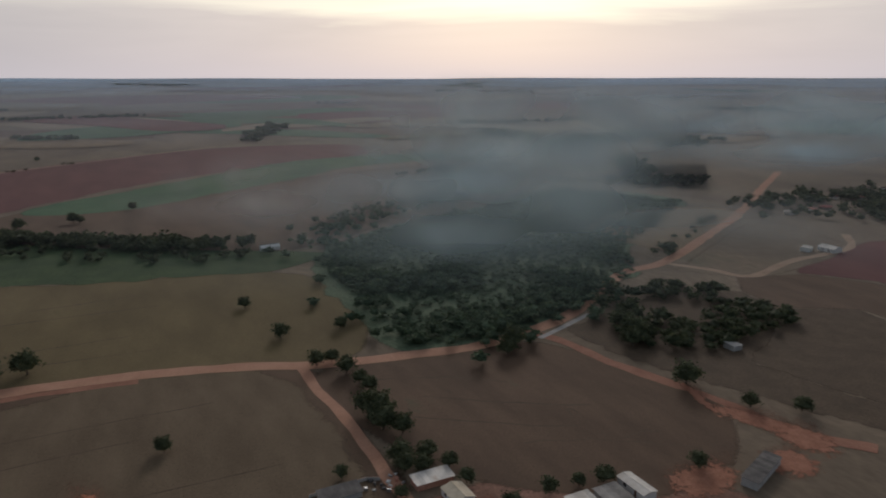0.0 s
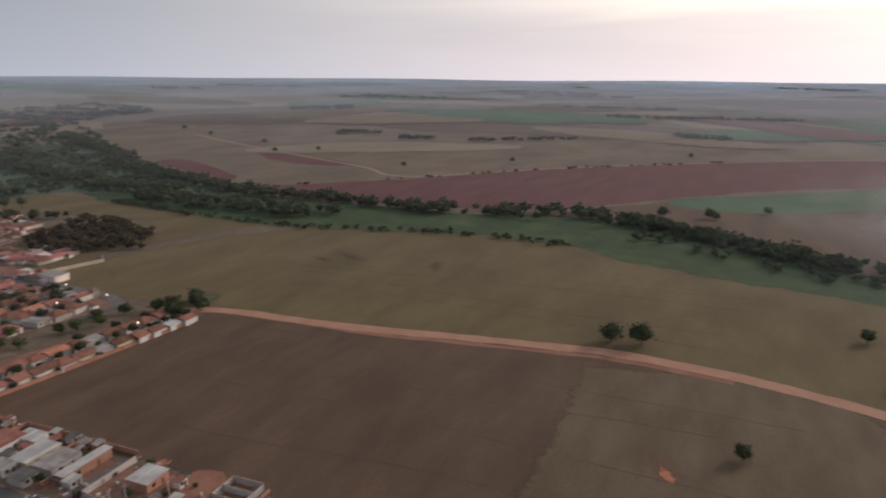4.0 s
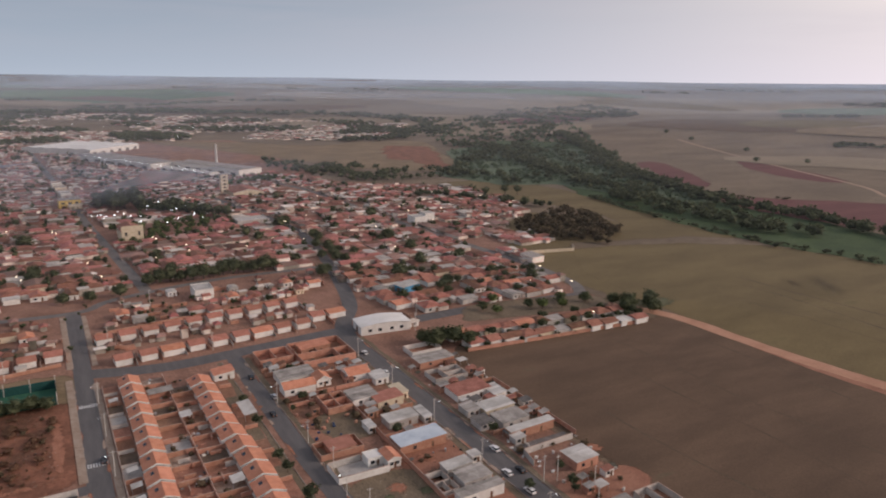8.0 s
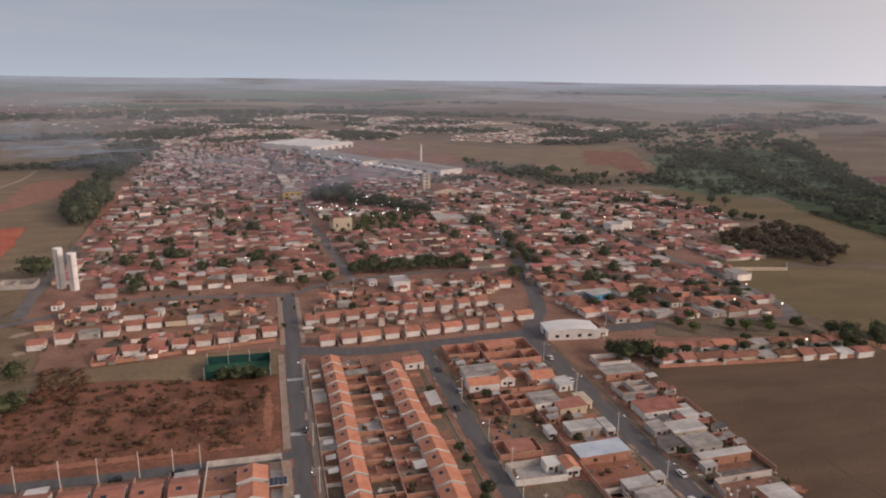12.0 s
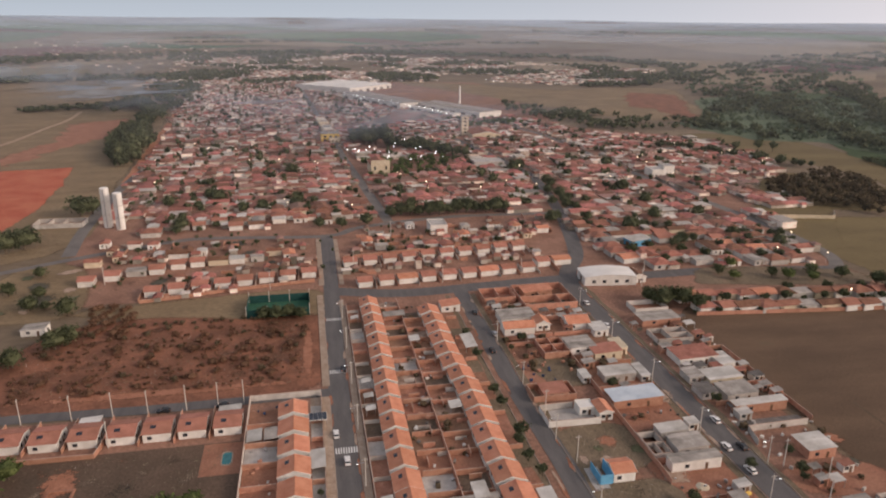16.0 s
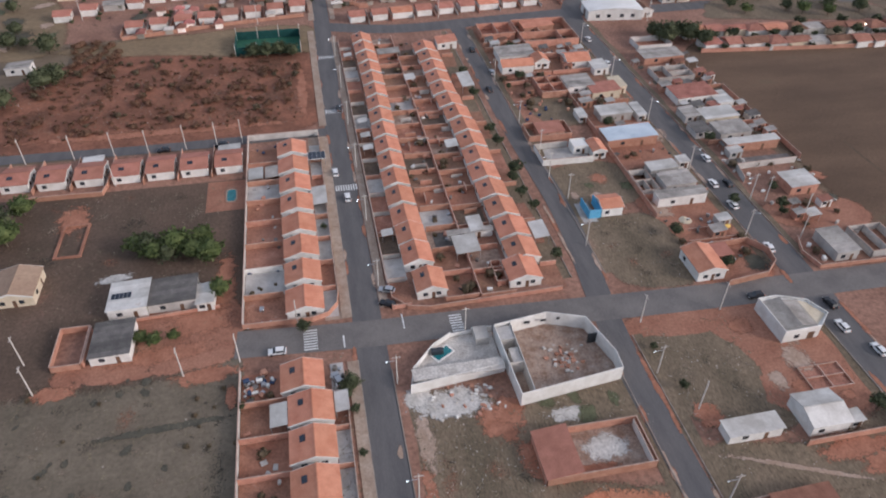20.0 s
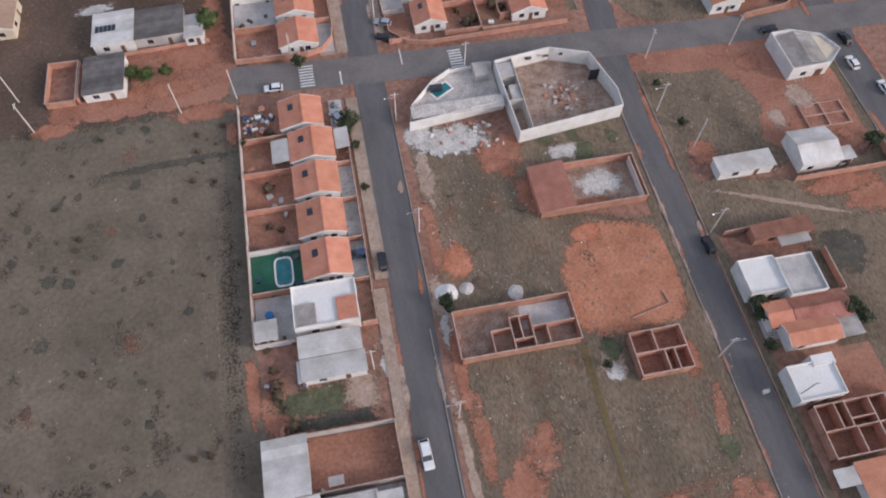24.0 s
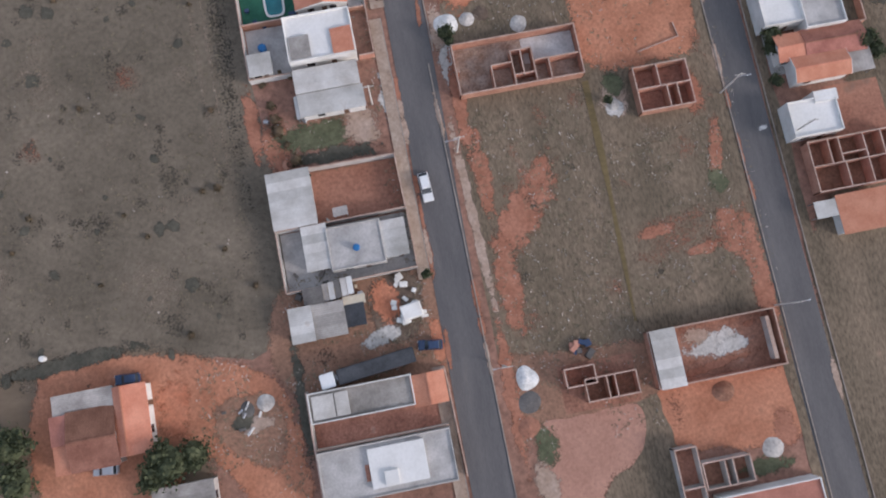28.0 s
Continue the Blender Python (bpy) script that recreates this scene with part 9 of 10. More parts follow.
works(488.4, -111.5, 13, 5, 2.4, 93, "small white shed by the stream", TANK_WHITE, 1)
works(468.4, -360, 9, 5, 2.6, 60, "small white shed in the meadow", TANK_WHITE, 1)
# screened sports court beside the red lot
court = thing("sports_court", -15.4, 287.4, 0, "sports court behind dark green screens", "sports court")
part("court_floor", boxes((-13, 13, -8.2, 8.2, 0.05, 0.12)), TURF, court)
part("screen", boxes((-13, 13, 8.1, 8.2, 0.1, 3.6)), COURT_NET, court)
part("screen", boxes((-13, 13, -8.2, -8.1, 0.1, 3.6)), COURT_NET, court)
part("screen", boxes((-13.1, -13, -8.2, 8.2, 0.1, 3.6)), COURT_NET, court)
part("screen", boxes((13, 13.1, -8.2, 8.2, 0.1, 3.6)), COURT_NET, court)
for sx in (-13, -4.4, 4.4, 13):
    for sy in (-8.2, 8.2):
        part("post", boxes((sx - 0.12, sx + 0.12, sy - 0.12, sy + 0.12, 0, 5.4)), POLE, court)
shell(-160, -133, 432, 444, "roofless old long shed", [(0.3, 0, 0.3, 1), (0.6, 0, 0.6, 1)], 3.0, RAW_WALL)
shed_house(-109, 279, 9, 6, "small grey house under the trees", h0=2.6, h1=3.2, wall=WHITE_WALL, roof=ROOF_CEMENT)
yard_wall([(46.6, 45.0), (54.4, 46.6)], "low brick footing on orange earth", 0.35, BRICK_WALL)
yard_wall([(54.4, 46.6), (54.0, 49.4)], "low brick footing on orange earth", 0.35, BRICK_WALL)
ribbon("grass_strip", [(35.9, 41.5), (35.7, 26), (35.4, 12), (35.0, -2)], 0.9, 0.115, STUBBLE, "strip of tall yellow grass between lots", category="grass", wobble=0.5, step=1.5)
yard_wall([(160, 250), (200, 246), (262, 240.4)], "brick back wall of the field houses", 1.8, BRICK_WALL)
plant(T_SMALL, [(161 + 9.2 * k, 261.6 - 0.9 * k, 0.8 + 0.3 * (k % 3)) for k in range(12)], "yard trees")
plant(T_SMALL, [(160 + 9.6 * k, 250.8 - 0.9 * k, 0.6 + 0.2 * (k % 2)) for k in range(10)], "yard trees")
# buildings at the foot of the hedge track
SOUTH = "houses by the hedge track"
shed_house(170.8, -83.6, 5.0, 12, "shed with white sheet roof", SOUTH, h0=2.2, h1=2.7, roof=ROOF_METAL, wall=BRICK_WALL, over=0.5)
gable_house(159.5, -86.4, 6.6, 8.4, "house with ochre tile roof", SOUTH, roof=CREAM_WALL, h=2.4, rise=1.0, ridge="x", fascia=False)
gable_house(139.0, -135.6, 5.0, 11.4, "house with long white sheet roof", SOUTH, roof=ROOF_METAL, h=2.4, rise=0.5, ridge="x", fascia=False)
shed_house(138.0, -126.0, 8.0, 7.6, "house with blue-grey sheet roof", SOUTH, h0=2.2, h1=2.8, roof=ROOF_CEMENT, wall=RAW_WALL, over=0.5)
shed_house(138.5, -116.0, 8.0, 7.6, "house with stained white roof", SOUTH, h0=2.2, h1=2.8, roof=ROOF_METAL, wall=RAW_WALL, over=0.5)
shed_house(176.0, -56.0, 5.0, 12, "low shed with dark old roof", SOUTH, h0=2.1, h1=2.6, roof=ROOF_DARK, wall=RAW_WALL, over=0.5)
shed_house(151.0, -92.0, 5.0, 4.0, "small outbuilding with tile roof", SOUTH, h0=2.1, h1=2.6, roof=ROOF_OLD, wall=BRICK_WALL)
yard_wall([(180, -48), (181, -66), (179, -70)], "low rough wall of the plot", 1.2, RAW_WALL)
ribbon("dirt_road", [(256, -182), (258.5, -189), (266, -208), (273, -225)], 3.2, 0.14, CONCRETE, "worn grey strip beside the dirt road", wobble=0.4)
shed_house(128, -176, 5, 20, "long low shed with dull roof", SOUTH, h0=2.6, h1=3, roof=ROOF_DARK, rz=20)
shed_house(205, -252, 6, 5, "small pale hut in the grove", SOUTH, h0=2.4, h1=2.8, roof=ROOF_METAL)
gable_house(302, -460, 9, 12, "farm house with pale roof", SOUTH, roof=ROOF_METAL, ridge="x")
settle(6, 310, -446, 20)
field("garden_plots", [(262, -200), (215, -204), (150, -228), (120, -240), (128, -258), (190, -246), (216, -290), (236, -318), (262, -326), (290, -300), (268, -240)], BANK, 0.066, "dark weedy ground round the grove", 3.0, 4, round_it=False)
for px, py, rx, ry, turn in ((150, -205, 24, 6, 20), (136, -208, 12, 9, 0), (176, -200, 18, 2.2, -18), (134, -158, 9, 14, 0), (128, -190, 9, 10, 0)):
    soil(px, py, rx, ry, turn, P_RED, 0.13)
    soil(px + 6, py - 5, rx * 0.8, ry * 1.6, turn, F_RED, 0.125)


# ---- vehicles ----
def car(paint, label, length=4.2, width=1.72, height=1.48, boxy=0.0):
    """A hatchback: lower body, cabin with glass, roof, four wheels, lights."""
    ob = thing("car", 0, 0, 0, label, "car", "parked cars")
    hl, hw = length / 2, width / 2

    def loft(rows):
        bm = bmesh.new()
        rings = [[bm.verts.new(c) for c in ((-w, y0, z), (w, y0, z), (w, y1, z), (-w, y1, z))] for z, w, y0, y1 in rows]
        for a, b in zip(rings, rings[1:]):
            for i in range(4):
                j = (i + 1) % 4
                bm.faces.new((a[i], a[j], b[j], b[i]))
        bm.faces.new(rings[0][::-1])
        bm.faces.new(rings[-1])
        return bm
    body = loft([(0.22, hw * 0.92, -hl * 0.96, hl * 0.96), (0.45, hw, -hl, hl), (0.72, hw, -hl, hl * 0.99), (0.88, hw * 0.94, -hl * 0.96, hl * 0.90)])
    bmesh.ops.bevel(body, geom=body.edges[:], offset=0.07, segments=2, affect="EDGES")
    part("body", body, paint, ob)
    part("windows", loft([(0.86, hw * 0.90, -hl * 0.86, hl * 0.46), (height - 0.1, hw * 0.76, -hl * 0.70, hl * 0.14)]), GLASS, ob, "dark car glass")
    top = loft([(height - 0.11, hw * 0.78, -hl * 0.72, hl * 0.16), (height, hw * 0.70, -hl * 0.64, hl * 0.08)])
    part("roof", top, paint, ob)
    for sx in (-1, 1):
        for sy in (-0.62, 0.62):
            bm = bmesh.new()
            bmesh.ops.create_cone(bm, cap_ends=True, segments=16, radius1=0.31, radius2=0.31, depth=0.2, matrix=Matrix.Translation((sx * (hw - 0.08), sy * hl, 0.31)) @ Matrix.Rotation(radians(90), 4, "Y"))
            part("wheel", bm, TYRE, ob)
        part("headlight", boxes((sx * hw * 0.72 - 0.18, sx * hw * 0.72 + 0.18, hl - 0.06, hl + 0.01, 0.55, 0.72)), WHITE_WALL, ob)
        part("tail_light", boxes((sx * hw * 0.8 - 0.12, sx * hw * 0.8 + 0.12, -hl - 0.01, -hl + 0.06, 0.6, 0.85)), ROOF_NEW, ob)
    return ob


def park(base, spots):
    for k, (x, y, rz) in enumerate(spots):
        m = pose(x, y, 0.13, 0, 0, rz)
        if k == 0:
            base.matrix_basis = m
        else:
            copy_thing(base, m)


park(car(CAR_WHITE, "small white hatchback parked at the kerb"), [(4.2, 185.6, 2), (6.7, 171.6, 1), (117.0, 158.8, 0), (117.2, 147.4, 4), (116.8, 127.4, -4), (117.8, 96.9, 2), (121.4, 88.6, 3), (121.8, 172.7, 0), (118, 270, 0), (117, 246, 2), (-14.6, 113.6, 88)])
park(car(CAR_BLACK, "black car parked beside the street"), [(8.8, 226.9, 0), (12.2, 124.6, 60), (121.6, 158.1, 0), (103.0, 110.6, 88), (119.8, 104.6, 4), (2.6, 65.4, 1), (66.3, 57.0, 3), (-49, 208.6, 90), (-31, 208.8, 90), (66.8, 268, 0), (65, 232, 2)])
park(car(CAR_BLUE, "dark blue car parked on red earth"), [(-0.2, 0.8, 82), (-50.6, 5.0, 86), (-2.0, 68, 90)])
park(car(CAR_SILVER, "silver car parked beside the road"), [(12.6, 129.6, 70), (-56.0, -8.8, 84), (-1.8, 103, 20), (69.6, 246, 0)])
pick = car(CAR_WHITE, "white pickup truck with open load bed", 5.2, 1.85, 1.75)
part("load_bed", boxes((-0.72, 0.72, -2.45, -0.75, 0.9, 1.02)), CAR_BLACK, pick, "dark open load bed")
pick.matrix_basis = pose(4.2, 27.6, 0.13, 0, 0, 183)

truck = thing("truck", -10.2, -0.9, 6, "parked truck with white cab and dark covered trailer", "truck")
bm = boxes((-8.9, -6.5, -1.25, 1.25, 0.7, 3.0))
bmesh.ops.bevel(bm, geom=bm.edges[:], offset=0.12, segments=2, affect="EDGES")
part("cab", bm, CAR_WHITE, truck)
part("windscreen", boxes((-8.94, -8.88, -1.0, 1.0, 1.9, 2.7)), GLASS, truck)
bm = boxes((-6.0, 7.2, -1.3, 1.3, 1.2, 3.0))
bmesh.ops.bevel(bm, geom=bm.edges[:], offset=0.15, segments=2, affect="EDGES")
part("trailer", bm, TARP, truck, "dark tarpaulin-covered trailer")
part("chassis", boxes((-8.6, 7.0, -0.5, 0.5, 0.6, 1.15)), STEEL, truck)
for px in (-7.8, -5.4, 3.6, 4.9, 6.2):
    for py in (-1.1, 1.1):
        bm = bmesh.new()
        bmesh.ops.create_cone(bm, cap_ends=True, segments=16, radius1=0.5, radius2=0.5, depth=0.3, matrix=Matrix.Translation((px, py, 0.5)) @ Matrix.Rotation(radians(90), 4, "X"))
        part("wheel", bm, TYRE, truck)


# ---- poles and street lamps ----
def pole(label, lamp=True, h=9.0):
    ob = thing("utility_pole", 0, 0, 0, label, "utility pole", "poles along the streets")
    bm = bmesh.new()
    cylinder(bm, 0, 0, 0, h, 0.17, 0.11, 10)
    part("post", bm, POLE, ob)
    part("crossarm", boxes((-0.9, 0.9, -0.06, 0.06, h - 0.7, h - 0.58)), POLE, ob)
    for k in (-0.7, 0, 0.7):
        part("insulator", boxes((k - 0.05, k + 0.05, -0.05, 0.05, h - 0.58, h - 0.42)), RAW_WALL, ob)
    if lamp:
        part("lamp_arm", boxes((0, 2.0, -0.05, 0.05, h - 1.6, h - 1.5)), STEEL, ob)
        head = part("lamp_head", boxes((1.85, 2.35, -0.12, 0.12, h - 1.62, h - 1.48)), STEEL, ob)
        part("bulb", boxes((1.88, 2.32, -0.1, 0.1, h - 1.70, h - 1.62)), LAMP_WHITE, head, "lit white lamp glass")
        part("glare_shield", boxes((1.98, 2.24, -0.09, 0.09, h - 1.48, h - 1.42)), STEEL, head)
    return ob


first = pole("concrete utility pole with a lit street lamp")
first.matrix_basis = pose(10.8, 132, 0.1, 0, 0, 180)
for x, y, rz in [(10.9, 160 + 28 * k, 180) for k in range(5)] + [(10.9, 99.8, 180), (10.8, 71, 180), (10.9, 33, 180), (11.1, -5, 180), (68.4, 138, 180), (68.8, 172, 180), (69, 206, 180), (69, 240, 180), (59.4, 34.8, 0), (59.2, -4, 0), (68, 60, 180), (68.2, 92, 180), (113.8, 134, 0), (113.6, 168, 0), (114, 200, 0), (114, 234, 0), (114, 268, 0), (124.4, 150, 180)]:
    copy_thing(first, pose(x, y, 0.1, 0, 0, rz))
first = pole("plain concrete utility pole", False)
first.matrix_basis = pose(-24.3, 209.2, 0.05, 0, 0, 90)
for x, y, rz in ((-32.3, 208.8, 90), (-42.1, 208.8, 90), (-53.4, 207.4, 90), (-64, 208, 90), (-76, 208, 90), (-90.6, 208.5, 90), (-61.2, 190.9, 90), (-2.2, 44.4, 0), (69.5, 24.8, 0), (28.6, 111.4, 0), (71.0, 107.6, 90), (72.6, 81, 60), (92, 108, 90), (128, 130, 0), (128, 148, 0), (134, 138, 30), (-9.6, 120.8, 90), (-22.9, 112.6, 90), (-35, 110.6, 90), (-70, 120.4, 90), (-66, 111, 90), (70.8, 160, 0), (70.2, 186, 0), (45, 386, 0), (152, 286, 0), (163, 306, 0), (-96, 330, 0), (-20, 312, 0), (20, 336, 0), (60, 306, 0), (100, 310, 0)):
    copy_thing(first, pose(x, y, 0.05, 0, 0, rz))


def globe_lamp(mat, label, h=5.0, r=0.34):
    ob = thing("street_lamp", 0, 0, 0, label, "street lamp", "lit street lamps")
    bm = bmesh.new()
    cylinder(bm, 0, 0, 0, h, 0.09, 0.06, 8)
    part("post", bm, STEEL, ob)
    bm = bmesh.new()
    bmesh.ops.create_icosphere(bm, subdivisions=2, radius=r, matrix=Matrix.Translation((0, 0, h + r * 0.8)))
    part("globe", bm, mat, ob, "lit lamp globe")
    return ob


white_lamp = globe_lamp(LAMP_WHITE, "lit white globe lamp on a post")
white_lamp.matrix_basis = pose(36, 640, 0.1)
for k in range(34):
    copy_thing(white_lamp, pose(40 + 84 * rng.random(), 570 + 90 * rng.random() + 60 * (k % 3 == 0), 0.1))
for k in range(60):
    x, y = (89 + 0.42 * (k * 5 - 90) + rng.uniform(-6, 6), 1041 - 0.91 * (k * 5 - 90) + rng.uniform(-9, 9)) if k % 2 else (rng.uniform(-110, 380), rng.uniform(1260, 1900))
    copy_thing(white_lamp, pose(x, y, land(x, y) + 3.0) @ Matrix.Scale(1.1, 4))
warm_lamp = globe_lamp(LAMP_WARM, "lit warm globe lamp on a post", 6.0, 0.3)
warm_lamp.matrix_basis = pose(262, 300, 0.1)
for x, y, rz in lots[8:900:22]:
    copy_thing(warm_lamp, pose(x + 5.2, y + 5.0, 0.1))

# ---- clutter in the yards ----
def crate(x, y, w, d, h, mat, label, rz=0):
    bm = boxes((-w / 2, w / 2, -d / 2, d / 2, 0, h))
    bmesh.ops.bevel(bm, geom=bm.edges[:], offset=min(w, d, h) * 0.12, segments=1, affect="EDGES")
    ob = part("scrap_box", bm, mat)
    ob.matrix_basis = pose(x, y, 0.1, 0, 0, rz)
    return tagged(ob, label, "scrap")


for k in range(26):
    x, y = -22 + 6.4 * rng.random(), 100 + 8 * rng.random()
    crate(x, y, rng.uniform(0.5, 1.6), rng.uniform(0.5, 1.4), rng.uniform(0.3, 1.1), (ROOF_DARK, STEEL, CAR_BLUE, WHITE_WALL, BRICK_WALL)[k % 5], "rusty scrap piece in a back yard", rng.uniform(0, 90))
for k in range(12):
    crate(-2.9 + 2.6 * rng.random(), 100.5 + 6 * rng.random(), rng.uniform(0.5, 1.3), rng.uniform(0.5, 1.3), rng.uniform(0.4, 1.0), (ROOF_DARK, WHITE_WALL, STEEL)[k % 3], "old appliance in a front yard", rng.uniform(0, 90))
for k in range(14):
    x, y = -6 + 6.2 * rng.random(), 4.5 + 9 * rng.random()
    crate(x, y, rng.uniform(0.5, 1.1), rng.uniform(0.6, 1.4), rng.uniform(0.5, 0.9), WHITE_WALL, "discarded white appliance on dark ground", rng.uniform(0, 90))
crate(-2.2, 7.0, 3.6, 2.6, 1.6, WHITE_WALL, "stack of white scrap panels", 8)
crate(-3.4, 5.6, 1.6, 1.2, 1.0, WHITE_WALL, "stack of white scrap panels", 8)
for k in range(12):
    crate(-10 - 6 * rng.random(), 10 + 4.4 * rng.random(), rng.uniform(0.4, 1.2), rng.uniform(0.4, 1.2), rng.uniform(0.3, 0.9), (CREAM_WALL, ROOF_DARK, STEEL, YELLOW_WALL)[k % 4], "mixed junk between the sheds", rng.uniform(0, 90))
for k in range(8):
    crate(22 + 6 * rng.random(), -6.6 + 3.4 * rng.random(), rng.uniform(0.8, 1.8), rng.uniform(0.6, 1.4), rng.uniform(0.3, 0.8), (BRICK_WALL, CAR_BLUE, ROOF_DARK)[k % 3], "stack of bricks and blocks", rng.uniform(0, 90))
for k in range(10):
    crate(-36 + 6 * rng.random(), -8 + 5 * rng.random(), rng.uniform(0.3, 1.6), rng.uniform(0.2, 0.5), 0.3, (WHITE_WALL, STEEL, ROOF_DARK)[k % 3], "leftover pipe and timber pieces", rng.uniform(0, 90))
for k in range(40):
    a, b = rng.random(), rng.random()
    crate(14 + 20 * a, 88 + 9 * b, rng.uniform(0.3, 0.9), rng.uniform(0.3, 0.9), rng.uniform(0.15, 0.4), (RUBBLE, WHITE_WALL, BRICK_WALL)[k % 3], "broken block on sandy ground", rng.uniform(0, 90))
for k in range(60):
    i = k % 17
    crate(27 + 15 * rng.random(), 124.5 + 9.64 * i + 7 * rng.random(), rng.uniform(0.5, 1.8), rng.uniform(0.5, 1.4), rng.uniform(0.3, 1.0), (ROOF_DARK, WHITE_WALL, BRICK_WALL, STEEL, LEAF_DRY)[k % 5], "stored goods in a back yard", rng.uniform(0, 90))
for k in range(90):
    spot = free_spot(*((94, 113, 122, 265), (127, 152, 120, 252), (72, 92, 205, 290))[k % 3], 0.7)
    if spot:
        crate(spot[0], spot[1], rng.uniform(0.4, 1.5), rng.uniform(0.4, 1.3), rng.uniform(0.3, 1.1), (ROOF_DARK, WHITE_WALL, BRICK_WALL, STEEL, RUBBLE, CAR_BLUE)[k % 6], "stored goods and rubble in a yard", rng.uniform(0, 90))
shrubs = [free_spot(*((94, 113, 122, 265), (127, 152, 120, 252), (72, 92, 205, 290))[k % 3], 1.2) for k in range(34)]
plant(T_DRY, [(s[0], s[1], 0.5 + 0.7 * rng.random()) for s in shrubs if s][:24], "yard shrubs")
plant(T_SMALL, [(s[0], s[1], 0.6 + 0.5 * rng.random()) for s in shrubs if s][24:], "yard trees")
for k in range(16):
    crate(172 + 8 * rng.random(), -76 + 12 * rng.random(), rng.uniform(0.5, 1.6), rng.uniform(0.5, 1.4), rng.uniform(0.3, 1.0), (WHITE_WALL, STEEL, ROOF_DARK, BRICK_WALL)[k % 4], "stored goods beside the southern sheds", rng.uniform(0, 90))
for k in range(70):
    i = k % 18
    y = (15 + 9.6 * i if i < 9 else 126 + 9.5 * (i - 9)) + rng.uniform(-3, 3)
    crate(-21.4 + 8.6 * rng.random(), y, rng.uniform(0.4, 1.5), rng.uniform(0.4, 1.2), rng.uniform(0.2, 0.9), (ROOF_DARK, RAW_WALL, BRICK_WALL, STEEL, LEAF_DRY, CAR_BLUE)[k % 6], "household goods in a walled yard", rng.uniform(0, 90))
for k in range(34):
    a, b = rng.uniform(0, 6.283), rng.uniform(0.1, 0.8)
    crate(49.5 + 7.5 * b * math.cos(a), 100.4 + 6.4 * b * math.sin(a), rng.uniform(0.3, 1.3), rng.uniform(0.3, 0.9), rng.uniform(0.15, 0.6), (RUBBLE, BRICK_WALL, RED_SOIL, RAW_WALL)[k % 4], "builder's rubble inside the shell", rng.uniform(0, 90))
plant(T_DRY, [(-20.6 + 7 * rng.random(), (16, 73)[k % 2] + 34 * rng.random(), 0.4 + 0.5 * rng.random()) for k in range(12)], "yard shrubs")
plant(T_DRY, [(28 + 14 * rng.random(), 124 + 158 * rng.random(), 0.5 + 0.5 * rng.random()) for k in range(26)], "yard shrubs")
plant(T_DRY, [(-22 - 60 * rng.random(), 60 + 50 * rng.random(), 0.25 + 0.2 * rng.random()) for k in range(24)], "pasture tufts")
plant(T_DRY, [(-26 - 70 * rng.random(), 10 + 50 * rng.random(), 0.25 + 0.25 * rng.random()) for k in range(24)], "pasture tufts")
for x, y in ((9.3, -2), (0.9, 5.0), (-2.0, 12.0)):
    water_tank(-62 + x, -1 + y, 0.1, "small white water tank in the farmyard", 0.5, TANK_WHITE)


# ---- tufts of dry grass and small stones on the bare lots ----
TUFT = material("dry_grass_tuft", (0.15, 0.128, 0.08), (0.24, 0.20, 0.13), 0.3, 2.0, rough=0.9, bump=0, island=0.5, grain=0.2)
STONE = material("pale_stones", (0.34, 0.28, 0.23), (0.58, 0.53, 0.47), 0.5, 3.0, island=0.4, grain=0.2)
GRASS = np.random.default_rng(101)
LOTS = [(13, 35, -4, 41, 520), (37, 58, 0, 31, 420), (13, 35, 54, 88, 420), (37, 58, 42, 68, 120), (37, 58, 82, 91, 80), (-96, -27, 14, 112, 1500), (-22, 0, 34, 46, 90), (-98, -27, 126, 186, 500), (70, 92, 60, 106, 300), (72, 92, 120, 175, 260), (92, 148, -40, 58, 500), (-104, -4, 220, 272, 700), (-24, 1, -3, 16, 420), (-40, -24, -20, 6, 260), (12, 36, -20, -4, 160), (60, 62, 0, 110, 60), (-3, 1, 14, 112, 160)]


def scatter(name, mat, share, label, category, size, blades, tall, bare=()):
    """Small clumps or stones strewn over the lots, joined."""
    verts, faces = [], []
    for x0, x1, y0, y1, count in LOTS:
        for k in range(int(count * share)):
            x, y, s = GRASS.uniform(x0, x1), GRASS.uniform(y0, y1), size * GRASS.uniform(0.5, 1.6)
            if noise.noise((x * 0.09, y * 0.09, 3.0)) < -0.18 or (x0 in bare and k % 12):
                continue
            for q in range(blades):
                a = GRASS.uniform(0, 6.283)
                c, d = math.cos(a) * s, math.sin(a) * s
                px, py = x + GRASS.normal(0, s * 0.8), y + GRASS.normal(0, s * 0.8)
                n = len(verts)
                verts.extend([(px - c * 0.5, py - d * 0.5, 0.1), (px + c * 0.5, py + d * 0.5, 0.1), (px + c * 0.3 - d * 0.5, py + d * 0.3 + c * 0.5, 0.1 + s * tall), (px - c * 0.4 - d * 0.4, py - d * 0.4 + c * 0.4, 0.1 + s * tall * 0.8)])
                faces.append((n, n + 1, n + 2, n + 3))
    return tagged(from_arrays(name, verts, faces, mat), label, category, kind="stuff")


scatter("grass_tufts", TUFT, 2.0, "tufts of dry grass on the lots", "grass", 0.17, 6, 0.22)
scatter("loose_stones", STONE, 0.8, "small loose stones and litter", "stones", 0.2, 2, 0.4, (-96, -98))

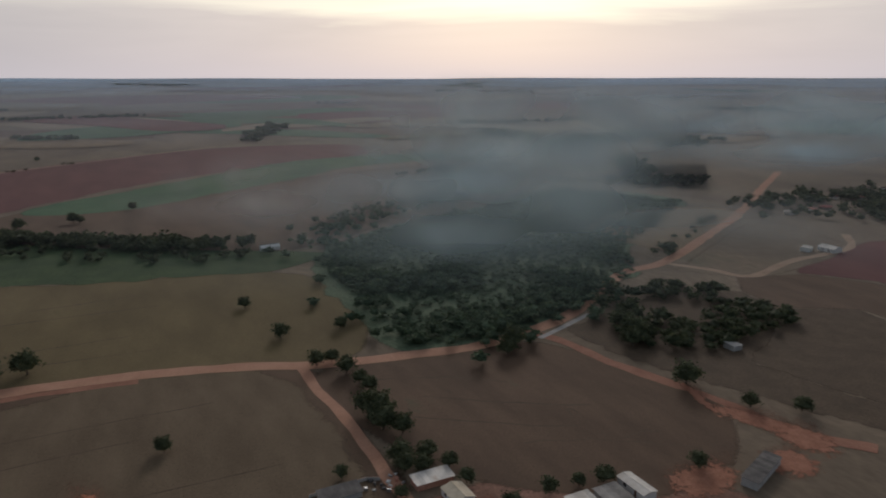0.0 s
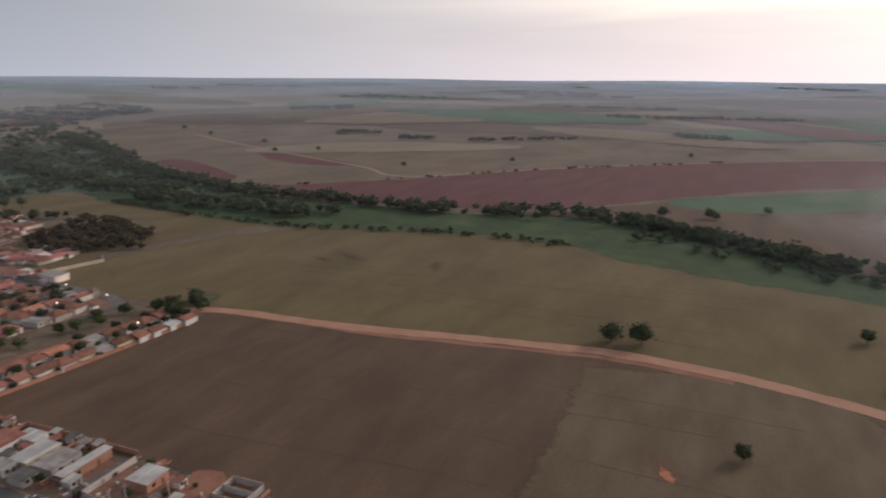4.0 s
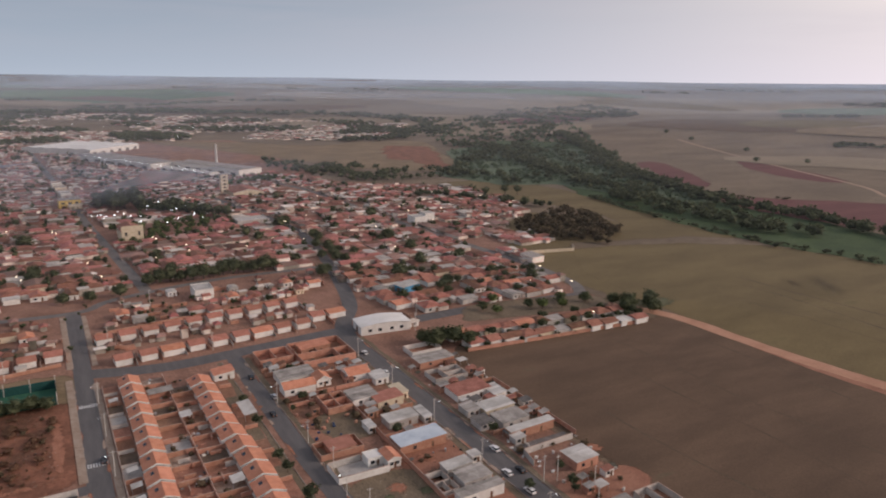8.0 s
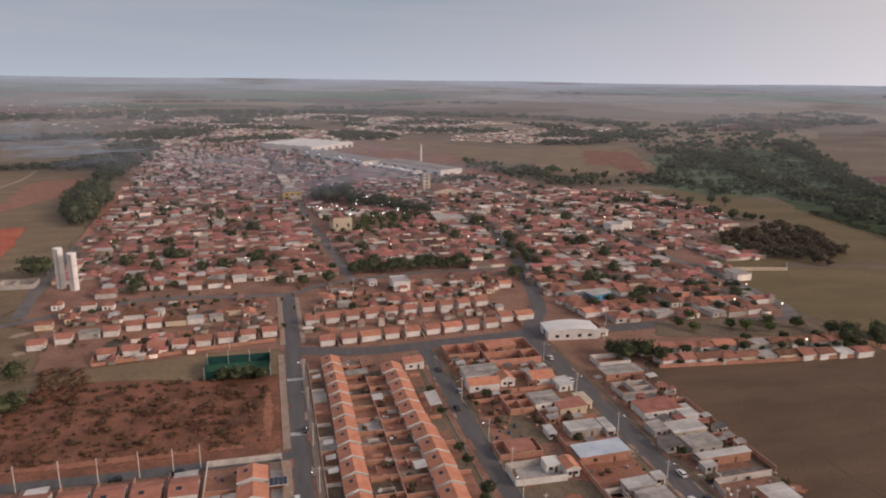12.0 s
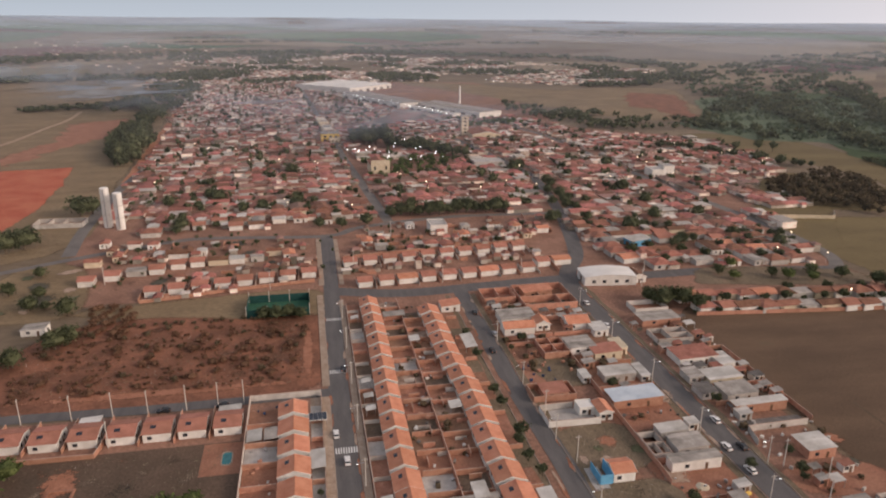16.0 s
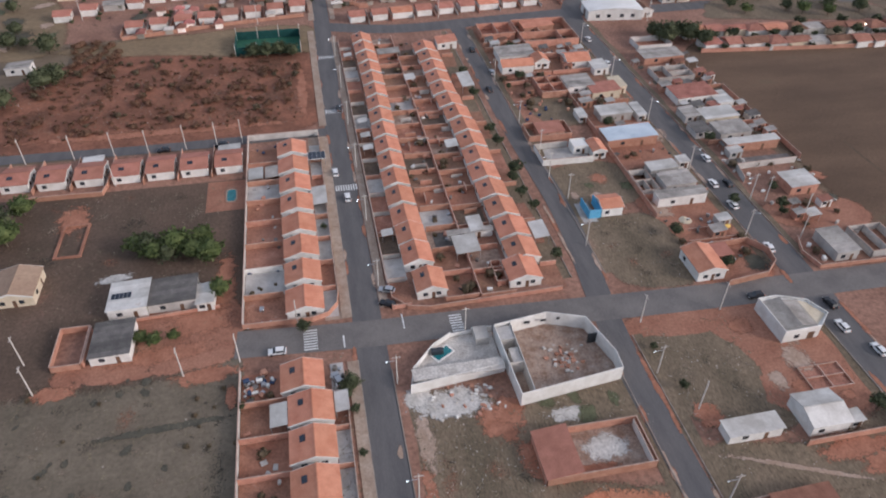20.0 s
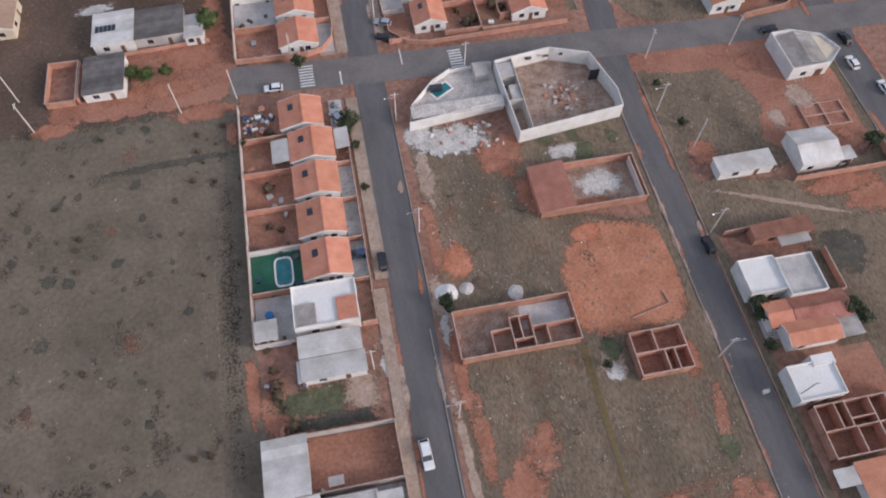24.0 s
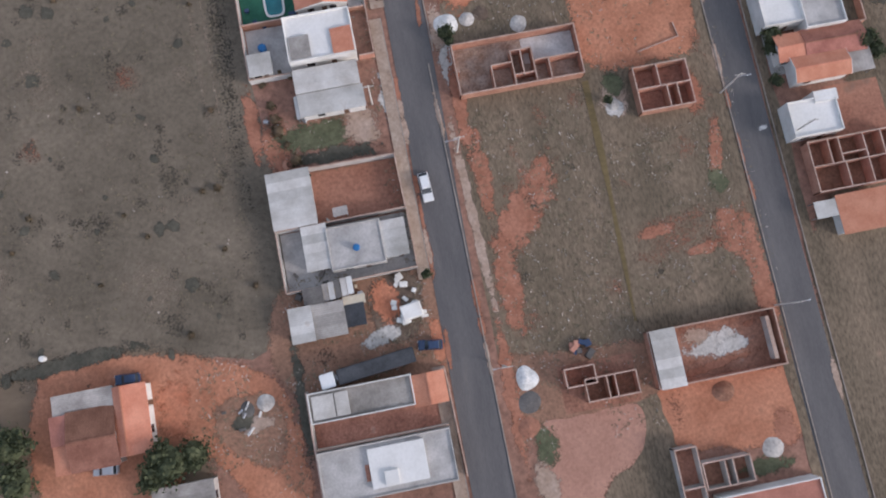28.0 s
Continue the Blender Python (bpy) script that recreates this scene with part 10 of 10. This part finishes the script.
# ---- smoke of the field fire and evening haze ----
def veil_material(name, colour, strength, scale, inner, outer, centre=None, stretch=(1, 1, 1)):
    """Thin smoke and haze: see-through, thicker where the noise is high, fading between two distances."""
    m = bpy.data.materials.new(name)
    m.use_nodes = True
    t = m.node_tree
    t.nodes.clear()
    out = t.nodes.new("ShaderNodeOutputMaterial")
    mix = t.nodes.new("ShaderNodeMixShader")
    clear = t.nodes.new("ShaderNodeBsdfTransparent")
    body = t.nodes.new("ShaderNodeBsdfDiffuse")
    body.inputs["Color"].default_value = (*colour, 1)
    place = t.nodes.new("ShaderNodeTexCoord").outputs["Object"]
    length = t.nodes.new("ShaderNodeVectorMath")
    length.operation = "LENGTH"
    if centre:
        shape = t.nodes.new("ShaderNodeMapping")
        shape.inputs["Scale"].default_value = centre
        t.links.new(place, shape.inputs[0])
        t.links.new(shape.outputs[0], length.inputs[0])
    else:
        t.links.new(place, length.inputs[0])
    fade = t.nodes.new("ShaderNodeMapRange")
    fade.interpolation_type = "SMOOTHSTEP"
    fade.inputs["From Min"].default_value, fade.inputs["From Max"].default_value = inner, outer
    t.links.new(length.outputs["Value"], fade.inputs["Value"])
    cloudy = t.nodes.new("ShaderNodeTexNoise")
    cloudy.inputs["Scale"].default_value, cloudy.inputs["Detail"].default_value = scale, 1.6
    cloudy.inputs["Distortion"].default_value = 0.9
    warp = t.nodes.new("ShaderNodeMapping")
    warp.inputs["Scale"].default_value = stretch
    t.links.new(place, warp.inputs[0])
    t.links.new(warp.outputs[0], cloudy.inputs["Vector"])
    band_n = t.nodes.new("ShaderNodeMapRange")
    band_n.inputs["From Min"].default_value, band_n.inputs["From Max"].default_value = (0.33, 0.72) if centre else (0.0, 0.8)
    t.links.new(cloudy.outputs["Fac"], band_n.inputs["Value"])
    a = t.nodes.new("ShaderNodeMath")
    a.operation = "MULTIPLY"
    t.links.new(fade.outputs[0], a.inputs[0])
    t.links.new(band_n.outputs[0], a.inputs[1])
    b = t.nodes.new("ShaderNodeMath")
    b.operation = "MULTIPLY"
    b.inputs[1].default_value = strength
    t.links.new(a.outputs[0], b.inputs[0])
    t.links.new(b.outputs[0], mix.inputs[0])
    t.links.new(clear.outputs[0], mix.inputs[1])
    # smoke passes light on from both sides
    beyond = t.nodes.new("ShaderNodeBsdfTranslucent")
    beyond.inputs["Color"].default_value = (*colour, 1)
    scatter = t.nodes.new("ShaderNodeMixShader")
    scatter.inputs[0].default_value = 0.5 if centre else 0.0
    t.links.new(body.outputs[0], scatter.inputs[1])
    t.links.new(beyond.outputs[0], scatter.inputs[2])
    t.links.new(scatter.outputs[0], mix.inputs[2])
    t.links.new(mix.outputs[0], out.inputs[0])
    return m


def smoke_sheet(x, y, z, rx, ry, rz, mat, label, wave=6.0, seed=0):
    """A billowing sheet of drifting smoke."""
    n = 26
    verts, faces = [], []
    for i in range(n + 1):
        for j in range(n + 1):
            px, py = (i / n * 2 - 1) * rx, (j / n * 2 - 1) * ry
            verts.append((px, py, wave * noise.noise((px * 0.012 + seed, py * 0.012, seed))))
    for i in range(n):
        for j in range(n):
            k = i * (n + 1) + j
            faces.append((k, k + n + 1, k + n + 2, k + 1))
    ob = from_arrays("smoke", verts, faces, mat, smooth=True)
    ob.matrix_basis = pose(x, y, z, 0, 0, rz)
    return tagged(ob, label, "smoke", kind="stuff")


SMOKE = (0.68, 0.79, 0.81)
BLUE_SMOKE = (0.66, 0.79, 0.84)
def smoke_curtain(x, y, length, height, rz, strength, seed, label, colour=SMOKE, base=2.0, lean=48):
    """A rising, billowing bank of smoke that leans with the wind."""
    n, k = 40, 14
    verts, faces = [], []
    for i in range(n + 1):
        for j in range(k + 1):
            px, pz = (i / n * 2 - 1) * length / 2, (j / k * 2 - 1) * height / 2
            verts.append((px, 0.05 * length * noise.noise((px * 0.006 + seed, pz * 0.008, seed)), pz))
    for i in range(n):
        for j in range(k):
            a = i * (k + 1) + j
            faces.append((a, a + k + 1, a + k + 2, a + 1))
    m = veil_material("drifting_smoke", colour, strength, 2.6 / length, 1.0, 0.25, (2.0 / length, 0, 2.0 / height), (1.0, 0.9, 1.3))
    ob = from_arrays("smoke", verts, faces, m, smooth=True)
    ob.matrix_basis = pose(x, y, height / 2 * math.cos(radians(lean)) + base, lean, 0, rz)
    return tagged(ob, label, "smoke", kind="stuff")


for k, (x, y, z, rx, ry, strength) in enumerate(((480, -300, 15, 360, 300, 0.6), (660, -760, 20, 380, 260, 0.5))):
    smoke_sheet(x, y, z, rx, ry, 60, veil_material("low_smoke", SMOKE, strength, 0.004, 1.0, 0.15, (1 / rx, 1 / ry, 0)), "low thin smoke lying over the fields", 2.0, k * 5.3)
smoke_curtain(560, -130, 300, 100, 66, 0.7, 1.0, "thin brownish smoke over the fallow slope", (0.86, 0.82, 0.78))
smoke_curtain(520, -300, 380, 150, 60, 1.15, 7.0, "grey smoke drifting over the stream")
smoke_curtain(700, -450, 560, 190, 58, 1.2, 5.0, "grey smoke drifting over the stream")
smoke_curtain(560, -800, 460, 140, 40, 1.2, 14.0, "wide bank of pale smoke on the slope", BLUE_SMOKE)
smoke_curtain(900, -1000, 900, 160, 46, 1.4, 17.0, "wide bank of pale smoke on the slope", BLUE_SMOKE)
smoke_curtain(400, -215, 340, 100, 60, 0.8, 12.0, "thin teal smoke over the scrub wood")
smoke_curtain(-440, 1400, 330, 44, 14, 0.9, 23.0, "thin blue smoke beyond the town", (0.50, 0.62, 0.76), 2.0, 20)
smoke_curtain(-300, 1230, 330, 60, 40, 0.75, 29.0, "thin blue smoke beyond the town", (0.42, 0.50, 0.60), 2.0, 35)
smoke_sheet(60, 830, 26, 300, 380, 0, veil_material("town_smoke", (0.52, 0.62, 0.78), 0.62, 0.005, 1.0, 0.1, (1 / 300, 1 / 380, 0)), "thin smoke hanging over the town", 5.0, 51)
smoke_sheet(-240, 1040, 24, 160, 280, 10, veil_material("edge_smoke", (0.50, 0.60, 0.72), 1.25, 0.012, 1.0, 0.1, (1 / 150, 1 / 260, 0)), "thin blue smoke at the town edge", 6.0, 37)


# Aerial haze painted as see-through sheets: cover grows with distance from the origin.
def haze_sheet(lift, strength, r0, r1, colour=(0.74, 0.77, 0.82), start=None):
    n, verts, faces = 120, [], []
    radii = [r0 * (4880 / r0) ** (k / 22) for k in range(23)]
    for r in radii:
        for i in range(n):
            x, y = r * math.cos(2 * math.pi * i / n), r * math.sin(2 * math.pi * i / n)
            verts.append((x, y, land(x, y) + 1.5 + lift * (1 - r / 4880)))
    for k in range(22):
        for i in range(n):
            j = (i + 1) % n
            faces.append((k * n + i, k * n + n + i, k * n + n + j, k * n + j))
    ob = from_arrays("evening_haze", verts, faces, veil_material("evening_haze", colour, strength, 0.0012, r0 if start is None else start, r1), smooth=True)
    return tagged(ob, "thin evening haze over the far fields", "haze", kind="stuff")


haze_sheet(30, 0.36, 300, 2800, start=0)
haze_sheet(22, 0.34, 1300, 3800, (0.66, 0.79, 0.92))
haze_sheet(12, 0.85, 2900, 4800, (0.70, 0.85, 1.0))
